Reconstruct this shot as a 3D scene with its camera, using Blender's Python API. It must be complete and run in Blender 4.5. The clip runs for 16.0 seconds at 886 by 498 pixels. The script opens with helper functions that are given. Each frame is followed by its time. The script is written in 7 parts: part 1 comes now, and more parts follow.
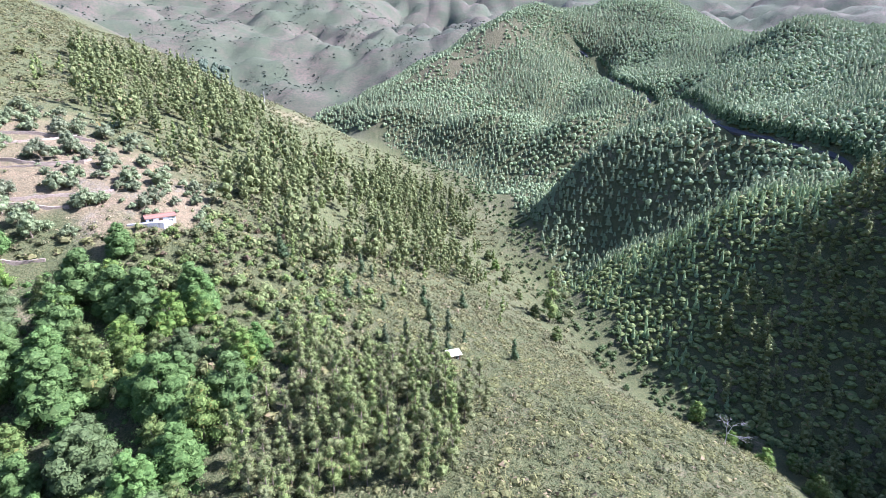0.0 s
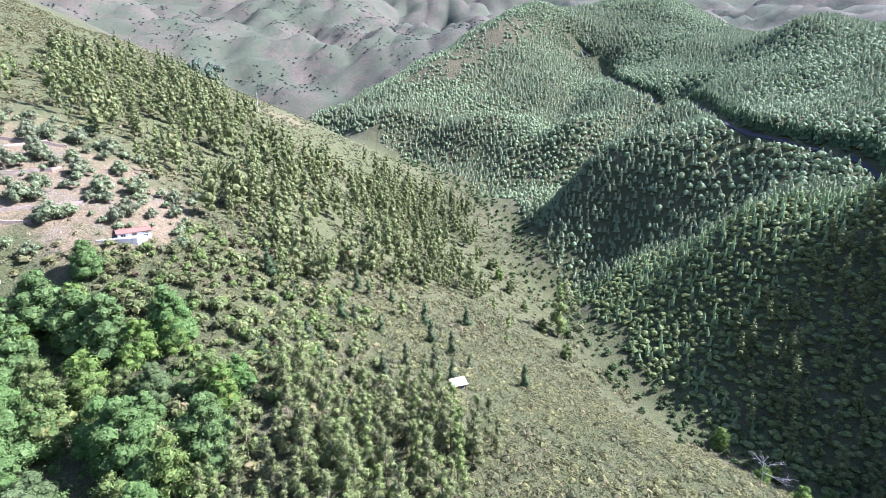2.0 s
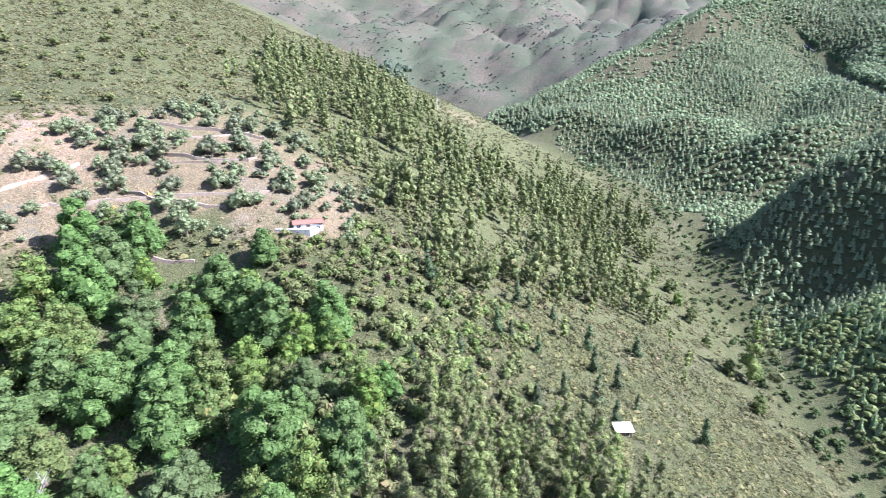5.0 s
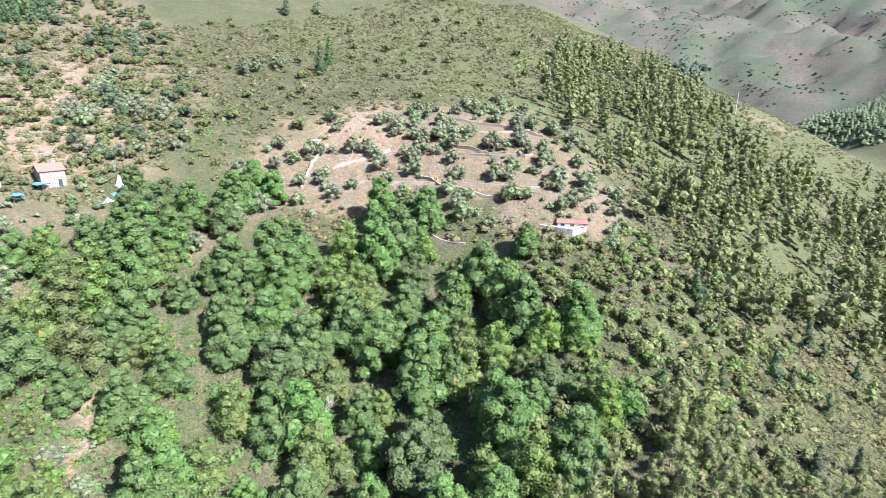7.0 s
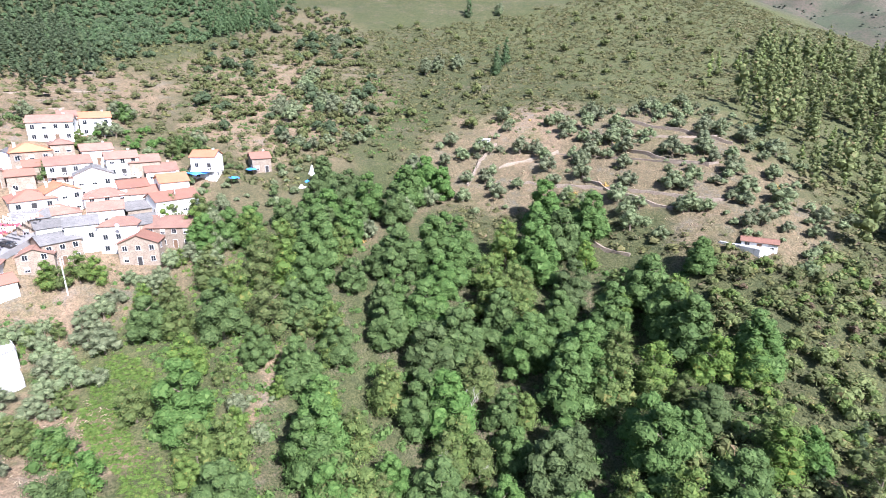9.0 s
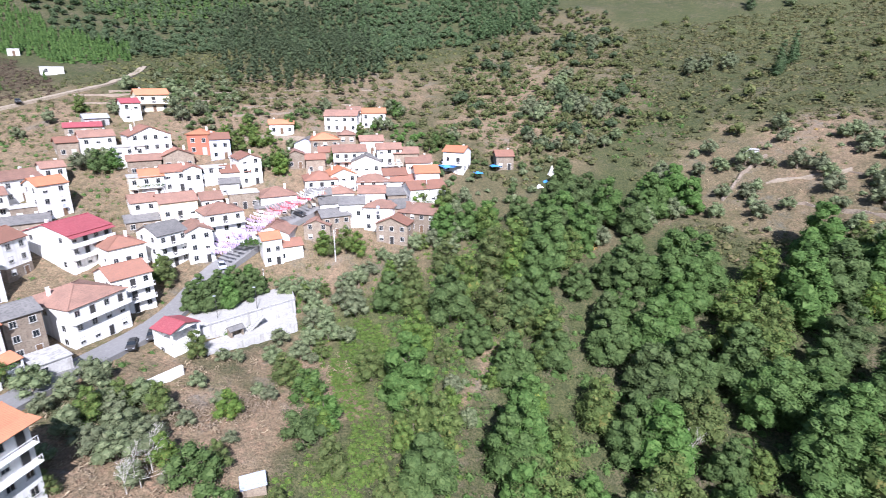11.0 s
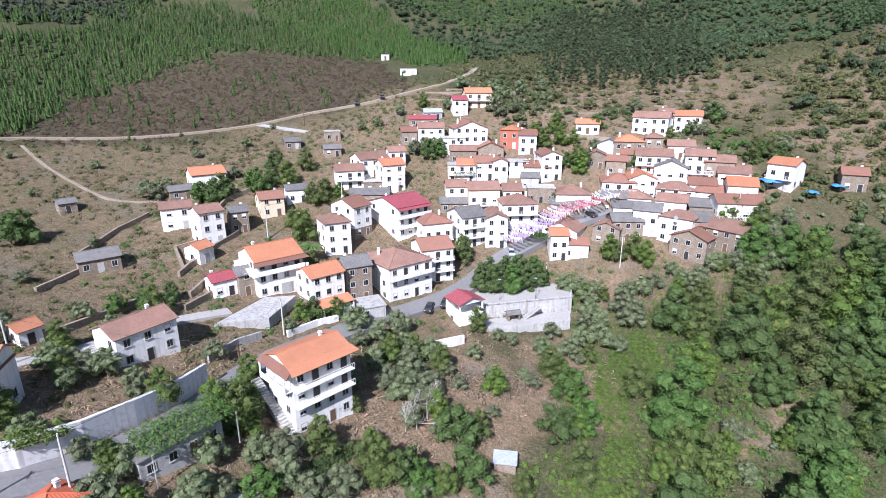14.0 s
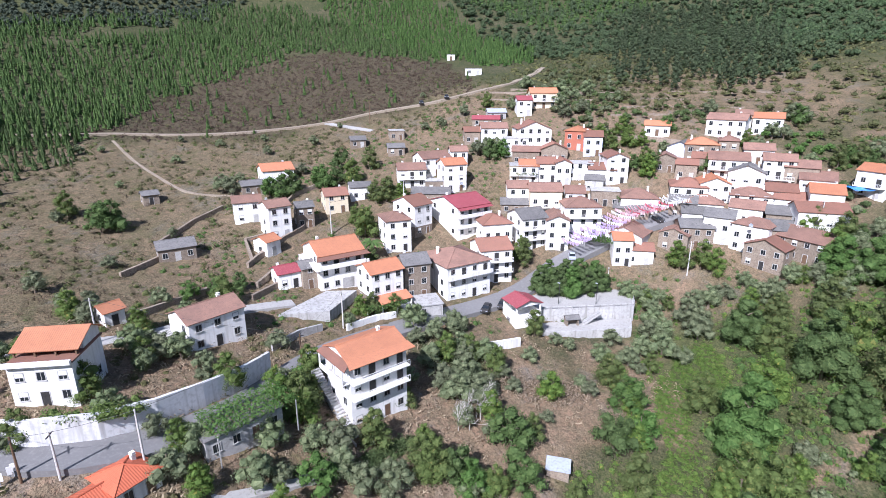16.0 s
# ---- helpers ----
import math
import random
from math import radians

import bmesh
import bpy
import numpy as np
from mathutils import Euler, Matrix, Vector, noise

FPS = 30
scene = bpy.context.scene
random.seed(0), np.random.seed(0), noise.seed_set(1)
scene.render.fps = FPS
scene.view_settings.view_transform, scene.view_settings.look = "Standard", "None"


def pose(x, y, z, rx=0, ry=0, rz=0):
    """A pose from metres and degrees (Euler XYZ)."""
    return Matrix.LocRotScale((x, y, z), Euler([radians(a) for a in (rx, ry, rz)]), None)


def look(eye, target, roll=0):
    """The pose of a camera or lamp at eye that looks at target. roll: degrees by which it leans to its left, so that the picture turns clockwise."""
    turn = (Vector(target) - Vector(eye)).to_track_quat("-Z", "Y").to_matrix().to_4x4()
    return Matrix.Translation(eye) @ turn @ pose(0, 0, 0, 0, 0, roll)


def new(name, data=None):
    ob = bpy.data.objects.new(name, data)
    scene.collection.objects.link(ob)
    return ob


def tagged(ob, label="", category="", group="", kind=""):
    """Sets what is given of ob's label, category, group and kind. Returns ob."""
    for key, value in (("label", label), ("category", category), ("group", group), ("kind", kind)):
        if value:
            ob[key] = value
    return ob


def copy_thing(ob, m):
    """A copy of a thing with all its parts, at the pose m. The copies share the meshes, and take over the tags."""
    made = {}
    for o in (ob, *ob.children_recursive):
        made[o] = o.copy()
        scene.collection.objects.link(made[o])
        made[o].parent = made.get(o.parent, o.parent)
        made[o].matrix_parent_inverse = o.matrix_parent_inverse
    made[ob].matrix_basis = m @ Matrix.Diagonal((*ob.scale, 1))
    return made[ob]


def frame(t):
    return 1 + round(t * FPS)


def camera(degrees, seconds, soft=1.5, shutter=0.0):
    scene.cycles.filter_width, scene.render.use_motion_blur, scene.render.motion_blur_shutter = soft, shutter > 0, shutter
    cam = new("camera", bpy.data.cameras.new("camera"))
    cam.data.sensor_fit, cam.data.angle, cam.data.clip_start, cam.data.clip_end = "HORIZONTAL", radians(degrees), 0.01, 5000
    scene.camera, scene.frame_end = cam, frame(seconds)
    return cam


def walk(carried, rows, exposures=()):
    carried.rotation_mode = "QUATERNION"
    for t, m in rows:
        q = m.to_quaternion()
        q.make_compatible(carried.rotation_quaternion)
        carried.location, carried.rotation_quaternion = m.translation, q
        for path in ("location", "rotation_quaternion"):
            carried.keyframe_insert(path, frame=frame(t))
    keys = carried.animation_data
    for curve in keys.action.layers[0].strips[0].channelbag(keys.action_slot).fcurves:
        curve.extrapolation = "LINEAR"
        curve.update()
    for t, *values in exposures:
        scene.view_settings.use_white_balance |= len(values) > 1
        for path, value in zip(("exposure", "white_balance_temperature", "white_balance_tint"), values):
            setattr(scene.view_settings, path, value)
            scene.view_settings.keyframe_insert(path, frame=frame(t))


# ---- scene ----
cam = camera(79.03, 16.0, soft=0.8, shutter=0.2)
PITCH = -17.55
# seconds, x, y, z, heading
ROWS = [
    (0, -0.0, 0.0, 80.0, 0.0),
    (0.5, -0.32, 3.66, 80.0, -0.08),
    (1, -0.68, 7.64, 80.01, -0.11),
    (1.5, -1.0, 11.26, 80.01, -0.12),
    (2, -1.36, 15.34, 80.01, -0.18),
    (2.5, -1.69, 19.13, 80.02, -0.21),
    (3, -2.02, 22.85, 80.02, -0.07),
    (3.2, -2.12, 23.92, 80.02, 0.07),
    (5.3, -3.8, 28.16, 79.13, 23.33),
    (5.5, -3.8, 28.16, 79.13, 27.16),
    (6, -3.8, 28.16, 79.13, 35.29),
    (6.5, -3.8, 28.16, 79.13, 40.98),
    (7, -3.8, 28.16, 79.13, 46.41),
    (7.5, -3.8, 28.16, 79.13, 52.21),
    (8, -3.8, 28.16, 79.13, 56.65),
    (8.2, -3.8, 28.16, 79.13, 57.99),
    (10.3, -5.22, 28.52, 79.59, 77.97),
    (10.5, -5.22, 28.52, 79.59, 80.82),
    (11, -5.22, 28.52, 79.59, 89.17),
    (11.5, -5.22, 28.52, 79.59, 96.8),
    (12, -5.22, 28.52, 79.59, 103.99),
    (12.5, -5.22, 28.52, 79.59, 110.25),
    (13, -5.22, 28.52, 79.59, 116.02),
    (13.5, -5.22, 28.52, 79.59, 118.82),
    (14, -5.22, 28.52, 79.59, 120.32),
    (14.5, -5.22, 28.52, 79.59, 121.53),
    (15, -5.22, 28.52, 79.59, 122.73),
    (15.5, -5.22, 28.52, 79.59, 125.35),
    (16, -5.22, 28.52, 79.59, 126.9),
]
walk(cam, [(t, pose(x, y, z, 90 + PITCH, 0, yaw)) for t, x, y, z, yaw in ROWS],
     [(0.0, 2.2, 5350, 28), (3.2, 2.2, 5350, 28), (6.0, 2.08, 5550, 22), (8.0, 1.88, 5700, 20), (10.5, 1.25, 5700, 19), (12.0, 0.96, 5700, 19), (16.0, 0.80, 5600, 20)])

# ---- light ----
SUN_AZ, SUN_EL = 80.0, 43.0   # degrees to the right of +y, and above the horizon
world = bpy.data.worlds.new("sky")
scene.world = world
world.use_nodes = True
wn = world.node_tree
sky = wn.nodes.new("ShaderNodeTexSky")
sky.sky_type = "NISHITA"
sky.sun_disc = False
sky.sun_elevation, sky.sun_rotation = radians(SUN_EL), radians(SUN_AZ)
sky.air_density, sky.dust_density, sky.altitude = 1.2, 1.5, 500
wn.links.new(sky.outputs[0], wn.nodes["Background"].inputs[0])
wn.nodes["Background"].inputs[1].default_value = 0.076
sun_data = bpy.data.lights.new("sun", "SUN")
sun_data.energy, sun_data.angle, sun_data.color = 5.0, radians(0.55), (1.0, 0.965, 0.91)
sun = new("sun", sun_data)
sun.matrix_world = look((0, 0, 0), (-math.sin(radians(SUN_AZ)) * math.cos(radians(SUN_EL)), -math.cos(radians(SUN_AZ)) * math.cos(radians(SUN_EL)), -math.sin(radians(SUN_EL))))

# ---- materials ----
def nodes(name, rough=0.8, metal=0.0, spec=0.3):
    m = bpy.data.materials.new(name)
    m.use_nodes = True
    t = m.node_tree
    b = t.nodes["Principled BSDF"]
    b.inputs["Roughness"].default_value, b.inputs["Metallic"].default_value = rough, metal
    b.inputs["Specular IOR Level"].default_value = spec
    return m, t, b


def noise_node(t, scale, detail=4.0, rough=0.6, space="Object"):
    c = t.nodes.new("ShaderNodeTexCoord")
    n = t.nodes.new("ShaderNodeTexNoise")
    n.inputs["Scale"].default_value, n.inputs["Detail"].default_value, n.inputs["Roughness"].default_value = scale, detail, rough
    t.links.new(c.outputs[space], n.inputs["Vector"])
    return n.outputs["Fac"]


def ramp(t, fac, stops):
    r = t.nodes.new("ShaderNodeValToRGB")
    e = r.color_ramp.elements
    while len(e) < len(stops):
        e.new(0.5)
    for el, (p, c) in zip(e, stops):
        el.position, el.color = p, (*c, 1)
    t.links.new(fac, r.inputs[0])
    return r.outputs[0]


def mix(t, fac, a, b, how="MIX"):
    n = t.nodes.new("ShaderNodeMix")
    n.data_type, n.blend_type = "RGBA", how
    for sock, v in ((n.inputs[0], fac), (n.inputs[6], a), (n.inputs[7], b)):
        if isinstance(v, (int, float)):
            sock.default_value = v
        elif isinstance(v, tuple):
            sock.default_value = (*v, 1)
        else:
            t.links.new(v, sock)
    return n.outputs[2]


def bump(t, b, fac, strength, dist):
    n = t.nodes.new("ShaderNodeBump")
    n.inputs["Strength"].default_value, n.inputs["Distance"].default_value = strength, dist
    t.links.new(fac, n.inputs["Height"])
    t.links.new(n.outputs[0], b.inputs["Normal"])


def two_scale(name, c1, c2, c3, coarse, fine, rough=0.85, relief=0.3, dist=0.05, space="Object", tint=0.0, streak=None):
    """A surface with broad stains and fine grain; tint: how much each object differs; streak: colour of runs of dirt down a wall."""
    m, t, b = nodes(name, rough)
    a, g = noise_node(t, coarse, space=space), noise_node(t, fine, 3, space=space)
    col = ramp(t, a, [(0.3, c1), (0.7, c2)])
    col = mix(t, ramp(t, g, [(0.48, (0, 0, 0)), (0.72, (0.8, 0.8, 0.8))]), col, c3)
    if streak:
        c, mp, sn = t.nodes.new("ShaderNodeTexCoord"), t.nodes.new("ShaderNodeMapping"), t.nodes.new("ShaderNodeTexNoise")
        mp.inputs["Scale"].default_value = (1.5, 1.5, 0.16)
        sn.inputs["Scale"].default_value, sn.inputs["Detail"].default_value = 1.0, 4.0
        t.links.new(c.outputs["Object"], mp.inputs["Vector"])
        t.links.new(mp.outputs[0], sn.inputs["Vector"])
        col = mix(t, ramp(t, sn.outputs["Fac"], [(0.5, (0, 0, 0)), (0.68, (0.75, 0.75, 0.75))]), col, streak)
    if tint:
        o = t.nodes.new("ShaderNodeObjectInfo")
        h = t.nodes.new("ShaderNodeHueSaturation")
        mr = t.nodes.new("ShaderNodeMapRange")
        mr.inputs[3].default_value, mr.inputs[4].default_value = 1 - tint, 1 + tint
        t.links.new(o.outputs["Random"], mr.inputs[0])
        t.links.new(mr.outputs[0], h.inputs["Value"])
        t.links.new(col, h.inputs["Color"])
        col = h.outputs[0]
    t.links.new(col, b.inputs["Base Color"])
    bump(t, b, g, relief, dist)
    return m


def leaf(name, dark, mid, light, odd=None, thin=0.35):
    """Foliage: each leaf spray differs, and each plant too; light passes through."""
    m, t, b = nodes(name, 0.7, spec=0.12)
    g = t.nodes.new("ShaderNodeNewGeometry")
    o = t.nodes.new("ShaderNodeObjectInfo")
    stops = [(0.0, dark), (0.5, mid), (0.93, light)]
    if odd:
        stops += [(0.97, odd)]
    col = ramp(t, g.outputs["Random Per Island"], stops)
    h = t.nodes.new("ShaderNodeHueSaturation")
    for out, lo, hi in (("Value", 0.84, 1.2), ("Saturation", 0.86, 1.06), ("Hue", 0.49, 0.516)):
        mr = t.nodes.new("ShaderNodeMapRange")
        mr.inputs[3].default_value, mr.inputs[4].default_value = lo, hi
        t.links.new(o.outputs["Random"], mr.inputs[0])
        t.links.new(mr.outputs[0], h.inputs[out])
    t.links.new(col, h.inputs["Color"])
    t.links.new(h.outputs[0], b.inputs["Base Color"])
    tr = t.nodes.new("ShaderNodeBsdfTranslucent")
    t.links.new(h.outputs[0], tr.inputs[0])
    mx = t.nodes.new("ShaderNodeMixShader")
    mx.inputs[0].default_value = thin
    t.links.new(b.outputs[0], mx.inputs[1])
    t.links.new(tr.outputs[0], mx.inputs[2])
    t.links.new(mx.outputs[0], t.nodes["Material Output"].inputs[0])
    return m


def ground_material():
    m, t, b = nodes("hillside", 0.95, spec=0.1)
    at = t.nodes.new("ShaderNodeAttribute")
    at.attribute_name = "cover"
    sep = t.nodes.new("ShaderNodeSeparateColor")
    t.links.new(at.outputs["Color"], sep.inputs[0])
    big, mid, fine = noise_node(t, 0.018, 5), noise_node(t, 0.14, 5, 0.65), noise_node(t, 1.1, 4, 0.7)
    patch = ramp(t, noise_node(t, 0.45, 4, 0.7), [(0.42, (0, 0, 0)), (0.58, (1, 1, 1))])
    scrub = mix(t, ramp(t, mid, [(0.4, (0, 0, 0)), (0.62, (1, 1, 1))]), (0.060, 0.070, 0.030), (0.130, 0.112, 0.062))
    scrub = mix(t, ramp(t, big, [(0.42, (0, 0, 0)), (0.62, (1, 1, 1))]), scrub, (0.098, 0.102, 0.045))
    scrub = mix(t, ramp(t, noise_node(t, 0.05, 5, 0.7), [(0.5, (0, 0, 0)), (0.62, (1, 1, 1))]), scrub, (0.156, 0.123, 0.0861))
    scrub = mix(t, mix(t, 0.7, (0, 0, 0), patch), scrub, (0.041, 0.0508, 0.0262))
    soil = mix(t, mid, (0.26, 0.15, 0.092), (0.37, 0.26, 0.178))
    soil = mix(t, ramp(t, fine, [(0.45, (0, 0, 0)), (0.65, (1, 1, 1))]), soil, (0.135, 0.106, 0.0747))
    soil = mix(t, mix(t, 0.55, (0, 0, 0), patch), soil, (0.081, 0.0765, 0.045))
    rock = ramp(t, noise_node(t, 0.09, 6, 0.7), [(0.54, (0, 0, 0)), (0.62, (0.75, 0.75, 0.75))])
    soil = mix(t, rock, soil, mix(t, fine, (0.13, 0.115, 0.10), (0.27, 0.245, 0.215)))
    weed = ramp(t, noise_node(t, 0.07, 6, 0.75), [(0.36, (0.8, 0.8, 0.8)), (0.47, (0, 0, 0))])
    soil = mix(t, weed, soil, mix(t, fine, (0.075, 0.085, 0.03), (0.14, 0.135, 0.055)))
    grass = mix(t, mid, (0.086, 0.094, 0.038), (0.15, 0.142, 0.07))
    grass = mix(t, patch, grass, (0.0697, 0.082, 0.0361))
    heath = mix(t, ramp(t, mid, [(0.35, (0, 0, 0)), (0.65, (1, 1, 1))]), (0.075, 0.054, 0.036), (0.12, 0.088, 0.058))
    blade = ramp(t, noise_node(t, 2.6, 3, 0.75), [(0.42, (0.85, 0.85, 0.85)), (0.56, (0, 0, 0))])
    tuft = ramp(t, noise_node(t, 0.75, 4, 0.7), [(0.40, (0, 0, 0)), (0.60, (0.8, 0.8, 0.8))])
    scrub = mix(t, tuft, scrub, (0.090, 0.090, 0.040))
    scrub = mix(t, blade, scrub, (0.034, 0.044, 0.018))
    grass = mix(t, tuft, grass, (0.122, 0.126, 0.052))
    grass = mix(t, blade, grass, (0.05, 0.06, 0.024))
    soil = mix(t, tuft, soil, (0.25, 0.185, 0.12))
    soil = mix(t, mix(t, 0.6, (0, 0, 0), blade), soil, (0.085, 0.066, 0.044))
    heath = mix(t, tuft, heath, (0.115, 0.098, 0.062))
    heath = mix(t, blade, heath, (0.036, 0.032, 0.02))
    col = mix(t, sep.outputs[0], scrub, soil)
    col = mix(t, sep.outputs[1], col, grass)
    col = mix(t, sep.outputs[2], col, heath)
    # Far moor: heath browns and greens, greyed to stand for distance haze.
    hazy_moor = mix(t, ramp(t, noise_node(t, 0.011, 6, 0.65), [(0.42, (0, 0, 0)), (0.58, (1, 1, 1))]), (0.096, 0.078, 0.060), (0.060, 0.070, 0.043))
    hazy_moor = mix(t, ramp(t, noise_node(t, 0.025, 6, 0.75), [(0.44, (0, 0, 0)), (0.65, (0.7, 0.7, 0.7))]), hazy_moor, (0.058, 0.072, 0.042))
    hazy_moor = mix(t, ramp(t, noise_node(t, 0.3, 4, 0.7), [(0.46, (0, 0, 0)), (0.58, (0.7, 0.7, 0.7))]), hazy_moor, (0.050, 0.058, 0.038))
    col = mix(t, at.outputs["Alpha"], col, hazy_moor)
    t.links.new(col, b.inputs["Base Color"])
    bump(t, b, fine, 0.9, 0.7)
    return m


MAT = {
    "ground": ground_material(),
    "plaster": two_scale("white_plaster", (0.81, 0.80, 0.78), (0.75, 0.74, 0.71), (0.70, 0.68, 0.64), 0.5, 3.0, 0.8, 0.15, 0.02, tint=0.06, streak=(0.58, 0.56, 0.52)),
    "cream": two_scale("cream_plaster", (0.72, 0.62, 0.44), (0.66, 0.56, 0.40), (0.55, 0.48, 0.36), 0.5, 3.0, 0.8, 0.15, 0.02, tint=0.08),
    "blue": two_scale("pale_blue_plaster", (0.52, 0.58, 0.72), (0.58, 0.63, 0.74), (0.45, 0.5, 0.6), 0.5, 3.0, 0.8, 0.15, 0.02),
    "redwall": two_scale("red_brick_wall", (0.42, 0.15, 0.09), (0.36, 0.12, 0.08), (0.3, 0.12, 0.08), 0.6, 4.0, 0.85, 0.3, 0.02),
    "concrete": two_scale("grey_concrete", (0.46, 0.45, 0.43), (0.37, 0.362, 0.35), (0.27, 0.262, 0.25), 0.25, 1.7, 0.9, 0.3, 0.03, tint=0.08, streak=(0.24, 0.23, 0.21)),
    # Retaining wall only: colour brightened to stand for sunlight on its face.
    "lit_concrete": two_scale("sunlit_concrete", (0.70, 0.69, 0.68), (0.62, 0.61, 0.60), (0.48, 0.47, 0.45), 0.3, 1.7, 0.9, 0.3, 0.03, streak=(0.40, 0.39, 0.37)),
    "stone": two_scale("schist_stone_wall", (0.22, 0.17, 0.13), (0.30, 0.25, 0.19), (0.11, 0.09, 0.075), 0.9, 3.2, 0.95, 0.9, 0.10, tint=0.15),
    "slate": two_scale("slate_roofing", (0.13, 0.125, 0.12), (0.19, 0.18, 0.17), (0.08, 0.078, 0.075), 0.6, 2.8, 0.75, 0.7, 0.06, tint=0.15),
    "asphalt": two_scale("worn_asphalt", (0.19, 0.185, 0.182), (0.155, 0.151, 0.149), (0.225, 0.22, 0.213), 0.12, 2.0, 0.9, 0.15, 0.02),
    "paving": two_scale("pale_paving", (0.40, 0.385, 0.36), (0.33, 0.318, 0.30), (0.26, 0.25, 0.232), 0.2, 2.2, 0.85, 0.15, 0.02),
    # Near-black colour stands for the shade lying in the mountain road's cutting.
    "shaded_road": two_scale("shade_dark_asphalt", (0.035, 0.035, 0.037), (0.05, 0.05, 0.052), (0.03, 0.03, 0.03), 0.12, 2.0, 0.9, 0.15, 0.02),
    "dirt": two_scale("dirt_track", (0.24, 0.195, 0.145), (0.30, 0.25, 0.19), (0.16, 0.13, 0.095), 0.15, 1.5, 0.95, 0.4, 0.05),
    "bark": two_scale("bark", (0.16, 0.12, 0.085), (0.24, 0.20, 0.155), (0.08, 0.06, 0.045), 1.5, 6.0, 0.95, 0.6, 0.05),
    "grey_bark": two_scale("dead_grey_wood", (0.42, 0.39, 0.35), (0.52, 0.49, 0.45), (0.30, 0.27, 0.24), 1.5, 6.0, 0.9, 0.4, 0.03),
    "pole": two_scale("concrete_pole", (0.55, 0.53, 0.50), (0.48, 0.46, 0.43), (0.4, 0.38, 0.36), 0.8, 4.0, 0.9, 0.2, 0.01),
    "dark": two_scale("dark_paint", (0.03, 0.03, 0.032), (0.045, 0.043, 0.042), (0.06, 0.055, 0.05), 1.0, 5.0, 0.5, 0.1, 0.01),
    "frame": two_scale("window_surround", (0.40, 0.39, 0.37), (0.5, 0.49, 0.47), (0.33, 0.32, 0.3), 1.0, 6.0, 0.6, 0.1, 0.01),
    "brown": two_scale("brown_wood", (0.13, 0.08, 0.05), (0.18, 0.115, 0.07), (0.09, 0.055, 0.035), 1.0, 6.0, 0.6, 0.3, 0.01),
    "metal_red": two_scale("red_sheet_roof", (0.30, 0.07, 0.082), (0.25, 0.06, 0.07), (0.36, 0.12, 0.12), 0.5, 3.0, 0.5, 0.2, 0.02),
    "blue_tarp": two_scale("blue_tarpaulin", (0.05, 0.22, 0.62), (0.08, 0.30, 0.70), (0.04, 0.16, 0.45), 1.0, 4.0, 0.45, 0.5, 0.05),
    "tin": two_scale("pale_tin_sheet", (0.42, 0.45, 0.50), (0.34, 0.37, 0.42), (0.26, 0.26, 0.26), 0.5, 3.0, 0.4, 0.2, 0.02),
    "canvas": two_scale("cream_canvas", (0.78, 0.73, 0.60), (0.70, 0.65, 0.52), (0.6, 0.55, 0.43), 0.8, 4.0, 0.8, 0.3, 0.03),
    "chestnut": leaf("chestnut_leaves", (0.051, 0.086, 0.023), (0.074, 0.122, 0.034), (0.107, 0.157, 0.047), thin=0.2),
    "lime": leaf("light_green_leaves", (0.079, 0.117, 0.029), (0.112, 0.158, 0.041), (0.153, 0.198, 0.052), (0.200, 0.186, 0.053), thin=0.3),
    "olive": leaf("olive_leaves", (0.094, 0.115, 0.057), (0.134, 0.159, 0.080), (0.191, 0.213, 0.110), thin=0.15),
    "euca": leaf("eucalyptus_leaves", (0.098, 0.123, 0.042), (0.147, 0.177, 0.060), (0.204, 0.235, 0.081), (0.212, 0.164, 0.076), thin=0.3),
    "pine": leaf("pine_needles", (0.048, 0.075, 0.034), (0.070, 0.102, 0.045), (0.094, 0.127, 0.057), thin=0.3),
    "plantation": leaf("plantation_needles", (0.046, 0.081, 0.023), (0.068, 0.111, 0.031), (0.092, 0.142, 0.040), thin=0.3),
    "rust": leaf("orange_brown_leaves", (0.24, 0.14, 0.05), (0.32, 0.20, 0.07), (0.40, 0.29, 0.09), thin=0.25),
    # Mountain pines: needle colour paled to stand for distance haze.
    "young_pine": leaf("haze_paled_needles", (0.184, 0.256, 0.123), (0.232, 0.311, 0.149), (0.294, 0.372, 0.179), (0.294, 0.279, 0.130), thin=0.4),
    "far_shrub": leaf("dull_far_scrub", (0.046, 0.06, 0.04), (0.06, 0.078, 0.05), (0.078, 0.096, 0.062), thin=0.2),
    "shrub": leaf("scrub_leaves", (0.082, 0.085, 0.032), (0.117, 0.116, 0.045), (0.164, 0.150, 0.065), (0.199, 0.146, 0.090), thin=0.25),
    "dark_shrub": leaf("dark_scrub_leaves", (0.058, 0.068, 0.025), (0.084, 0.093, 0.035), (0.120, 0.121, 0.049), (0.153, 0.113, 0.065), thin=0.15),
    "heather": leaf("dry_heather", (0.058, 0.043, 0.027), (0.090, 0.064, 0.040), (0.133, 0.095, 0.060), (0.128, 0.119, 0.051), thin=0.2),
    "vine": leaf("vine_leaves", (0.060, 0.098, 0.019), (0.088, 0.134, 0.027), (0.119, 0.168, 0.036), (0.140, 0.148, 0.039), thin=0.2),
    "straw": leaf("dry_grass", (0.222, 0.169, 0.106), (0.307, 0.240, 0.152), (0.407, 0.323, 0.206), thin=0.25),
}


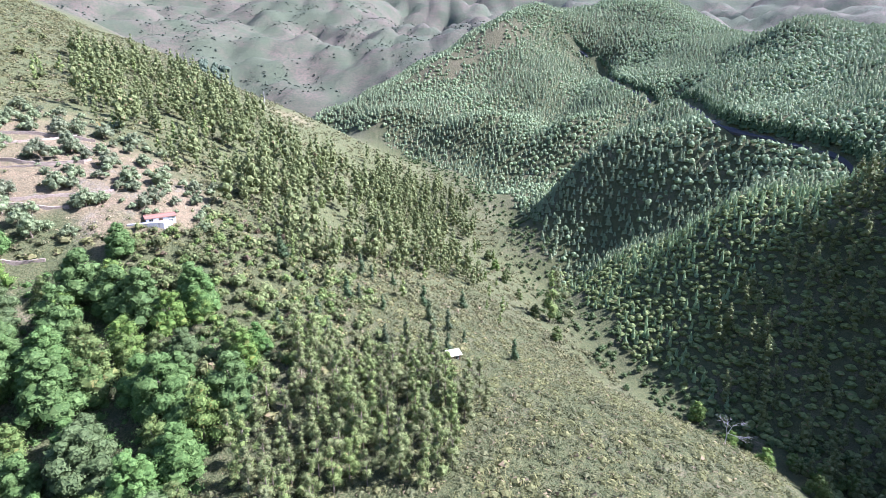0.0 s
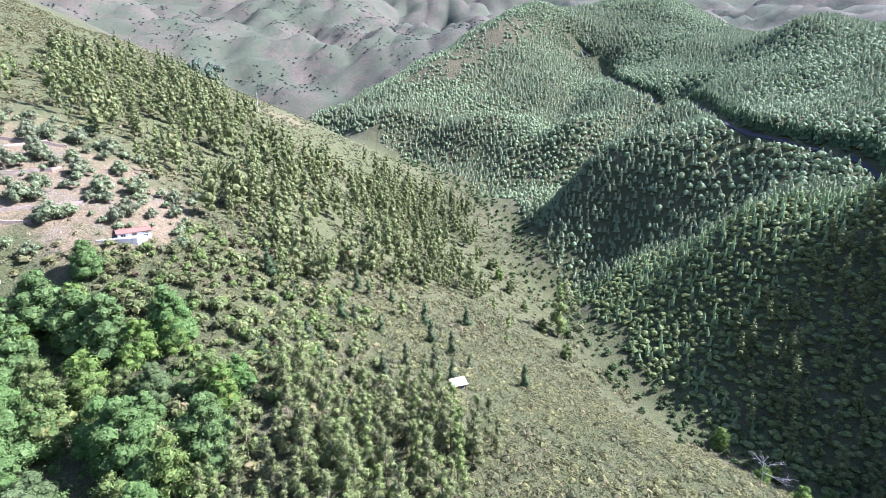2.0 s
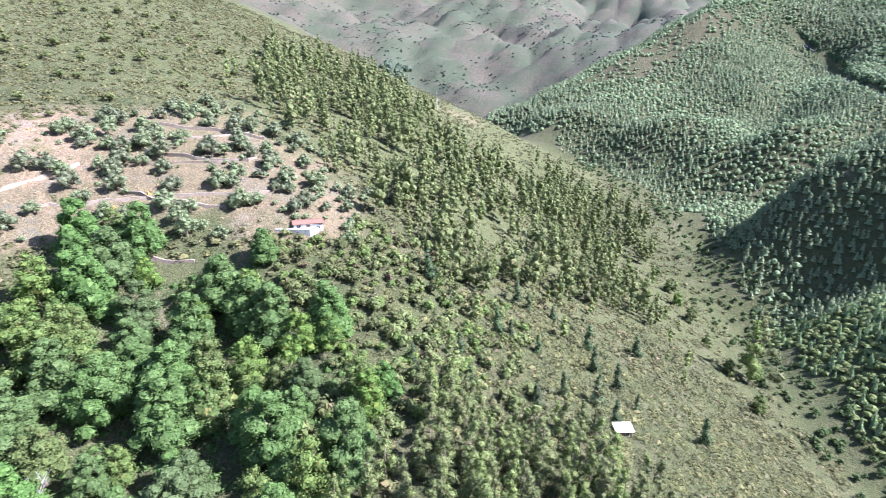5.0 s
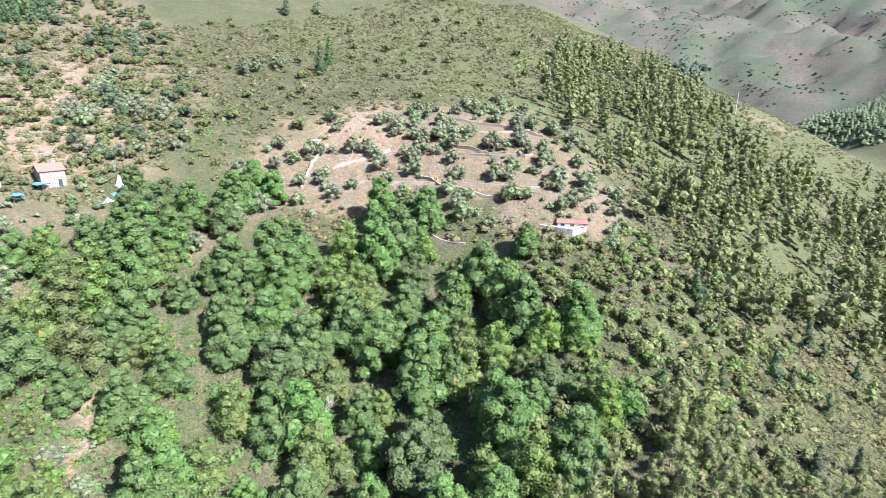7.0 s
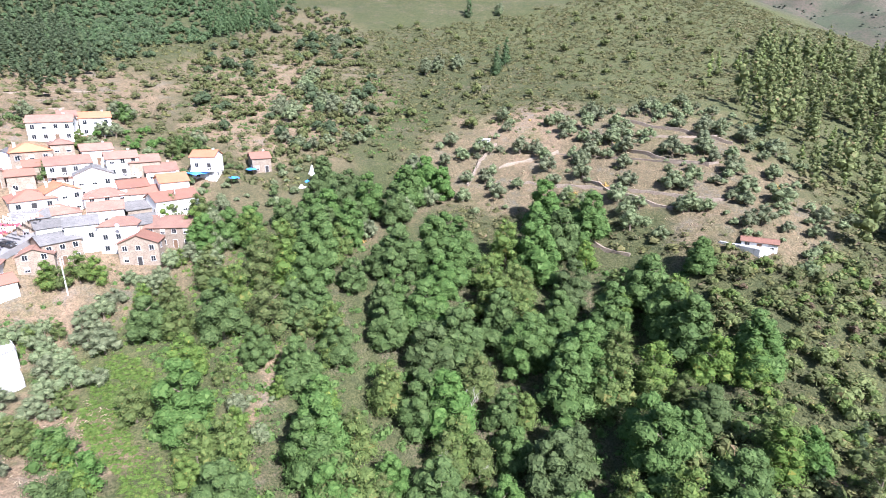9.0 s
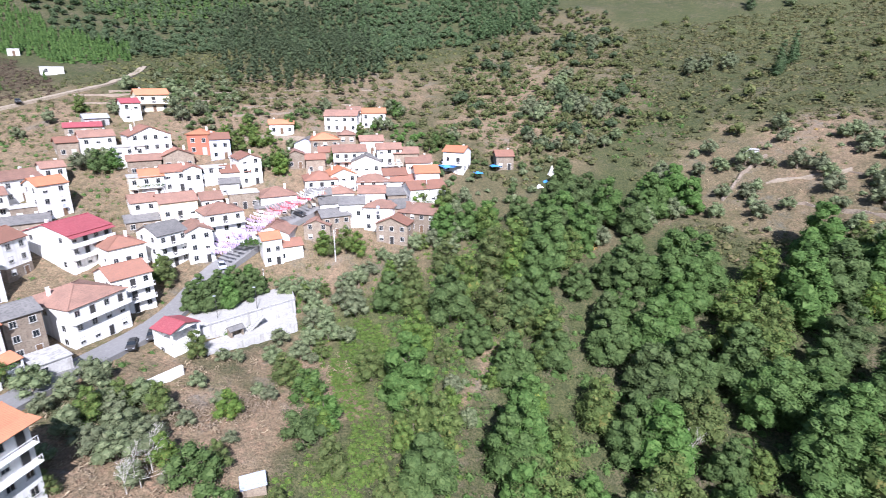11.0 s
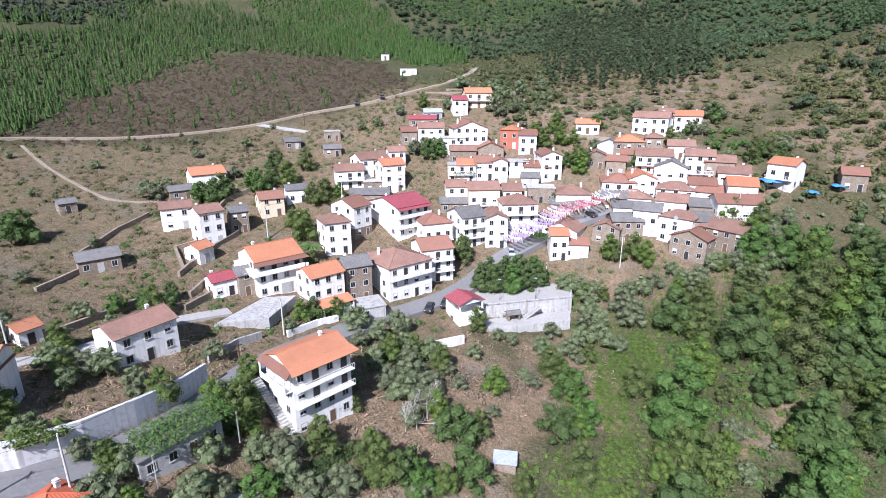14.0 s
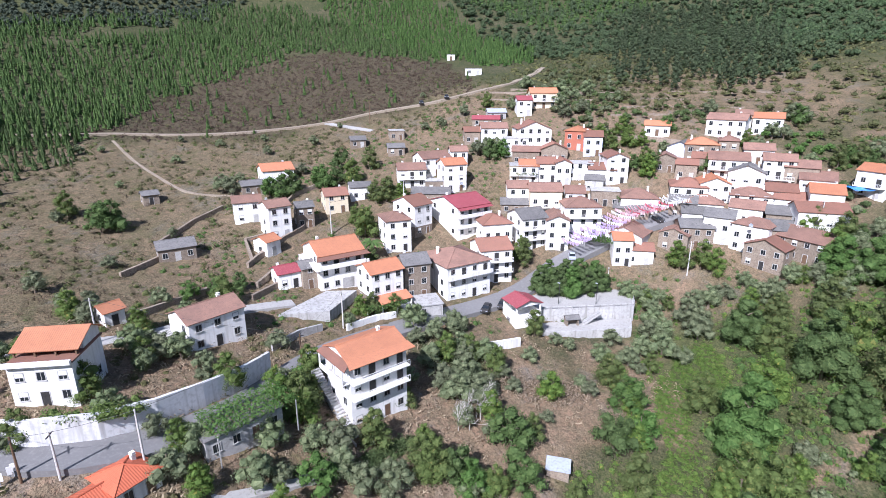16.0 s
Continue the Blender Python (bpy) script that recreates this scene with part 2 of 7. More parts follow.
def tile_material(name, c1, c2, c3):
    """Clay tiles: rolls run down the slope, rows step across; weathered patches."""
    m, t, b = nodes(name, 0.85)
    c = t.nodes.new("ShaderNodeTexCoord")
    a, g = noise_node(t, 0.45, 5, 0.65), noise_node(t, 4.0, 4)
    w = t.nodes.new("ShaderNodeTexWave")
    w.bands_direction = "X"
    w.inputs["Scale"].default_value = 1.15
    w.inputs["Distortion"].default_value = 0.25
    t.links.new(c.outputs["UV"], w.inputs["Vector"])
    r = t.nodes.new("ShaderNodeTexWave")
    r.bands_direction, r.wave_profile = "Y", "SAW"
    r.inputs["Scale"].default_value = 0.8
    t.links.new(c.outputs["UV"], r.inputs["Vector"])
    col = ramp(t, a, [(0.32, c1), (0.68, c2)])
    col = mix(t, ramp(t, g, [(0.5, (0, 0, 0)), (0.7, (0.75, 0.75, 0.75))]), col, c3)
    o = t.nodes.new("ShaderNodeObjectInfo")
    h = t.nodes.new("ShaderNodeHueSaturation")
    mr = t.nodes.new("ShaderNodeMapRange")
    mr.inputs[3].default_value, mr.inputs[4].default_value = 0.82, 1.18
    t.links.new(o.outputs["Random"], mr.inputs[0])
    t.links.new(mr.outputs[0], h.inputs["Value"])
    t.links.new(col, h.inputs["Color"])
    t.links.new(h.outputs[0], b.inputs["Base Color"])
    ad = t.nodes.new("ShaderNodeMath")
    ad.operation = "ADD"
    t.links.new(w.outputs["Fac"], ad.inputs[0])
    t.links.new(r.outputs["Fac"], ad.inputs[1])
    bump(t, b, ad.outputs[0], 0.45, 0.05)
    return m


MAT["tile_old"] = tile_material("old_clay_tiles", (0.29, 0.165, 0.122), (0.20, 0.118, 0.09), (0.13, 0.088, 0.07))
MAT["tile_new"] = tile_material("new_orange_tiles", (0.45, 0.19, 0.10), (0.37, 0.155, 0.085), (0.28, 0.13, 0.08))
MAT["tile_mid"] = tile_material("red_clay_tiles", (0.27, 0.132, 0.092), (0.22, 0.112, 0.08), (0.16, 0.098, 0.075))
MAT["tile_red"] = tile_material("bright_red_tiles", (0.50, 0.13, 0.065), (0.43, 0.11, 0.055), (0.36, 0.11, 0.06))


def glass_material():
    m, t, b = nodes("window_glass", 0.08, spec=0.6)
    b.inputs["Base Color"].default_value = (0.02, 0.024, 0.028, 1)
    return m


MAT["glass"] = glass_material()
# terrain begin
# spot heights of the landforms: x, y, z in metres
STREAM = [(175, 90, -46), (140, 120, -45), (98, 158, -42), (70, 200, -40), (58, 250, -36), (50, 310, -24), (46, 365, -10), (14, 430, 0),
          (-40, 480, 8), (-110, 522, 16), (-200, 575, 27), (-330, 650, 42)]
SPUR = [(20, 0, 8), (30, 60, 4), (15, 106, 3), (3, 130, 6), (42, 118, -1), (76, 121, -10), (40, 150, -12), (30, 200, -14), (20, 250, -14),
        (-18, 101, 9), (-31, 126, 14), (-47, 131, 24), (-49, 110, 17), (-61, 95, 14), (-15, 165, 6)]
LEFT_SLOPE = [(-80, 146, 42), (-112, 168, 56), (-40, 200, 20), (-60, 260, 30), (-32, 350, 6), (-80, 330, 40), (-126, 388, 61), (-77, 397, 34),
              (-200, 415, 92), (-120, 250, 62), (-180, 300, 88), (-300, 500, 130), (-198, 449, 88), (-171, 455, 74), (-129, 458, 57), (-102, 454, 47), (-74, 448, 35), (-38, 434, 22),
              (-150, 490, 52)]
CHESTNUT_HOLLOW = [(-84, 118, 24), (-95, 72, 13), (-73, 66, 5), (-85, 40, 12), (-75, 32, 14), (-118, 72, 34), (-50, 60, 2), (-40, 30, 6)]
RIGHT_SLOPE = [(120, 172, -20), (69, 222, -24), (144, 264, 26), (110, 423, 26), (168, 359, 56), (204, 257, 44), (250, 344, 66), (285, 555, 100),
               (166, 700, 96), (300, 800, 186), (330, 545, 132), (420, 600, 122), (468, 763, 90), (481, 636, 112), (600, 500, 110), (400, 300, 110), (214, 150, 78), (246, 206, 88),
               (200, 60, 80), (300, 60, 130), (100, 560, 58), (100, 362, 30), (120, 395, 26), (105, 310, 4), (60, 470, 24)]
VILLAGE = [(-54, -23, 28), (-106, -24, 27.5), (-125, -23, 33), (-62, -2, 21), (-21, -48, 40), (-17, -30, 38), (-46, -50, 37), (-105, -108, 50),
           (-150, -130, 62), (-188, -64, 70), (-209, -108, 81), (-63, -193, 60), (-44, -133, 46), (-62, -93, 41), (-188, -1, 61), (-156, 23, 43),
           (-141, -23, 41), (-166, -25, 53), (-84, -4, 25), (-93, 15, 20), (-80, -24, 27.5), (-130, 40, 33), (0, 10, 12), (20, -40, 30), (-128, -14, 29.0), (-119, -18, 29.2), (-112, -24, 29.2), (-121, -2, 24.5),
           (-133, -5, 28), (-108, -13, 25.0), (-124, -29, 31.5), (-132, -25.5, 33.5)]
SIDE_SPUR = [(-124, 540, 41), (-107, 560, 50), (-72, 605, 73), (-26, 650, 97), (32, 700, 132), (83, 735, 158), (127, 770, 177),
             (-71, 520, 42), (-33, 502, 26), (-13, 540, 54), (40, 600, 74), (74, 640, 98),
             (-137, 650, 16), (-102, 695, 39), (-56, 740, 63), (2, 790, 98), (53, 825, 124), (97, 860, 143)]
HILLS = [(-290, -277, 128), (-142, -238, 75), (-230, 28, 68), (-422, -15, 116), (-380, -113, 108), (-153, 110, 48), (-155, 70, 44),
         (-290, 200, 100), (-185, 142, 68), (-240, 170, 84), (-340, 80, 104), (-290, 310, 122), (0, -250, 80), (100, -150, 70), (-450, -300, 190),
         (-600, 100, 190), (-550, 350, 210), (-250, -400, 150), (100, -450, 170)]
FAR_RANGES = [(-628, 1350, 254), (-466, 1450, 267), (-274, 1550, 279), (-415, 1050, 159), (-379, 880, 109), (-251, 820, 72), (-168, 860, 72), (-253, 1150, 156), (-89, 960, 125), (-157, 1300, 201), (-72, 1500, 159), (-90, 1900, 274), (128, 2000, 302), (343, 2300, 416),
              (-900, 1300, 300), (500, 1700, 300), (-700, 1700, 400), (900, 1100, 190), (1100, 600, 160), (1500, 1700, 260), (800, 0, 260), (-1200, 600, 400), (-1300, -600, 450),
              (0, -1200, 380), (1200, -1000, 400), (2600, 2600, 420), (-2600, 2600, 560), (-2800, -2600, 600), (2800, -2600, 500), (0, 3200, 620),
              (1400, 3000, 360)]

# terraced slopes: x, y, reach, step
TERRACED = [(-128, 140, 42, 1.9), (-232, 0, 40, 2.4), (-222, -62, 26, 2.2), (-165, 80, 20, 1.8), (-112, 407, 16, 2.4)]
MOUNTAIN_ROAD = [(185, 215), (198, 245), (207, 270), (205, 283), (200, 298), (193, 313), (184, 321), (174, 329), (171, 345), (185, 385), (199, 428), (201, 466), (204, 512),
                 (198, 540), (188, 553), (180, 590), (196, 696), (176, 715), (158, 727)]
# side ravines: depth, half width, then the line of the bed
RAVINES = [(17, 22, [(215, 520), (148, 472), (118, 441), (84, 406), (56, 376)]), (12, 17, [(160, 318), (122, 302), (102, 305), (84, 300), (64, 288)]),
           (10, 18, [(190, 690), (147, 619), (101, 500), (79, 463), (40, 430)])]


def off_line(x, y, line):
    """Distance of points from a broken line."""
    d = np.full(x.shape, 1e9)
    for (x1, y1), (x2, y2) in zip(line[:-1], line[1:]):
        k = (x2 - x1) ** 2 + (y2 - y1) ** 2
        t = np.clip(((x - x1) * (x2 - x1) + (y - y1) * (y2 - y1)) / k, 0, 1)
        d = np.minimum(d, np.hypot(x - x1 - t * (x2 - x1), y - y1 - t * (y2 - y1)))
    return d


def spots():
    pts = np.array(STREAM + SPUR + LEFT_SLOPE + CHESTNUT_HOLLOW + RIGHT_SLOPE + SIDE_SPUR + VILLAGE + HILLS + FAR_RANGES, float)
    d = np.hypot(pts[:, None, 0] - pts[None, :, 0], pts[:, None, 1] - pts[None, :, 1])
    n = len(pts)
    a = np.zeros((n + 3, n + 3))
    a[:n, :n] = -np.sqrt(d * d + 400.0) + 6.0 * np.eye(n)
    a[:n, n], a[:n, n + 1], a[:n, n + 2] = 1, pts[:, 0] / 1000, pts[:, 1] / 1000
    a[n:, :n] = a[:n, n:].T
    return pts, np.linalg.solve(a, np.concatenate([pts[:, 2], np.zeros(3)]))


SPOTS, WEIGHT = spots()


def ridges(x, y):
    """Small spurs and gullies, stronger on the high slopes."""
    a = np.sin(x * 0.043 + 1.3 * np.sin(y * 0.017)) * np.sin(y * 0.037 + 0.9 * np.sin(x * 0.021))
    b = np.sin(x * 0.11 + y * 0.07) * np.sin(y * 0.13 - x * 0.05)
    return a, b


def land(x, y):
    """Height of the ground, for arrays of x and y."""
    x, y = np.asarray(x, float), np.asarray(y, float)
    shape = x.shape
    x, y = x.ravel(), y.ravel()
    z = np.empty(len(x))
    for i in range(0, len(x), 20000):
        s = slice(i, i + 20000)
        d = np.sqrt((x[s, None] - SPOTS[None, :, 0]) ** 2 + (y[s, None] - SPOTS[None, :, 1]) ** 2 + 400.0)
        z[s] = -d @ WEIGHT[:-3] + WEIGHT[-3] + WEIGHT[-2] * x[s] / 1000 + WEIGHT[-1] * y[s] / 1000
    a, b = ridges(x, y)
    stream = np.interp(y, [p[1] for p in STREAM], [p[0] for p in STREAM])
    side = np.clip((x - stream - 8) / 70, 0, 1) * np.clip((y - 190) / 60, 0, 1) * np.clip((900 - y) / 300, 0, 1) * np.clip((66 - z) / 30, 0.12, 1)
    z = z + side * (11 * np.cos((y + 0.22 * x - 380) * math.tau / 128) + 4 * np.cos((y - 0.5 * x) * math.tau / 61))
    for depth, half, line in RAVINES:
        z = z - depth * np.exp(-(off_line(x, y, line) / half) ** 2)
    z = z - 5 * np.clip(1 - off_line(x, y, MOUNTAIN_ROAD) / 8, 0, 1)
    for cx, cy, reach, step in TERRACED:
        m = np.clip(1.6 - np.hypot(x - cx, y - cy) / reach, 0, 1)
        q = z / step
        z = z + m * step * (np.floor(q) + np.clip((q - np.floor(q)) * 3.2 - 2.2, 0, 1) - q)
    far = np.clip((np.hypot(x + 60, y - 60) - 260) / 500, 0, 1)
    z = z + far * np.clip((np.hypot(x - 200, y - 600) - 250) / 300, 0.25, 1) * (13 * a + 4 * b)
    c = np.sin(x * 0.011 + 1.7 * np.sin(y * 0.006)) * np.sin(y * 0.009 + np.sin(x * 0.007))
    gully = np.abs(np.sin(x * 0.021 + 1.3 * np.sin(y * 0.006) + 0.004 * y)) + 0.5 * np.abs(np.sin(x * 0.047 - 1.1 * np.sin(y * 0.011)))
    z = z + np.clip((np.hypot(x + 60, y - 60) - 800) / 900, 0, 1) * 45 * c + np.clip((y - 780) / 200, 0, 1) * 13 * gully
    return z.reshape(shape)
# terrain end


# ---- land cover ----
def inside(poly, x, y):
    """Which of the points lie in the polygon."""
    x, y = np.asarray(x, float), np.asarray(y, float)
    hit = np.zeros(x.shape, bool)
    n = len(poly)
    for i in range(n):
        (x1, y1), (x2, y2) = poly[i], poly[(i + 1) % n]
        if y1 != y2:
            hit ^= ((y1 > y) != (y2 > y)) & (x < (x2 - x1) * (y - y1) / (y2 - y1) + x1)
    return hit


CHESTNUT_WOOD = [(-125, 94), (-119, 119), (-90, 134), (-76, 130), (-62, 124), (-44, 116), (-40, 96), (-50, 70), (-56, 48), (-72, 36), (-72, 26), (-84, 21), (-100, 19), (-120, 17),
                 (-138, 25), (-150, 38), (-150, 58), (-139, 62), (-122, 76), (-120, 87)]
BARE_STRIP = [(-113, 27), (-116, 35), (-106, 37), (-96, 40), (-88, 36), (-86, 30), (-99, 28)]
RIGHT_HILL = [(-404, 101), (-369, 138), (-260, 120), (-203, 104), (-180, 75), (-184, 50), (-195, 40), (-286, 37)]
HILL_STRIPS = [(-252, -55), (-262, -30), (-212, -16), (-186, -12), (-184, -34), (-200, -42)]
SIDE_TERRACES = [(-258, 66), (-250, 118), (-186, 116), (-181, 80), (-196, 58)]
HEDGE_TERRACES = [(-292, 34), (-290, 66), (-222, 68), (-196, 52), (-196, 30), (-230, 30)]
BIG_TREES = [(-165, 65), (-151, 101), (-135, 93), (-134, 64), (-145, 59)]
EUCALYPTUS_SLOPE = [(-175, 262), (-182, 352), (-150, 366), (-112, 338), (-80, 300), (-54, 326), (-42, 398), (16, 395), (20, 370), (9, 227), (-27, 165), (-64, 168), (-80, 198), (-97, 184), (-126, 194)]
EUCALYPTUS_LOW = [(-41, 91), (-39, 104), (-30, 120), (-14, 128), (4, 124), (12, 112), (2, 94), (-11, 80), (-35, 72)]
SHADED_STAND = [(100, 196), (133, 214), (215, 230), (230, 120), (140, 115), (110, 130)]
TERRACES = [(-177, 105), (-177, 130), (-167, 170), (-142, 216), (-96, 187), (-82, 180), (-68, 160), (-87, 145), (-126, 125), (-144, 98), (-136, 81),
            (-132, 61), (-139, 62), (-143, 78)]
VINEYARD = [(-119, 3), (-123, 14), (-104, 16), (-84, 18), (-70, 19), (-72, 12), (-99, 10)]
PINE_HILL = [(-94, -295), (-181, -304), (-224, -222), (-185, -230), (-136, -227), (-81, -182), (-57, -180), (-10, -200), (0, -330), (-230, -340)]
PINE_TOP = [(-289, -323), (-361, -274), (-271, -107), (-229, -102), (-239, -148), (-267, -232)]
TOP_WOOD = [(-252, -97), (-319, -77), (-257, -14), (-272, 7), (-329, 32), (-458, 28), (-500, -200), (-378, -265)]
HEATH = [(-83, -188), (-141, -236), (-187, -234), (-230, -214), (-234, -145), (-201, -99), (-173, -116), (-146, -138), (-95, -181)]
DRY_SLOPE = [(-59, -189), (-94, -182), (-123, -157), (-165, -124), (-200, -92), (-192, -72), (-150, -100), (-134, -108), (-98, -112), (-68, -76), (-42, -56), (-25, -73), (10, -120)]
LOWER_GARDENS = [(-87, -26), (-99, -19), (-110, -2), (-110, 9), (-100, 13), (-84, 2), (-72, 2), (-40, 4), (0, 10), (10, -40), (0, -75), (-30, -70), (-60, -60), (-62, -38), (-75, -32)]
OLIVES_ROADSIDE = [(-33, -58), (-43, -50), (-55, -49), (-60, -45), (-53, -44), (-39, -43), (-30, -44)]
OLIVES_BELOW = [(-79, -35), (-96, -31), (-85, -19), (-84, -11), (-75, -12), (-62, -19)]
OLIVES_EAST = [(-124, -6), (-146, 9), (-158, 32), (-155, 39), (-140, 37), (-129, 15), (-115, 7), (-105, 2)]
VILLAGE_AREA = [(-60, -90), (-100, -118), (-160, -110), (-205, -75), (-205, 10), (-165, 35), (-125, 0), (-80, -35), (-40, -55)]

MOUNTAIN_WOOD = [(115, 130), (84, 200), (62, 300), (60, 380), (24, 440), (-55, 502), (-128, 536), (-112, 584), (-60, 640), (-10, 690), (60, 742), (140, 800), (320, 860), (560, 740), (520, 560), (380, 390), (215, 185), (150, 110)]
SPUR_HEATH = [(-60, 590), (-20, 625), (40, 690), (90, 730), (110, 700), (60, 655), (10, 600)]
BROWN_HOLLOW = [(-253, -55), (-270, -27), (-290, 9), (-262, 31), (-221, 22), (-185, -11), (-185, -34)]
GULLY_SIDE = [(-235, 36), (-288, 82), (-252, 88), (-200, 75), (-198, 55), (-192, 40)]
RED_FIELD = [(-181, 124), (-188, 138), (-186, 157), (-182, 174), (-144, 147), (-154, 136), (-162, 122)]
HILL_PLOT = [(-128, 396), (-112, 388), (-96, 410), (-102, 425), (-120, 414)]
WOOD_A = [(-231, -56), (-222, -36), (-253, -23), (-243, 0), (-289, 3), (-419, -31), (-444, -9), (-424, -123)]
WOOD_B = [(-320, 53), (-326, 70), (-395, 100), (-416, 65), (-374, 54)]


def stream_x(y):
    """Where the stream runs, by y."""
    return np.interp(y, [p[1] for p in STREAM], [p[0] for p in STREAM])


def axis(centre, count, reach, power):
    u = np.linspace(-1, 1, count)
    return centre + reach * np.sinh(power * u) / np.sinh(power)


def hillside():
    n = 370
    gx, gy = np.meshgrid(axis(-70, n, 3600, 5.2), axis(50, n, 3600, 5.2))
    z = land(gx, gy)
    rng = np.random.default_rng(5)
    z += rng.normal(0, 0.12, z.shape) * (np.hypot(gx + 70, gy - 50) < 500)
    me = bpy.data.meshes.new("hillside")
    me.vertices.add(n * n)
    me.vertices.foreach_set("co", np.stack([gx, gy, z], -1).ravel())
    i = (np.arange(n - 1)[:, None] * n + np.arange(n - 1)[None, :]).ravel()
    quads = np.stack([i, i + 1, i + n + 1, i + n], -1)
    me.loops.add(quads.size)
    me.loops.foreach_set("vertex_index", quads.ravel())
    me.polygons.add(len(quads))
    me.polygons.foreach_set("loop_start", np.arange(len(quads)) * 4)
    me.polygons.foreach_set("use_smooth", np.ones(len(quads), bool))
    wob = 5 * np.sin(gx * 0.09 - gy * 0.06) + 4 * np.sin(gx * 0.21 + gy * 0.13) + 3 * np.sin(gx * 0.37 - gy * 0.29)
    wx, wy = gx + wob, gy + wob[::-1]
    soil = 0.56 * inside(TERRACES, wx, wy) + 0.6 * inside(DRY_SLOPE, wx, wy) + 0.95 * inside(LOWER_GARDENS, wx, wy) + 0.75 * inside(VILLAGE_AREA, wx, wy)
    soil += 0.5 * inside(OLIVES_EAST, wx, wy) + 0.9 * inside(OLIVES_ROADSIDE, gx, gy)
    soil += 0.5 * inside(BROWN_HOLLOW, wx, wy) + 0.6 * inside(GULLY_SIDE, wx, wy) + 0.8 * inside(RED_FIELD, wx, wy) + 0.8 * inside(HILL_PLOT, gx, gy) + 0.85 * inside(BARE_STRIP, wx, wy) + 0.45 * inside(RIGHT_HILL, wx, wy)
    soil += 0.25 * ((gx < -150) & (gx > -300) & (gy > -60) & (gy < 60))
    grass = 0.9 * inside(VINEYARD, wx, wy) + 0.25 * ((gx > -30) & (gx < 80) & (gy > 60) & (gy < 330) & (gx < stream_x(gy)))
    grass += 0.5 * ((gx < -15) & (gx > -330) & (gy > 190) & (gy < 480))
    heath = 0.95 * inside(HEATH, wx, wy)
    heath += 0.55 * inside(SPUR_HEATH, wx, wy)
    # Where the haze-greyed far cover lies, beyond the valley.
    hazy_moor = np.clip((gy - 490 - 0.1 * gx) / 40, 0, 1) * ~inside(MOUNTAIN_WOOD, gx, gy)
    cover = np.stack([np.clip(soil, 0, 0.95), np.clip(grass, 0, 0.9), np.clip(heath, 0, 0.95), hazy_moor], -1)
    for _ in range(2):
        cover[1:-1, 1:-1] = (cover[1:-1, 1:-1] * 2 + cover[:-2, 1:-1] + cover[2:, 1:-1] + cover[1:-1, :-2] + cover[1:-1, 2:]) / 6
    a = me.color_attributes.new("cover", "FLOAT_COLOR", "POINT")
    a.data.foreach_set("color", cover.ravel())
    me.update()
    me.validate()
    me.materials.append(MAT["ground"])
    return tagged(new("ground", me), "steep hillsides of dry scrub, bare red soil and grass", "ground", kind="structure")


hillside()


# ---- building blocks ----
def mesh_object(name, verts, faces, material, parent=None, label="", smooth=False, uvs=None):
    me = bpy.data.meshes.new(name)
    me.from_pydata([tuple(v) for v in verts], [], faces)
    if uvs is not None:
        lay = me.uv_layers.new(name="UVMap")
        for loop in me.loops:
            lay.data[loop.index].uv = uvs[loop.vertex_index]
    me.materials.append(MAT[material])
    if smooth:
        me.polygons.foreach_set("use_smooth", np.ones(len(me.polygons), bool))
    me.update()
    ob = new(name, me)
    ob.parent = parent
    if label:
        tagged(ob, label)
    return ob


class Solid:
    """Boxes, prisms and tubes gathered into one mesh."""

    def __init__(self):
        self.v, self.f = [], []

    def add(self, verts, faces):
        o = len(self.v)
        self.v += [tuple(p) for p in verts]
        self.f += [tuple(i + o for i in q) for q in faces]
        return self

    def box(self, x0, y0, z0, x1, y1, z1):
        return self.add([(x0, y0, z0), (x1, y0, z0), (x1, y1, z0), (x0, y1, z0), (x0, y0, z1), (x1, y0, z1), (x1, y1, z1), (x0, y1, z1)],
                        [(3, 2, 1, 0), (4, 5, 6, 7), (0, 1, 5, 4), (1, 2, 6, 5), (2, 3, 7, 6), (3, 0, 4, 7)])

    def tube(self, a, b, ra, rb, n=6):
        a, b = np.array(a, float), np.array(b, float)
        d = (b - a) / max(np.linalg.norm(b - a), 1e-6)
        u = np.cross(d, (0, 0, 1) if abs(d[2]) < 0.9 else (1, 0, 0))
        u /= np.linalg.norm(u)
        w = np.cross(d, u)
        ring = [math.tau * i / n for i in range(n)]
        v = [a + ra * (u * math.cos(t) + w * math.sin(t)) for t in ring] + [b + rb * (u * math.cos(t) + w * math.sin(t)) for t in ring]
        f = [(i, (i + 1) % n, n + (i + 1) % n, n + i) for i in range(n)] + [tuple(range(n))[::-1], tuple(range(n, 2 * n))]
        return self.add(v, f)

    def cable(self, points, r, n=4):
        """One unbroken tube through the points."""
        o, p = len(self.v), [np.array(q, float) for q in points]
        for i, q in enumerate(p):
            d = p[min(i + 1, len(p) - 1)] - p[max(i - 1, 0)]
            d /= np.linalg.norm(d)
            u = np.cross(d, (0, 0, 1))
            u /= max(np.linalg.norm(u), 1e-6)
            w = np.cross(d, u)
            self.v += [tuple(q + r * (u * math.cos(math.tau * k / n) + w * math.sin(math.tau * k / n))) for k in range(n)]
            if i:
                self.f += [(o + (i - 1) * n + k, o + (i - 1) * n + (k + 1) % n, o + i * n + (k + 1) % n, o + i * n + k) for k in range(n)]
        return self

    def make(self, name, material, parent=None, label="", smooth=False):
        return mesh_object(name, self.v, self.f, material, parent, label, smooth)


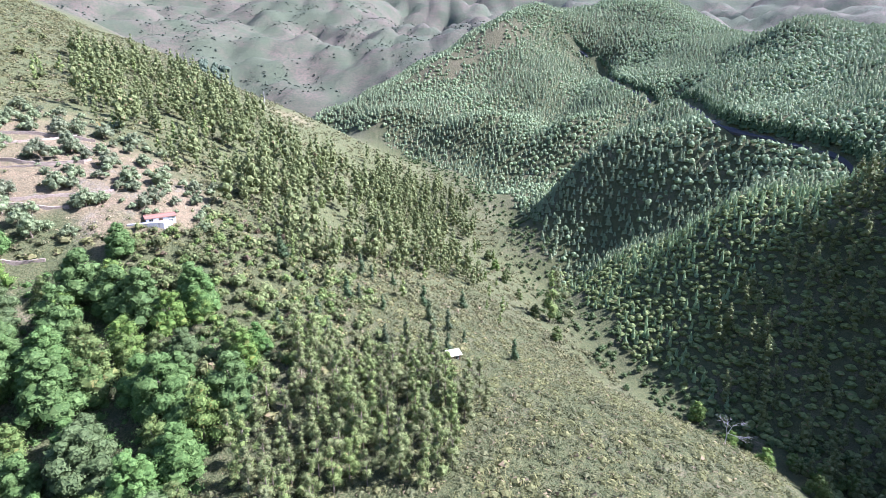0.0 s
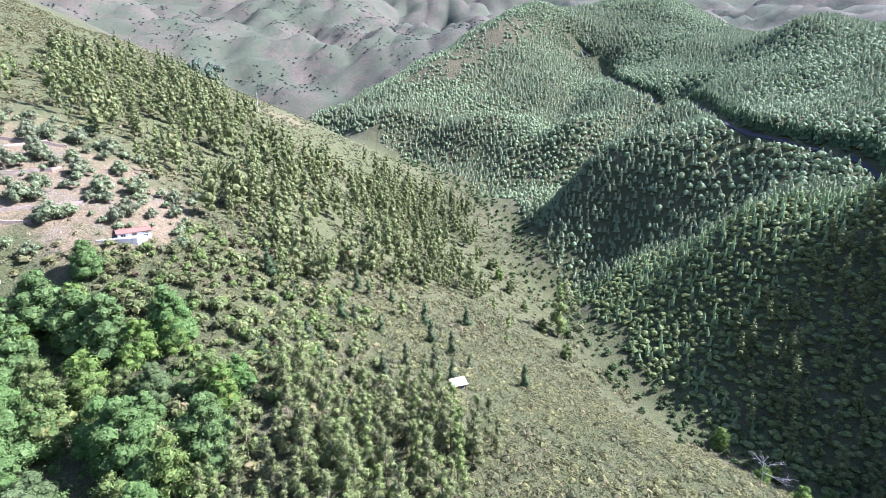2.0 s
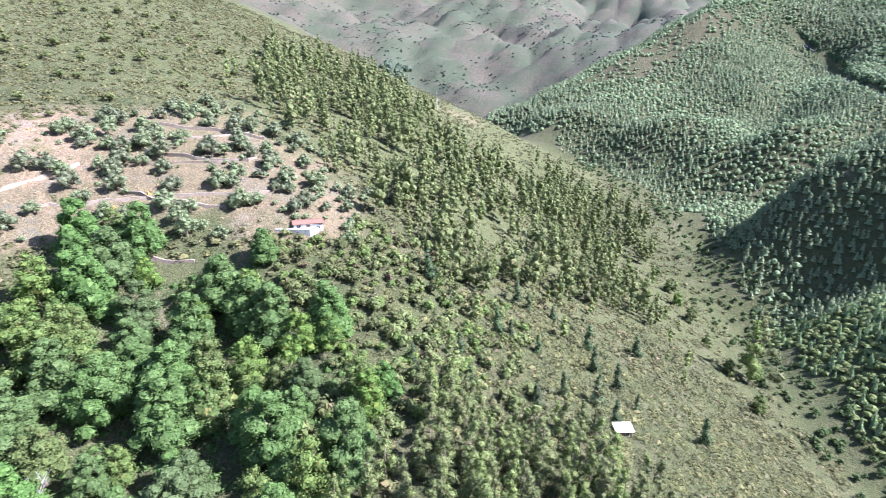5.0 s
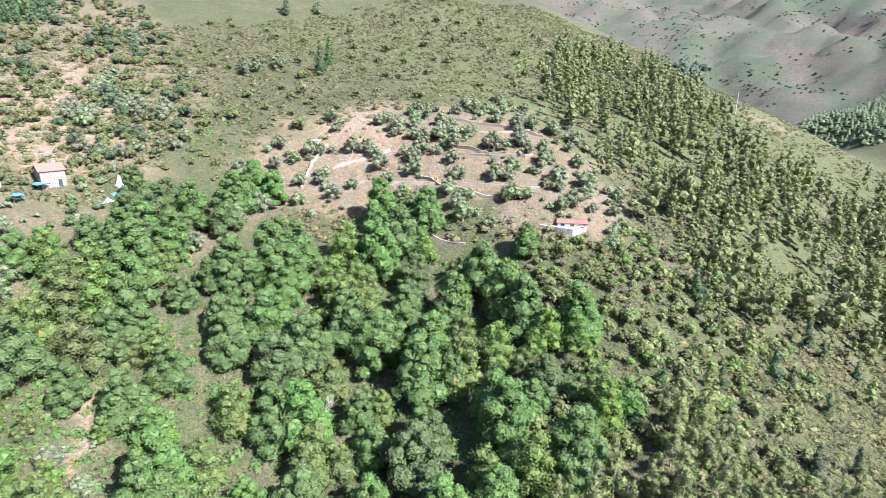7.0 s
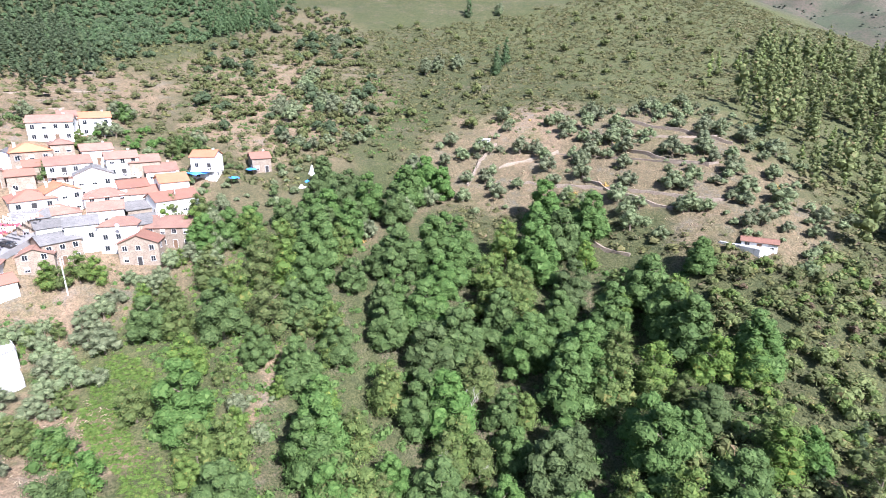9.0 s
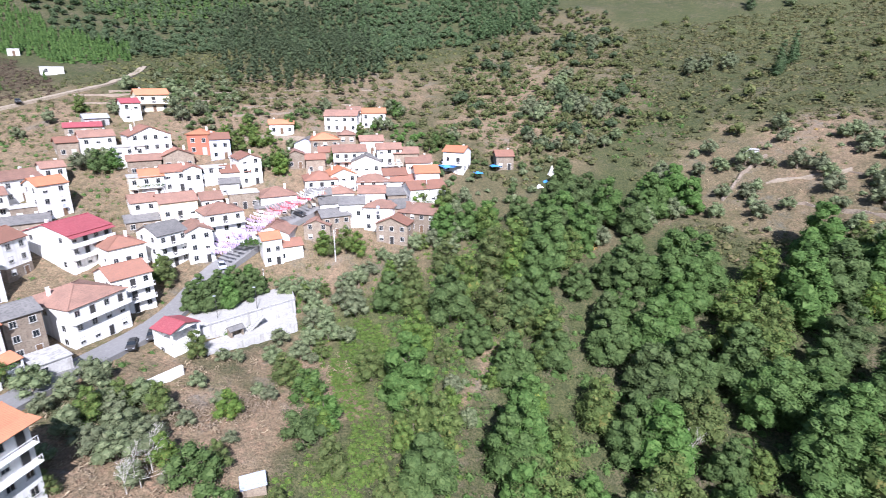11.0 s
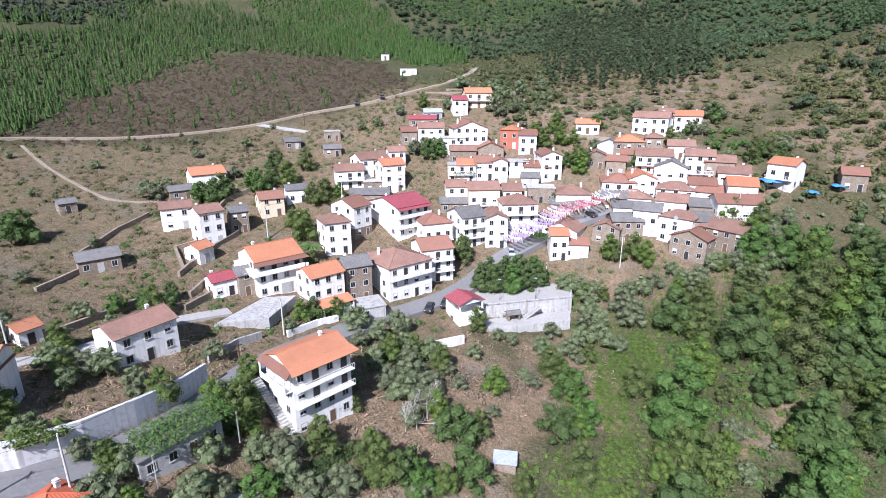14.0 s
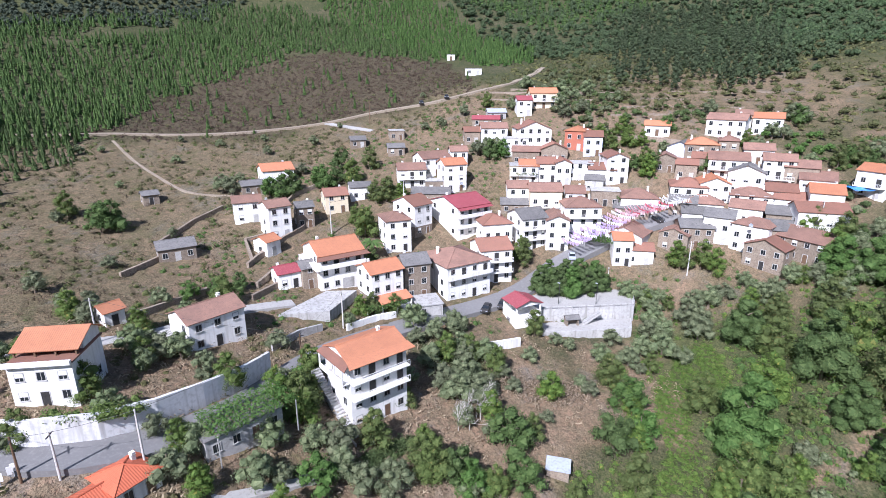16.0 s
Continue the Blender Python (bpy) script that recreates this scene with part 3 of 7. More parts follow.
def thing(name, m, label, category, group=""):
    e = new(name)
    e.empty_display_size = 0.3
    e.matrix_world = m
    return tagged(e, label, category, group)


def ground_at(x, y):
    return float(land(np.array([x]), np.array([y]))[0])


ROADS = []


def ribbon(name, points, width, material, label, category, lift=0.12, thick=0.5, kind="structure"):
    """A road or path that follows the ground, with a level cross section and real edges."""
    ROADS.append((points, width))
    p = np.array(points, float)
    s = np.concatenate([[0], np.cumsum(np.hypot(*np.diff(p, axis=0).T))])
    n = max(int(s[-1] / 2.5), 3)
    q = np.linspace(0, s[-1], n)
    x, y = np.interp(q, s, p[:, 0]), np.interp(q, s, p[:, 1])
    for _ in range(6):
        x[1:-1], y[1:-1] = (x[:-2] + x[2:] + 2 * x[1:-1]) / 4, (y[:-2] + y[2:] + 2 * y[1:-1]) / 4
    dx, dy = np.gradient(x), np.gradient(y)
    ln = np.hypot(dx, dy)
    nx, ny = -dy / ln * width / 2, dx / ln * width / 2
    zl, zr, zc = land(x + nx, y + ny), land(x - nx, y - ny), land(x, y)
    z = np.maximum(zc, 0.5 * (zl + zr)) + lift
    for _ in range(4):
        z[1:-1] = (z[:-2] + z[2:] + 2 * z[1:-1]) / 4
    zl, zr = np.maximum(z, zl + lift * 0.6), np.maximum(z, zr + lift * 0.6)
    v, f = [], []
    for i in range(n):
        v += [(x[i] + nx[i], y[i] + ny[i], zl[i]), (x[i], y[i], max(z[i], (zl[i] + zr[i]) / 2)), (x[i] - nx[i], y[i] - ny[i], zr[i]),
              (x[i] + nx[i], y[i] + ny[i], zl[i] - thick - 1), (x[i] - nx[i], y[i] - ny[i], zr[i] - thick - 1)]
        if i:
            a, b = (i - 1) * 5, i * 5
            f += [(a, a + 1, b + 1, b), (a + 1, a + 2, b + 2, b + 1), (a + 3, a, b, b + 3), (a + 2, a + 4, b + 4, b + 2)]
    return tagged(mesh_object(name, v, f, material), label, category, kind=kind)


def wall_run(name, points, height, thick, material, label, below=1.5, level=False):
    """A wall along the ground."""
    p = np.array(points, float)
    s = np.concatenate([[0], np.cumsum(np.hypot(*np.diff(p, axis=0).T))])
    n = max(int(s[-1] / 2.0), 2)
    q = np.linspace(0, s[-1], n)
    x, y = np.interp(q, s, p[:, 0]), np.interp(q, s, p[:, 1])
    dx, dy = np.gradient(x), np.gradient(y)
    ln = np.hypot(dx, dy)
    nx, ny = -dy / ln * thick / 2, dx / ln * thick / 2
    z = land(x, y)
    top = np.full(n, z.max() + height) if level else z + height
    v, f = [], []
    for i in range(n):
        v += [(x[i] + nx[i], y[i] + ny[i], z[i] - below), (x[i] + nx[i], y[i] + ny[i], top[i]), (x[i] - nx[i], y[i] - ny[i], top[i]), (x[i] - nx[i], y[i] - ny[i], z[i] - below)]
        if i:
            a, b = i * 4 - 4, i * 4
            f += [(a, a + 1, b + 1, b), (a + 1, a + 2, b + 2, b + 1), (a + 2, a + 3, b + 3, b + 2)]
    f += [(0, 3, 2, 1), (4 * n - 4, 4 * n - 3, 4 * n - 2, 4 * n - 1)]
    return tagged(mesh_object(name, v, f, material), label, "wall", kind="structure")


# ---- houses ----
HOUSES = []
SHARED = {}


def near_house(x, y):
    return any((x - a) ** 2 + (y - b) ** 2 < r * r for a, b, r in HOUSES)


def shared(key, build, material):
    """One mesh for all alike pieces."""
    if key not in SHARED:
        s = Solid()
        build(s)
        me = bpy.data.meshes.new(key[0])
        me.from_pydata(s.v, [], s.f)
        me.materials.append(MAT[material])
        SHARED[key] = me
    return SHARED[key]


def put(name, me, parent, m, label=""):
    o = new(name, me)
    o.parent = parent
    o.matrix_basis = m
    if label:
        tagged(o, label)
    return o


def window(parent, m, w=0.95, h=1.15, surround="frame", shutters=False):
    """A window in a wall that faces local -y: surround, sill, cross bars and a set-back dark pane."""
    def surround_mesh(s):
        b = 0.11
        s.box(-w / 2 - b, -0.05, -b, -w / 2, 0.02, h + b)
        s.box(w / 2, -0.05, -b, w / 2 + b, 0.02, h + b)
        s.box(-w / 2, -0.05, h, w / 2, 0.02, h + b)
        s.box(-w / 2 - b * 1.4, -0.12, -b, w / 2 + b * 1.4, 0.02, 0)
        s.box(-0.025, -0.02, 0, 0.025, 0.01, h)

    def pane_mesh(s):
        s.box(-w / 2, -0.012, 0, w / 2, 0.05, h)

    o = put("window", shared(("window", w, h, surround), surround_mesh, surround), parent, m)
    put("pane", shared(("pane", w, h), pane_mesh, "glass"), o, Matrix.Identity(4))
    if shutters:
        put("shutter", shared(("shutter", w, h), lambda s: s.box(-w / 2, -0.03, h * 0.45, w / 2, -0.013, h), "plaster"), o, Matrix.Identity(4), "half-lowered white roller shutter")
    return o


def door(parent, m, w=1.0, h=2.05, leaf_mat="brown"):
    def surround_mesh(s):
        s.box(-w / 2 - 0.1, -0.05, 0, -w / 2, 0.02, h + 0.1)
        s.box(w / 2, -0.05, 0, w / 2 + 0.1, 0.02, h + 0.1)
        s.box(-w / 2, -0.05, h, w / 2, 0.02, h + 0.1)

    o = put("door", shared(("door", w, h), surround_mesh, "frame"), parent, m)

    def leaf_mesh(s):
        s.box(-w / 2, -0.015, 0, w / 2, 0.05, h)
        n = max(2, int(w / 0.45))
        for i in range(n):
            x = -w / 2 + w * (i + 0.5) / n
            s.box(x - w / n * 0.36, -0.03, 0.12, x + w / n * 0.36, -0.014, h - 0.12)

    put("door_leaf", shared(("door_leaf", w, h, leaf_mat), leaf_mesh, leaf_mat), o, Matrix.Identity(4))
    return o


def slope_panel(name, a, b, c, d, thick, material, parent, label=""):
    """A roof plane: a, b along the eave, c, d along the ridge; tiles run up it."""
    a, b, c, d = (np.array(p, float) for p in (a, b, c, d))
    nrm = np.cross(b - a, d - a)
    nrm /= np.linalg.norm(nrm)
    u = (b - a) / np.linalg.norm(b - a)
    w = np.cross(nrm, u)
    top = [a, b, c, d]
    v = top + [p - nrm * thick for p in top]
    uv = [(float(np.dot(p - a, u)), float(np.dot(p - a, w))) for p in v]
    f = [(0, 1, 2, 3), (7, 6, 5, 4), (0, 4, 5, 1), (1, 5, 6, 2), (2, 6, 7, 3), (3, 7, 4, 0)]
    if np.linalg.norm(c - d) < 1e-3:
        v = [a, b, c] + [p - nrm * thick for p in (a, b, c)]
        uv = [(float(np.dot(p - a, u)), float(np.dot(p - a, w))) for p in v]
        f = [(0, 1, 2), (5, 4, 3), (0, 3, 4, 1), (1, 4, 5, 2), (2, 5, 3, 0)]
    return mesh_object(name, v, f, material, parent, label, uvs=uv)


def gable_roof(e, w, d, h, rise, over, material, ends_front):
    """Two slopes and a ridge cap. ends_front: the gable looks to the front."""
    if ends_front:
        hw, hl = w / 2 + over, d / 2 + over
        fall = rise * over / (w / 2)
        P = lambda x, y, z: (x, y, z)
    else:
        hw, hl = d / 2 + over, w / 2 + over
        fall = rise * over / (d / 2)
        P = lambda x, y, z: (y, -x, z)
    t = 0.14
    lo, hi = h - fall + t, h + rise + t
    slope_panel("roof_slope", P(hw, -hl, lo), P(hw, hl, lo), P(0, hl, hi), P(0, -hl, hi), t, material, e)
    slope_panel("roof_slope", P(-hw, hl, lo), P(-hw, -hl, lo), P(0, -hl, hi), P(0, hl, hi), t, material, e)
    Solid().tube(P(0, -hl, hi + 0.01), P(0, hl, hi + 0.01), 0.11, 0.11, 6).make("ridge_cap", material, e)


def hip_roof(e, w, d, h, rise, over, material):
    a, b = w / 2 + over, d / 2 + over
    r = max(a - b, 0.0)
    s = max(b - a, 0.0)
    t = 0.14
    lo, hi = h - 0.1 + t, h + rise + t
    p1, p2 = ((-r, 0, hi), (r, 0, hi)) if a >= b else ((0, -s, hi), (0, s, hi))
    c = [(-a, -b, lo), (a, -b, lo), (a, b, lo), (-a, b, lo)]
    if a >= b:
        quads = [(c[0], c[1], p2, p1), (c[1], c[2], p2, p2), (c[2], c[3], p1, p2), (c[3], c[0], p1, p1)]
    else:
        quads = [(c[0], c[1], p1, p1), (c[1], c[2], p2, p1), (c[2], c[3], p2, p2), (c[3], c[0], p1, p2)]
    for q in quads:
        slope_panel("roof_slope", *q, t, material, e)
    s = Solid()
    for q, p in ((c[0], p1), (c[1], p2 if a >= b else p1), (c[2], p2), (c[3], p1 if a >= b else p2)):
        s.tube(q, p, 0.1, 0.1, 5)
    s.tube(p1, (p2[0] + 0.01, p2[1], p2[2]), 0.11, 0.11, 5).make("ridge_cap", material, e)


def body_prism(w, d, h, rise, roof, below):
    s = Solid()
    a, b = w / 2, d / 2
    if roof == "gable_front":
        s.add([(-a, -b, -below), (a, -b, -below), (a, -b, h), (0, -b, h + rise), (-a, -b, h), (-a, b, -below), (a, b, -below), (a, b, h), (0, b, h + rise), (-a, b, h)],
              [(0, 1, 2, 3, 4), (9, 8, 7, 6, 5), (1, 6, 7, 2), (5, 0, 4, 9), (2, 7, 8, 3), (4, 3, 8, 9), (0, 5, 6, 1)])
    elif roof == "gable":
        s.add([(-a, -b, -below), (-a, b, -below), (-a, b, h), (-a, 0, h + rise), (-a, -b, h), (a, -b, -below), (a, b, -below), (a, b, h), (a, 0, h + rise), (a, -b, h)],
              [(4, 3, 2, 1, 0), (5, 6, 7, 8, 9), (0, 5, 9, 4), (1, 2, 7, 6), (2, 3, 8, 7), (4, 9, 8, 3), (0, 1, 6, 5)])
    else:
        s.box(-a, -b, -below, a, b, h)
    return s


def balcony(e, w, d, z, depth=1.1, rail="plaster", solid=False, x0=None, x1=None, side=None):
    """A slab with a parapet or a barred rail along the front; side: also along that end (-1 or 1)."""
    x0, x1 = (-w / 2 if x0 is None else x0), (w / 2 if x1 is None else x1)
    y0, y1 = -d / 2 - depth, -d / 2 - 0.004
    s = Solid().box(x0, y0, z - 0.16, x1, y1, z)
    if side:
        xe = side * (w / 2)
        s.box(min(xe, xe + side * depth), y0, z - 0.16, max(xe, xe + side * depth) - 0.001, d / 2, z - 0.002)
    slab = s.make("balcony", "plaster", e)
    r = Solid()
    if solid:
        r.box(x0, y0, z + 0.002, x1, y0 + 0.12, z + 0.85)
    else:
        n = int((x1 - x0) / 0.35)
        r.box(x0, y0 + 0.02, z + 0.88, x1, y0 + 0.09, z + 0.95)
        for i in range(n + 1):
            x = x0 + (x1 - x0 - 0.05) * i / n
            r.box(x, y0 + 0.03, z, x + 0.05, y0 + 0.07, z + 0.88)
    if side:
        xe = side * (w / 2 + depth)
        r.box(min(xe, xe - side * 0.1), y0, z + 0.002, max(xe, xe - side * 0.1), d / 2, z + 0.85)
    r.make("railing", rail, slab)
    return slab


def chimney(e, x, y, z0, z1):
    s = Solid().box(x - 0.24, y - 0.24, z0, x + 0.24, y + 0.24, z1)
    s.box(x - 0.3, y - 0.3, z1 + 0.004, x + 0.3, y + 0.3, z1 + 0.09)
    s.box(x - 0.16, y - 0.16, z1 + 0.094, x + 0.16, y + 0.16, z1 + 0.26)
    s.box(x - 0.28, y - 0.28, z1 + 0.264, x + 0.28, y + 0.28, z1 + 0.32)
    s.make("chimney", "plaster", e)


WALLS = {"plaster": "white plastered", "cream": "cream-yellow plastered", "blue": "pale blue plastered", "redwall": "red-walled", "concrete": "grey rendered", "stone": "dark schist stone"}
ROOFS = {"tile_old": "weathered brown tile roof", "tile_mid": "red clay tile roof", "tile_new": "bright orange tile roof", "tile_red": "bright red tile roof", "slate": "grey slate roof", "metal_red": "dark red sheet roof",
         "concrete": "flat concrete roof", "tin": "pale tin roof"}


def house(x, y, turn, w, d, floors, roof="gable", tiles="tile_old", walls="plaster", base="", balconies=(), stack=True, z=None, pitch=0.42, group="houses of the village", name="house",
          garage=False, solid=False, below=4.0):
    """A house whose front looks along local -y; floors times 2.75 m to the eaves."""
    rng = random.Random(int(x * 31 + y * 17))
    z = ground_at(x + math.sin(radians(turn)) * d / 2, y - math.cos(radians(turn)) * d / 2) if z is None else z
    h = 2.75 * floors
    span = w if roof == "gable_front" else d
    rise = pitch * (min(w, d) if roof == "hip" else span) / 2
    size = {1: "low", 2: "two-storey", 3: "three-storey", 4: "four-storey"}[max(1, min(4, round(floors)))]
    form = {"gable": "gabled", "gable_front": "gable-fronted", "hip": "hipped", "flat": "plain"}[roof]
    e = thing(name, pose(x, y, z, 0, 0, turn), "%s %s %s house with %s" % (size, form, WALLS[walls], ROOFS[tiles if roof != "flat" else "concrete"]), "house", group)
    body_prism(w, d, h, rise, roof, below).make("wall", walls, e)
    if base:
        Solid().box(-w / 2 - 0.03, -d / 2 - 0.03, -below, w / 2 + 0.03, d / 2 + 0.03, 2.6).make("lower_wall", base, e, "dark stone ground storey")
    over = 0.35
    if roof == "hip":
        hip_roof(e, w, d, h, rise, over, tiles)
    elif roof == "flat":
        Solid().box(-w / 2 - 0.2, -d / 2 - 0.2, h + 0.003, w / 2 + 0.2, d / 2 + 0.2, h + 0.2).make("roof_slab", "concrete" if tiles == "tile_old" else tiles, e)
    else:
        gable_roof(e, w, d, h, rise, over, tiles, roof == "gable_front")
    if stack and roof != "flat":
        chimney(e, w * rng.choice((-0.3, 0.28)), d * 0.12, h, h + rise + 0.25)
    whole = max(1, int(floors + 0.3))
    proud = 0.035 if base else 0.0
    for f in range(whole):
        zf = 0.95 + 2.75 * f
        p = proud if f == 0 else 0.0
        n = max(1, round(w / 2.9))
        for i in range(n):
            wx = -w / 2 + w * (i + 0.5) / n
            if f == 0 and i == n // 2:
                if garage:
                    door(e, pose(wx, -d / 2 - p, 0.0), 2.5, 2.3, "concrete")
                else:
                    door(e, pose(wx, -d / 2 - p, 0.0), leaf_mat=rng.choice(("brown", "dark", "frame")))
            elif f in balconies and i % 2:
                door(e, pose(wx, -d / 2 - p, 2.75 * f + 0.02), 1.1, 2.05, "dark")
            else:
                window(e, pose(wx, -d / 2 - p, zf), shutters=rng.random() < 0.25)
        m = max(1, round(d / 4.2))
        for i in range(m):
            wy = -d / 2 + d * (i + 0.5) / m
            if rng.random() < 0.75:
                window(e, pose(-w / 2 - p, wy, zf, 0, 0, -90))
            if rng.random() < 0.75:
                window(e, pose(w / 2 + p, wy, zf, 0, 0, 90))
    for f in balconies:
        balcony(e, w, d, 2.75 * f, solid=solid)
    HOUSES.append((x, y, 0.5 * math.hypot(w, d) + 0.6))
    return e


# ---- large houses near the road ----
big = house(-58.8, -26.9, 166, 10.2, 7.4, 4.2, "gable", "tile_new", "plaster", balconies=(2, 3), pitch=0.36)
slope_panel("skirt_roof", (-5.9, -5.2, 11.3), (5.9, -5.2, 11.3), (5.5, -3.6, 11.9), (-5.5, -3.6, 11.9), 0.12, "tile_new", big, "narrow orange tile skirt roof")
slope_panel("skirt_roof", (-6.6, 4.0, 11.0), (-6.6, -4.8, 11.0), (-5.15, -3.8, 11.65), (-5.15, 3.8, 11.65), 0.12, "tile_mid", big, "narrow red tile roof over the side balcony")
s = Solid().box(-6.4, -3.7, 8.1, -5.21, 3.7, 8.25)
s.box(-6.4, -3.7, 8.25, -6.3, 3.7, 9.1)
for k in range(4):
    s.box(-6.4, -3.7 + 2.4 * k, 9.1, -6.2, -3.5 + 2.4 * k, 10.95)
s.make("side_balcony", "plaster", big, "white side balcony with posts")


def flight(parent, x0, x1, y0, z0, count, run, rise, deep=1.2):
    """A flight of concrete steps that falls towards local -y, each step a part, on a side wall."""
    step = shared(("step", x1 - x0, run, deep), lambda q: q.box(0, 0, -deep, x1 - x0, run - 0.004, 0), "concrete")
    for k in range(count):
        put("step", step, parent, pose(x0, y0 - run * k, z0 - rise * k))


flight(big, -6.6, -5.24, 6.0, 6.4, 26, 0.52, 0.26)
Solid().box(-6.8, -7.5, -3.0, -6.62, 6.4, 0.6).make("stair_wall", "concrete", big)

left = house(-25.4, -50.8, 135, 7.6, 8.0, 2.15, "flat", "tile_mid", "plaster", stack=False)
Solid().box(-4.0, -4.7, 5.92, 4.0, -4.25, 6.5).make("parapet", "plaster", left)
o = body_prism(7.4, 4.6, 1.2, 1.1, "gable", 0).make("attic_wall", "plaster", left)
o.location = (0, 1.8, 6.12)
slope_panel("attic_roof", (-4.1, -2.4, 6.95), (4.1, -2.4, 6.95), (4.1, 1.8, 8.6), (-4.1, 1.8, 8.6), 0.14, "tile_new", left, "bright orange tiled attic roof")
slope_panel("attic_roof", (4.1, 4.6, 7.1), (-4.1, 4.6, 7.1), (-4.1, 1.8, 8.6), (4.1, 1.8, 8.6), 0.14, "tile_new", left)
for k in range(4):
    Solid().box(-3.8 + 2.45 * k, -2.2, 6.13, -3.6 + 2.45 * k, -2.0, 7.0).make("post", "brown", left)

red = house(-24.0, -30.9, 186, 5.0, 5.2, 0.95, "hip", "tile_red", "plaster", z=34.2)
house(-19.0, -30.6, 186, 4.8, 5.0, 0.7, "gable", "tile_red", "plaster", z=34.0, stack=False)

arbour = house(-38.0, -30.7, 174, 10.7, 5.0, 1.1, "flat", "slate", "concrete", z=33.6, stack=False)

bal = house(-82.4, -60.4, 160, 10.3, 10.0, 3, "gable", "tile_new", "plaster", balconies=(2,), garage=True, solid=True)
slope_panel("skirt_roof", (-6.2, -6.6, 7.6), (6.2, -6.6, 7.6), (5.6, -5.0, 8.2), (-5.6, -5.0, 8.2), 0.12, "tile_mid", bal, "orange tile skirt roof over the balcony")
Solid().box(-6.3, -6.2, 5.3, -5.16, 5.0, 6.3).make("side_balcony", "plaster", bal)

por = house(-84.8, -48.4, 161, 7.6, 7.0, 2.9, "gable", "tile_new", "plaster", base="stone")
slope_panel("porch_roof", (-3.2, -6.6, 2.2), (4.4, -6.6, 2.2), (4.4, -3.6, 3.1), (-3.2, -3.6, 3.1), 0.12, "tile_new", por, "orange tiled porch roof")
for k in range(3):
    Solid().box(-3.0 + 3.5 * k, -6.4, -2.0, -2.75 + 3.5 * k, -6.15, 2.15).make("post", "plaster", por)
Solid().box(1.6, -6.4, -2.0, 4.2, -3.6, 0.9).make("porch_wall", "plaster", por)

house(-104.0, -42.4, 159, 12.0, 13.0, 3, "hip", "tile_old", "plaster", balconies=(2,), solid=True, pitch=0.34)
met = house(-124.7, -55.4, 162, 10.8, 13.0, 3, "gable", "metal_red", "plaster", balconies=(1, 2), solid=True, pitch=0.3)
slope_panel("skirt_roof", (-5.6, -7.9, 7.7), (5.6, -7.9, 7.7), (5.6, -6.5, 8.2), (-5.6, -6.5, 8.2), 0.08, "metal_red", met)


# ---- roads, lanes and walls ----
ribbon("road", [(-6, -62), (-12.5, -48), (-17.5, -39.5), (-24.7, -34.7), (-31.2, -33.8), (-39.1, -34.4), (-47.9, -36.4), (-56, -39.5), (-66.3, -40.3), (-76.8, -38.6), (-85.9, -37), (-94.8, -34.5),
                (-105.2, -31), (-116.2, -28.4), (-124, -28), (-131.3, -25.6), (-139.5, -20.6), (-147.4, -16), (-151.2, -11.4), (-156.8, -5.7)], 5.0, "asphalt",
       "worn grey asphalt village road", "road", lift=0.25)
ribbon("lane", [(-22, -66), (-30, -62.4), (-38.9, -58.2), (-48.1, -59.6), (-58.6, -60.2), (-67.8, -56.6)], 3.0, "paving", "pale concrete lane behind the houses", "lane", lift=0.25)
ribbon("dirt_road", [(-62.4, -199.7), (-92.9, -188.7), (-121.4, -161.4), (-146.9, -139.6), (-165, -126.5), (-178.1, -108), (-192.4, -96.2), (-205.2, -88.1), (-224.2, -86.7), (-240.5, -91.1)],
       2.5, "dirt", "pale dirt road above the village", "road", lift=0.35)
ribbon("track", [(-149.7, -137.9), (-150.7, -124.7), (-151.2, -113.5)], 2.4, "paving", "pale concrete track", "track", lift=0.12)
ribbon("footpath", [(-89.3, -180.8), (-84.8, -155.8), (-82.7, -122.3), (-89, -112.3), (-97.3, -105.2)], 0.9, "dirt", "trodden path on the dry slope", "path", lift=0.2)
ribbon("terrace_path", [(-154.3, 121.9), (-151.4, 131.5), (-148.8, 141.4)], 1.0, "dirt", "pale path across the terraces", "path", lift=0.25)
ribbon("mountain_road", MOUNTAIN_ROAD, 4.0, "shaded_road", "road cut into the wooded mountain side, its shade painted as dark asphalt", "road", lift=0.4)
ribbon("garden_path", [(-30, -24), (-36.2, -21.6), (-42.1, -20.2), (-45.7, -19.8)], 1.6, "paving", "pale concrete garden path", "path", lift=0.2)
wall_run("retaining_wall", [(-9.5, -53), (-14.6, -45.6), (-19.2, -41.2), (-24.5, -38.2), (-31, -37.2), (-38, -37.6), (-44.5, -38.6), (-50.1, -40.2)], 3.7, 0.5, "lit_concrete",
         "long concrete retaining wall above the road, painted bright as if sunlit")
wall_run("wall", [(-85.3, -24), (-95.5, -19.2)], 1.9, 0.5, "plaster", "white garden wall with a stained foot")
wall_run("wall", [(-70, -43.6), (-77, -43), (-82, -41.5)], 1.3, 0.4, "plaster", "low white wall by the road")
wall_run("wall", [(-54, -45), (-61, -46.5), (-66, -46)], 1.4, 0.4, "concrete", "low grey wall by the lane")
for row in [[(-100, 128), (-112, 122), (-124, 122)], [(-104, 146), (-118, 140), (-132, 138)], [(-112, 168), (-126, 160), (-140, 156)], [(-120, 188), (-136, 180), (-150, 172)], [(-150, 108), (-160, 118), (-166, 128)]]:
    wall_run("stone_wall", row, 0.9, 0.6, "stone", "dry stone wall of an olive terrace")


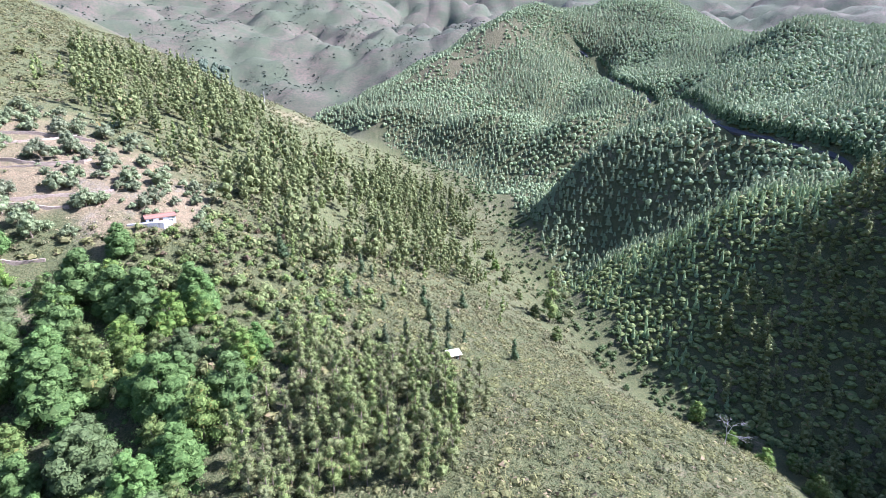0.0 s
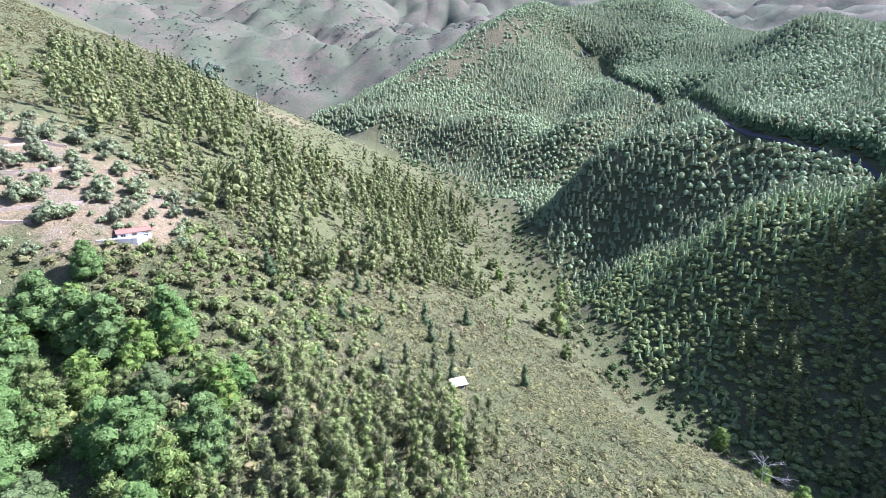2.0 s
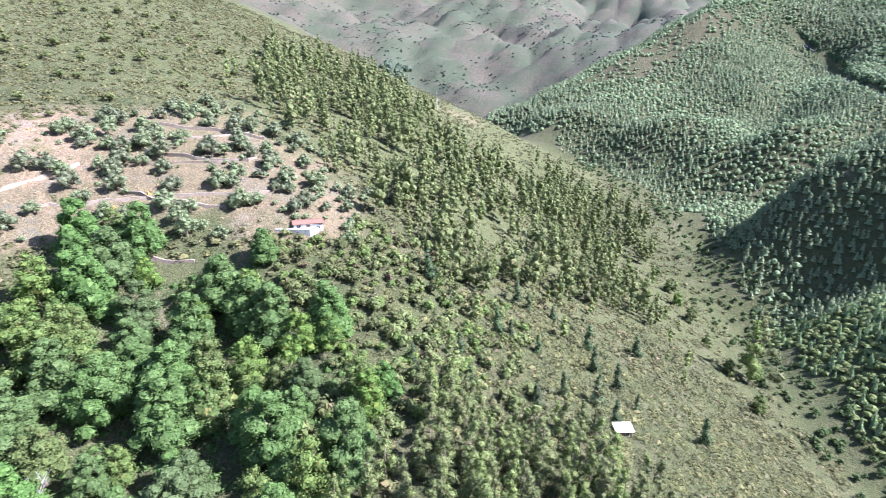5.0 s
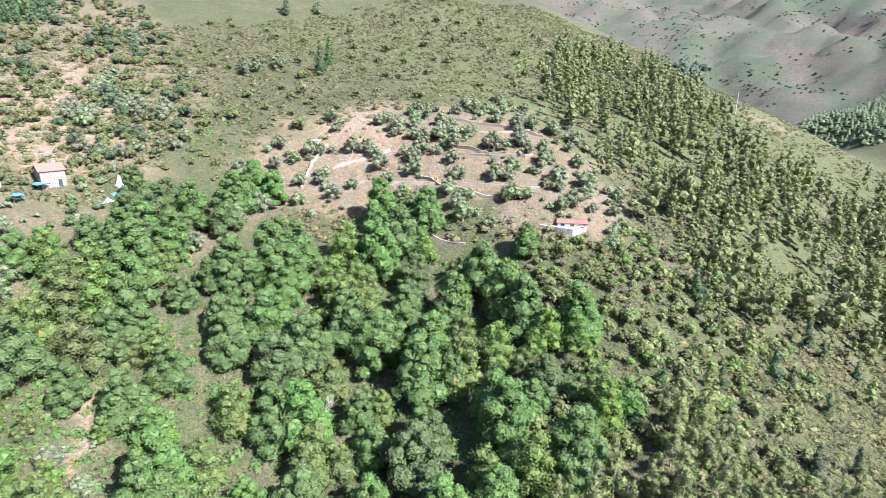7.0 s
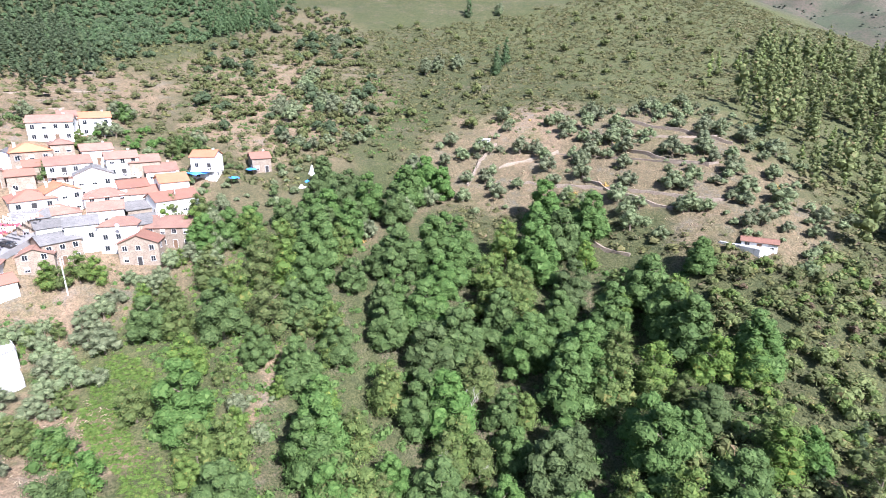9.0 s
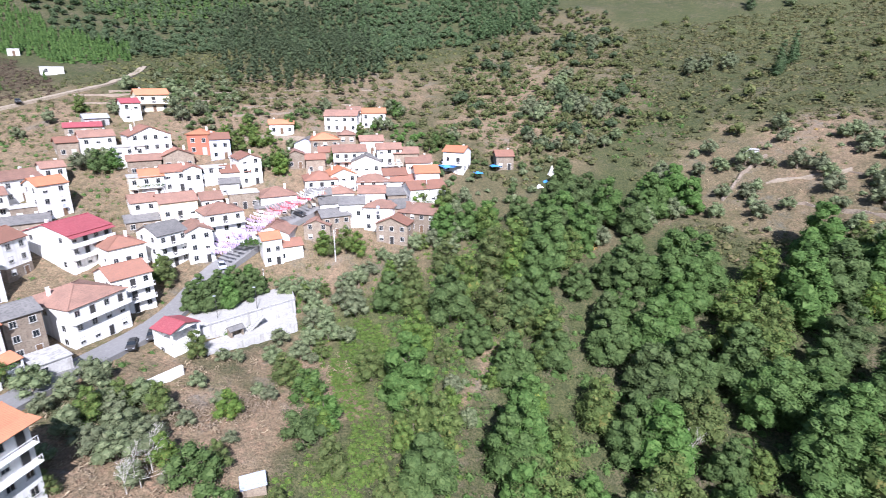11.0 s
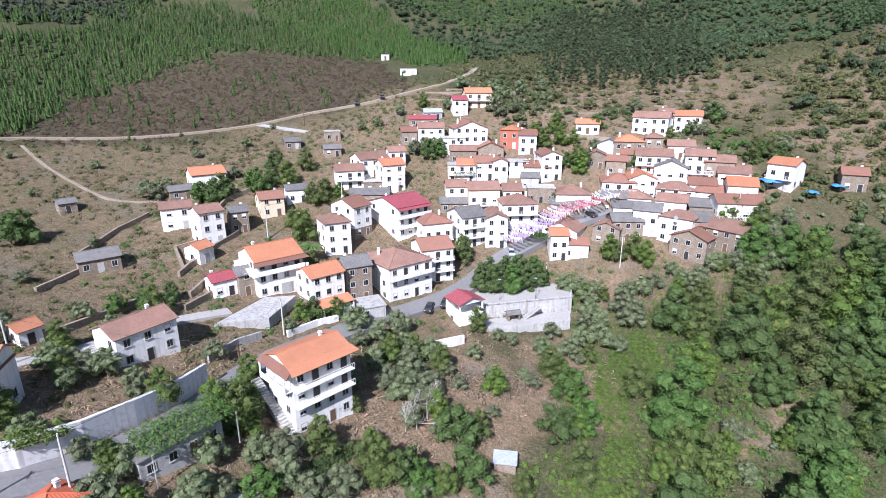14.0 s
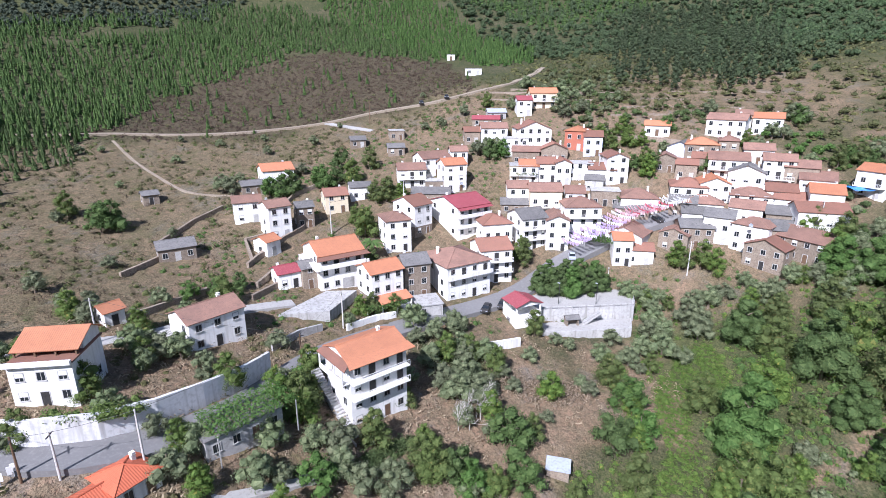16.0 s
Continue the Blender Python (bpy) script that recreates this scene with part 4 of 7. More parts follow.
def contour(x, y, length, step=3.0):
    """Points of a level line through x, y."""
    z0, out = ground_at(x, y), [(x, y)]
    for _ in range(int(length / step)):
        gx, gy = (ground_at(x + 4, y) - ground_at(x - 4, y)) / 8, (ground_at(x, y + 4) - ground_at(x, y - 4)) / 8
        g = max(math.hypot(gx, gy), 0.05)
        x, y = x - gy / g * step, y + gx / g * step
        k = (z0 - ground_at(x, y)) / g * 0.5
        x, y = x + gx / g * max(-2, min(2, k)), y + gy / g * max(-2, min(2, k))
        out.append((x, y))
    return out


for x, y, length in ((-98, 158, 60), (-112, 172, 60), (-126, 188, 42), (-205, -50, 40), (-216, -48, 48), (-227, -44, 50),
                     (-214, -6, 40), (-226, -4, 44), (-238, -2, 44), (-250, 2, 40)):
    wall_run("stone_wall", contour(x, y, length), 0.7, 0.3, "stone", "dry stone wall of a hillside terrace")
for k, row in enumerate([[(-90, -92), (-102, -98), (-112, -97)], [(-70, -75), (-80, -80), (-92, -82)], [(-66, -66), (-74, -70)], [(-176, -40), (-184, -25), (-186, -8)], [(-62, -62), (-70, -64)], [(-72, -76), (-74.5, -81), (-77, -86)], [(-77, -86), (-82, -85)], [(-77.5, -78), (-74, -77)], [(-62, -98), (-74, -104), (-84, -106)], [(-48, -86), (-58, -90), (-68, -96)], [(-100, -72), (-107, -70), (-112, -71)], [(-40, -66), (-50, -68), (-60, -70)]]):
    wall_run("stone_wall", row, 1.2, 0.6, "stone", "dry stone terrace wall on the slope")


def platform(name, corners, top, depth, material, label):
    n = len(corners)
    v = [(x, y, top) for x, y in corners] + [(x, y, top - depth) for x, y in corners]
    f = [tuple(range(n)), tuple(range(2 * n - 1, n - 1, -1))] + [(i, n + i, n + (i + 1) % n, (i + 1) % n) for i in range(n)]
    ob = mesh_object(name, v, [q[::-1] for q in f], material)
    return tagged(ob, label, "terrace", kind="structure")


platform("square_terrace", [(-106.9, -21.3), (-122.6, -4.6), (-132.6, -8.5), (-135.5, -14.2), (-124.5, -25.5), (-112, -26.5)][::-1], 29.9, 9, "concrete", "pale paved village square on a high white wall")
platform("lower_terrace", [(-102.9, -17.7), (-117.0, -3.0), (-122.0, -4.8), (-106.5, -21.0)][::-1], 27.0, 6, "concrete", "stained pale concrete lower terrace")
platform("ramp_terrace", [(-62.1, -54), (-69.3, -47.4), (-80.2, -51.1), (-76.0, -56.0)], 36.2, 5, "concrete", "grey concrete forecourt with a high wall")
platform("square_paving", [(-107.2, -21.4), (-122.6, -5.1), (-132.3, -8.8), (-135.0, -14.2), (-124.4, -25.2), (-112.1, -26.2)][::-1], 29.96, 0.06, "paving", "worn grey paving of the village square")
platform("terrace_paving", [(-103.3, -17.8), (-117.0, -3.5), (-121.5, -5.0), (-106.5, -20.6)][::-1], 27.06, 0.06, "paving", "worn grey paving of the lower terrace")
par = Solid()
for (x0, y0), (x1, y1) in (((-122.6, -4.6), (-132.6, -8.5)), ((-132.6, -8.5), (-135.5, -14.2)), ((-106.9, -21.3), (-122.6, -4.6))):
    l = math.hypot(x1 - x0, y1 - y0)
    n = int(l / 1.6)
    for i in range(n):
        a, b = (i + 0.1) / n, (i + 0.9) / n
        par.tube((x0 + (x1 - x0) * a, y0 + (y1 - y0) * a, 30.5), (x0 + (x1 - x0) * b, y0 + (y1 - y0) * b, 30.5), 0.1, 0.1, 4)
    for i in range(n + 1):
        a = i / n
        par.tube((x0 + (x1 - x0) * a, y0 + (y1 - y0) * a, 29.9), (x0 + (x1 - x0) * a, y0 + (y1 - y0) * a, 30.62), 0.12, 0.12, 4)
tagged(par.make("balustrade", "concrete"), "low grey balustrade round the square", "balustrade", kind="structure")

pav = thing("pavilion", pose(-104.3, -23.8, 26.9, 0, 0, 152), "white open pavilion with a red sheet roof", "pavilion")
Solid().box(-3.2, -2.8, -3, 3.2, 2.8, 2.9).make("wall", "plaster", pav)
s = Solid()
for a in (-3.2, 2.9):
    for b in (-2.8, 2.5):
        s.box(a, b, 2.9, a + 0.3, b + 0.3, 5.4)
s.box(-3.2, -2.8, 2.9, 3.2, -2.65, 3.7)
s.box(-3.2, -2.6, 2.9, -3.05, 2.8, 3.7)
s.box(3.05, -2.6, 2.9, 3.2, 2.8, 3.7)
s.box(-3.2, 2.6, 2.9, 3.2, 2.8, 5.4)
s.make("loggia", "plaster", pav)
o = body_prism(6.3, 5.5, 0.25, 1.05, "gable_front", 0).make("pediment", "plaster", pav)
o.location = (0, 0, 5.4)
gable_roof(pav, 6.6, 5.8, 5.65, 1.1, 0.25, "metal_red", True)
window(pav, pose(0.6, -2.8, 0.9))
window(pav, pose(-3.2, 0.3, 0.9, 0, 0, -90))

grill = thing("barbecue_shelter", pose(-110.5, -14.5, 27.0, 0, 0, 135), "small grey stone barbecue shelter on the terrace", "shelter")
Solid().box(-1.4, -0.9, 0, -1.1, 0.9, 1.7).make("side_wall", "stone", grill)
Solid().box(1.1, -0.9, 0, 1.4, 0.9, 1.7).make("side_wall", "stone", grill)
Solid().box(-1.4, 0.6, 0, 1.4, 0.9, 1.7).make("back_wall", "stone", grill)
gable_roof(grill, 2.8, 1.8, 1.7, 0.5, 0.3, "slate", False)

steps = thing("terrace_steps", pose(-114.4, -11.6, 29.7, 0, 0, 45), "narrow concrete steps down from the square", "steps")
flight(steps, 0, 1.3, 1.5, 0.0, 11, 0.38, 0.25, 0.5)
for x, y in ((-118, -12), (-113, -19)):
    e = thing("lamp_post", pose(x, y, 29.9), "slim grey lamp post on the square", "lamp", "street lamps")
    Solid().tube((0, 0, 0), (0, 0, 5.2), 0.07, 0.05, 8).make("pole", "dark", e)
    Solid().box(-0.12, -0.5, 5.15, 0.12, 0.1, 5.3).make("lamp_head", "tin", e)

tin = thing("tin_shed", pose(-71.4, 1.2, ground_at(-71.4, 1.2), 0, 0, 112), "small shed with a pale blue-grey tin roof", "shed")
Solid().box(-1.7, -1.3, -1, 1.7, 1.3, 1.3).make("wall", "stone", tin)
slope_panel("tin_roof", (-1.9, -1.5, 1.32), (1.9, -1.5, 1.32), (1.9, 1.5, 1.7), (-1.9, 1.5, 1.7), 0.06, "tin", tin)

# ---- farm on the terraces ----
farm = house(-82.0, 151.0, 35, 7.6, 4.5, 0.85, "gable", "tile_mid", "plaster", stack=False, name="farmhouse", group="huts on the slopes", below=1.0, pitch=0.2, z=ground_at(-80.8, 149.2) - 0.5)
platform("farm_yard", [(-88, 144.5), (-79, 147), (-78, 150), (-88, 148)], 41.4, 3, "concrete", "pale concrete farm yard")
hut = thing("hut", pose(3.0, 137.0, ground_at(3, 137) - 0.3, 0, 0, 20), "small hut with a cream sheet roof in the scrub", "hut", "huts on the slopes")
Solid().box(-1.7, -1.2, -1.0, 1.7, 1.2, 1.5).make("wall", "brown", hut)
slope_panel("sheet_roof", (-2.1, -1.6, 1.52), (2.1, -1.6, 1.52), (2.1, 1.4, 2.1), (-2.1, 1.4, 2.1), 0.06, "canvas", hut, "sagging cream canvas sheet roof")
window(hut, pose(0.7, -1.2, 0.3), 0.8, 0.8)
house(-168.3, 124.5, 52, 3.6, 3.0, 0.8, "flat", "concrete", "plaster", stack=False, name="hut", group="huts on the slopes", below=1.5)


# ---- arbours with vines ----
def vine_arbour(x, y, z, turn, w, d, high, seed):
    e = thing("vine_arbour", pose(x, y, z, 0, 0, turn), "wooden arbour roofed with green vines", "arbour", "vine arbours")
    for a in (-1, 1):
        for b in (-1, 1):
            Solid().box(a * w / 2 - 0.06, b * d / 2 - 0.06, -1.0, a * w / 2 + 0.06, b * d / 2 + 0.06, high).make("post", "concrete", e)
    n = int(w / 0.9)
    for i in range(n + 1):
        q = -w / 2 + w * i / n
        Solid().box(q - 0.03, -d / 2, high, q + 0.03, d / 2, high + 0.06).make("rail", "brown", e)
    rng = np.random.default_rng(seed)
    k = int(w * d * 40)
    p = np.stack([rng.uniform(-w / 2 - 0.4, w / 2 + 0.4, k), rng.uniform(-d / 2 - 0.4, d / 2 + 0.4, k), high + 0.25 + rng.normal(0, 0.22, k) - 0.5 * (rng.random(k) < 0.1)], -1)
    c = new("vine_canopy", blade_mesh("vine_canopy", spray_mesh(p, rng.normal(0, 0.5, (k, 3)) + (0, 0, 1), 0.14 + 0.1 * rng.random(k), 0.55, rng), "chestnut"))
    c.parent = e
    return e


# houses: x, y, turn, width, depth, storeys
white = house(-48.1, -53.9, 177, 9.7, 7.0, 2, "gable", "tile_old", "plaster")
flight(white, -6.3, -4.9, 3.6, 2.6, 14, 0.42, 0.18)
house(-38.2, -67.2, 181, 3.2, 4.0, 1, "gable", "tile_new", "plaster", name="shed", stack=False)
house(-105.8, -111.2, 156, 9.2, 8.0, 1.5, "gable", "tile_new", "plaster")
house(-95.9, -109.7, 157, 6.0, 5.0, 1, "gable", "slate", "stone", name="shed", stack=False)
house(-85.6, -97.0, 150, 7.0, 6.0, 2, "gable", "tile_old", "plaster")
house(-85.5, -84.8, 166, 5.8, 6.0, 3, "gable", "tile_old", "plaster")
house(-94.0, -84.3, 152, 4.4, 5.0, 2, "gable", "slate", "stone")
house(-105.7, -85.2, 150, 6.2, 7.0, 1.8, "gable", "tile_mid", "cream")
house(-114.9, -84.3, 144, 6.1, 5.0, 1.4, "gable", "slate", "plaster")
house(-78.2, -78.9, 183, 3.9, 5.0, 1.3, "gable", "tile_new", "plaster", name="shed", stack=False)
house(-72.2, -64.3, 162, 4.8, 5.0, 1.3, "gable", "metal_red", "plaster")
house(-75.9, -61.9, 160, 3.5, 5.0, 1.7, "gable", "slate", "stone")
house(-93.2, -46.0, 146, 5.9, 7.0, 3, "gable", "slate", "stone")
house(-89.9, -39.5, 144, 5.6, 6.0, 1, "flat", "concrete", "concrete", garage=True)
house(-104.6, -61.7, 148, 6.4, 8.0, 3, "hip", "tile_old", "plaster")
house(-113.8, -63.4, 171, 6.1, 9.0, 3, "gable", "tile_mid", "plaster", base="stone")
house(-130.6, -77.9, 136, 8.3, 7.0, 2, "gable", "tile_old", "plaster", balconies=(1,))
house(-132.9, -69.8, 130, 6.8, 5.0, 1.2, "flat", "concrete", "stone")
house(-127.5, -67.6, 124, 10.9, 6.0, 1.2, "gable", "slate", "stone")
house(-139.5, -76.8, 154, 9.5, 8.0, 2, "gable", "tile_old", "plaster")
house(-146.6, -71.7, 135, 5.2, 6.0, 2, "gable", "tile_old", "plaster")
house(-136.3, -66.6, 147, 6.8, 7.0, 3, "gable", "tile_new", "plaster")
house(-125.0, -44.8, 141, 8.0, 9.0, 2.6, "hip", "tile_mid", "plaster", balconies=(1,))
house(-114.6, -38.7, 141, 8.0, 9.0, 3, "gable", "tile_mid", "plaster", balconies=(1,2))
house(-131.6, -37.9, 147, 7.4, 9.0, 3, "gable", "slate", "plaster", balconies=(1,2))
house(-135.8, -31.5, 124, 5.9, 9.0, 3, "gable_front", "tile_old", "plaster")
house(-143.9, -39.4, 126, 8.9, 8.0, 2.6, "gable", "tile_old", "cream", balconies=(1,))
house(-142.5, -47.4, 125, 6.0, 7.0, 2, "gable", "tile_old", "plaster")
house(-149.0, -32.5, 121, 5.3, 7.0, 2, "gable", "tile_old", "plaster")
house(-143.2, -28.1, 128, 9.6, 9.0, 3, "hip", "tile_old", "plaster", balconies=(2,))
house(-139.5, -46.0, 123, 8.5, 6.0, 1, "gable", "slate", "stone")
house(-150.8, -50.4, 123, 7.7, 6.0, 2, "flat", "concrete", "cream", balconies=(1,))
house(-152.1, -49.1, 121, 5.6, 7.0, 2, "gable", "tile_new", "plaster")
house(-155.7, -44.6, 119, 6.3, 7.0, 2, "gable", "tile_mid", "plaster")
house(-156.5, -40.2, 124, 4.6, 7.0, 2.4, "gable_front", "tile_mid", "plaster")
house(-160.2, -36.2, 118, 7.4, 6.0, 1.8, "flat", "concrete", "plaster")
house(-172.7, -42.9, 99, 6.2, 7.0, 2.2, "hip", "tile_new", "redwall")
house(-172.1, -37.4, 116, 5.6, 7.0, 2.2, "gable", "tile_mid", "blue")
house(-164.3, -47.1, 123, 8.2, 7.0, 1.5, "gable_front", "tile_mid", "stone")
house(-159.0, -54.0, 120, 8.4, 6.0, 1.5, "gable", "tile_old", "stone")
house(-163.4, -69.0, 129, 8.6, 7.0, 2, "gable", "tile_old", "plaster")
house(-166.2, -56.1, 131, 10.8, 10.0, 2.8, "gable_front", "tile_mid", "plaster")
house(-161.1, -59.1, 127, 7.5, 6.0, 2, "flat", "concrete", "plaster")
house(-170.9, -76.8, 122, 9.4, 5.0, 1, "gable", "metal_red", "stone")
house(-160.2, -75.8, 132, 5.1, 6.0, 1.5, "gable", "tile_mid", "stone")
house(-176.2, -76.0, 133, 6.4, 5.0, 1, "gable", "tin", "concrete", name="shed", stack=False)
house(-182.9, -68.7, 131, 5.2, 6.0, 2, "gable", "metal_red", "plaster")
house(-192.4, -66.1, 127, 9.7, 8.0, 2, "gable", "tile_new", "cream", balconies=(1,))
house(-164.4, -27.2, 125, 6.2, 9.0, 2.8, "gable_front", "tile_mid", "plaster")
house(-162.0, -29.8, 114, 7.7, 7.0, 1.6, "gable", "tile_mid", "plaster")
house(-157.8, -30.2, 111, 5.2, 5.0, 1.2, "gable", "slate", "concrete")
house(-154.4, -25.5, 116, 7.8, 6.0, 1.6, "flat", "concrete", "stone")
house(-157.4, -17.1, 116, 9.8, 9.0, 1.6, "hip", "tile_old", "plaster")
house(-154.0, -17.1, 101, 9.3, 6.0, 1, "gable", "slate", "stone")
house(-145.1, -14.7, 90, 9.6, 8.0, 1.6, "gable_front", "tile_old", "plaster")
house(-139.5, -14.6, 121, 4.7, 6.0, 2.5, "gable", "tile_new", "plaster")
house(-141.9, -10.8, 116, 6.9, 6.0, 1.4, "gable", "tile_mid", "plaster")
house(-149.9, -3.4, 87, 7.2, 8.0, 1.7, "gable_front", "tile_old", "stone")
house(-189.9, -22.9, 106, 7.6, 6.0, 1.2, "gable", "tile_new", "plaster")
house(-179.9, -12.1, 91, 7.3, 7.0, 1.6, "gable_front", "slate", "blue")
house(-173.2, -14.9, 106, 5.4, 6.0, 1.6, "gable_front", "tile_old", "stone")
house(-180.9, -7.3, 107, 9.0, 8.0, 2.1, "hip", "tile_new", "stone")
house(-184.9, -0.6, 103, 5.3, 7.0, 2.1, "hip", "tile_old", "stone")
house(-197.2, -3.6, 90, 11.0, 8.0, 2, "gable", "tile_old", "plaster")
house(-203.9, -0.5, 98, 4.6, 6.0, 2, "gable", "tile_old", "plaster")
house(-204.7, 6.3, 98, 8.3, 7.0, 2, "gable", "tile_new", "plaster")
house(-186.4, 7.2, 103, 7.6, 7.0, 1.5, "gable", "tile_old", "plaster")
house(-176.9, 1.3, 103, 10.2, 8.0, 2, "gable", "tile_old", "plaster", balconies=(1,))
house(-176.4, -5.4, 103, 5.5, 6.0, 1.6, "gable", "tile_mid", "stone")
house(-172.4, -8.6, 104, 5.7, 6.0, 1.6, "gable", "tile_mid", "stone")
house(-164.5, -5.8, 108, 9.3, 9.0, 2, "hip", "tile_mid", "plaster", balconies=(1,))
house(-166.9, 0.0, 112, 7.7, 8.0, 2, "gable_front", "tile_new", "plaster")
house(-161.4, -1.0, 105, 10.1, 8.0, 1.5, "hip", "tile_old", "plaster")
house(-172.1, 7.2, 97, 8.8, 8.0, 2.3, "gable_front", "slate", "plaster")
house(-166.1, 9.8, 99, 9.9, 8.0, 1.7, "hip", "tile_old", "plaster")
house(-176.2, 13.8, 100, 7.6, 7.0, 2.8, "gable", "tile_old", "plaster", balconies=(1,))
house(-176.5, 19.1, 97, 7.6, 7.0, 2.4, "gable", "tile_old", "stone")
house(-174.4, 23.1, 96, 7.8, 8.0, 2, "gable", "tile_old", "plaster")
house(-166.8, 25.6, 100, 7.0, 8.0, 2.6, "gable", "tile_new", "plaster")
house(-169.6, 15.8, 104, 7.0, 7.0, 1.5, "gable", "tile_mid", "plaster")
house(-167.5, 19.3, 95, 8.6, 7.0, 1.4, "gable", "tile_mid", "plaster")
house(-158.5, 10.3, 93, 7.5, 7.0, 2.5, "gable", "tile_old", "plaster", balconies=(1,))
house(-160.0, 25.2, 111, 10.8, 8.0, 2.5, "gable", "tile_mid", "plaster", balconies=(1,))
house(-161.1, 18.1, 104, 8.4, 7.0, 1.6, "gable", "slate", "stone")
house(-156.3, 19.7, 105, 9.5, 8.0, 1.6, "gable", "slate", "stone")
house(-154.5, 5.1, 95, 6.8, 7.0, 2.5, "gable", "slate", "plaster")
house(-156.5, -1.8, 107, 5.9, 6.0, 1.6, "gable", "slate", "plaster")
house(-151.5, -0.1, 117, 8.0, 7.0, 2, "gable", "slate", "stone")
house(-153.2, 13.3, 80, 8.3, 7.0, 2.5, "hip", "tile_old", "plaster")
house(-149.2, 17.7, 75, 8.9, 8.0, 2, "gable_front", "tile_mid", "stone")
house(-153.1, 25.1, 68, 11.0, 9.0, 1.9, "gable", "tile_old", "stone")
house(-159.4, -5.3, 102, 6.7, 7.0, 1.6, "gable", "slate", "stone")
house(-139.5, -109.6, 142, 5.1, 5.0, 1, "gable", "slate", "stone", name="shed", stack=False)
house(-141.7, -93.9, 138, 5.4, 5.0, 1, "gable", "slate", "stone", name="shed", stack=False)
house(-150.5, -101.3, 138, 5.1, 5.0, 1.2, "flat", "concrete", "stone")
house(-213.7, -111.2, 126, 7.1, 5.0, 1, "flat", "concrete", "plaster")
house(-239.8, -142.6, 128, 3.9, 4.0, 1, "flat", "concrete", "plaster", name="shed", stack=False)
house(-62.0, -90.3, 160, 7.7, 6.0, 1.1, "gable", "slate", "stone", name="shed", stack=False)
house(-73.3, -124.2, 166, 4.0, 4.0, 1, "gable", "slate", "stone", name="shed", stack=False)
house(-178.4, 35.5, 67, 6.8, 7.0, 2.4, "gable", "tile_new", "plaster", balconies=(1,))
house(-181.0, 50.7, 93, 5.6, 7.0, 1.6, "gable", "tile_mid", "stone")


# ---- plants ----
def spray_mesh(p, nrm, size, slim, rng):
    """Leaf sprays: one pointed blade each, facing nrm."""
    n = len(p)
    nrm = nrm / np.linalg.norm(nrm, axis=1)[:, None]
    r = rng.normal(size=(n, 3))
    t = np.cross(nrm, r)
    t /= np.linalg.norm(t, axis=1)[:, None]
    b = np.cross(nrm, t)
    s = size[:, None]
    v = np.stack([p - t * s + b * s * slim, p - t * s - b * s * slim, p + t * s], 1).reshape(-1, 3)
    return v


def blade_mesh(name, v, material):
    n = len(v) // 3
    me = bpy.data.meshes.new(name)
    me.vertices.add(len(v))
    me.vertices.foreach_set("co", v.ravel())
    me.loops.add(n * 3)
    me.loops.foreach_set("vertex_index", np.arange(n * 3))
    me.polygons.add(n)
    me.polygons.foreach_set("loop_start", np.arange(n) * 3)
    me.update()
    me.validate()
    me.materials.append(MAT[material])
    return me


def ico(level):
    """Corners of the faces of a sphere of triangles."""
    g = (1 + 5 ** 0.5) / 2
    v = np.array([(-1, g, 0), (1, g, 0), (-1, -g, 0), (1, -g, 0), (0, -1, g), (0, 1, g), (0, -1, -g), (0, 1, -g), (g, 0, -1), (g, 0, 1), (-g, 0, -1), (-g, 0, 1)]) / np.hypot(1, g)
    f = [(0, 11, 5), (0, 5, 1), (0, 1, 7), (0, 7, 10), (0, 10, 11), (1, 5, 9), (5, 11, 4), (11, 10, 2), (10, 7, 6), (7, 1, 8),
         (3, 9, 4), (3, 4, 2), (3, 2, 6), (3, 6, 8), (3, 8, 9), (4, 9, 5), (2, 4, 11), (6, 2, 10), (8, 6, 7), (9, 8, 1)]
    t = v[np.array(f)]
    for _ in range(level):
        a, b, c = t[:, 0], t[:, 1], t[:, 2]
        ab, bc, ca = a + b, b + c, c + a
        ab, bc, ca = (q / np.linalg.norm(q, axis=1)[:, None] for q in (ab, bc, ca))
        t = np.concatenate([np.stack(q, 1) for q in ((a, ab, ca), (ab, b, bc), (ca, bc, c), (ab, bc, ca))])
    return t


ICO = [ico(0), ico(1)]


def clumps(rng, lobes, shrink, level, flat=0.85, rough=0.14):
    """The dense inner foliage: ragged leaf masses on the lobes, only where no other lobe covers them."""
    lobes = np.array(lobes, float)
    out = []
    for i, (x, y, z, r) in enumerate(lobes):
        t = ICO[level].reshape(-1, 3)
        w = 1 + rough * np.sin(t[:, 0] * 5.1 + i) * np.sin(t[:, 1] * 4.7 + 2 * i) + rough * np.sin(t[:, 2] * 6.3 + t[:, 0] * 3 + 3 * i)
        p = (np.array([x, y, z]) + t * (r * shrink * w)[:, None] * (1, 1, flat)).reshape(-1, 3, 3)
        c = p.mean(1)
        q = np.linalg.norm((c[:, None] - lobes[None, :, :3]) / (1, 1, flat), axis=2) / lobes[None, :, 3]
        q[:, i] = 9
        out.append(p[q.min(1) > shrink * 0.8])
    p = np.concatenate(out)
    return (p + rng.normal(0, 0.035, p.shape)).reshape(-1, 3)


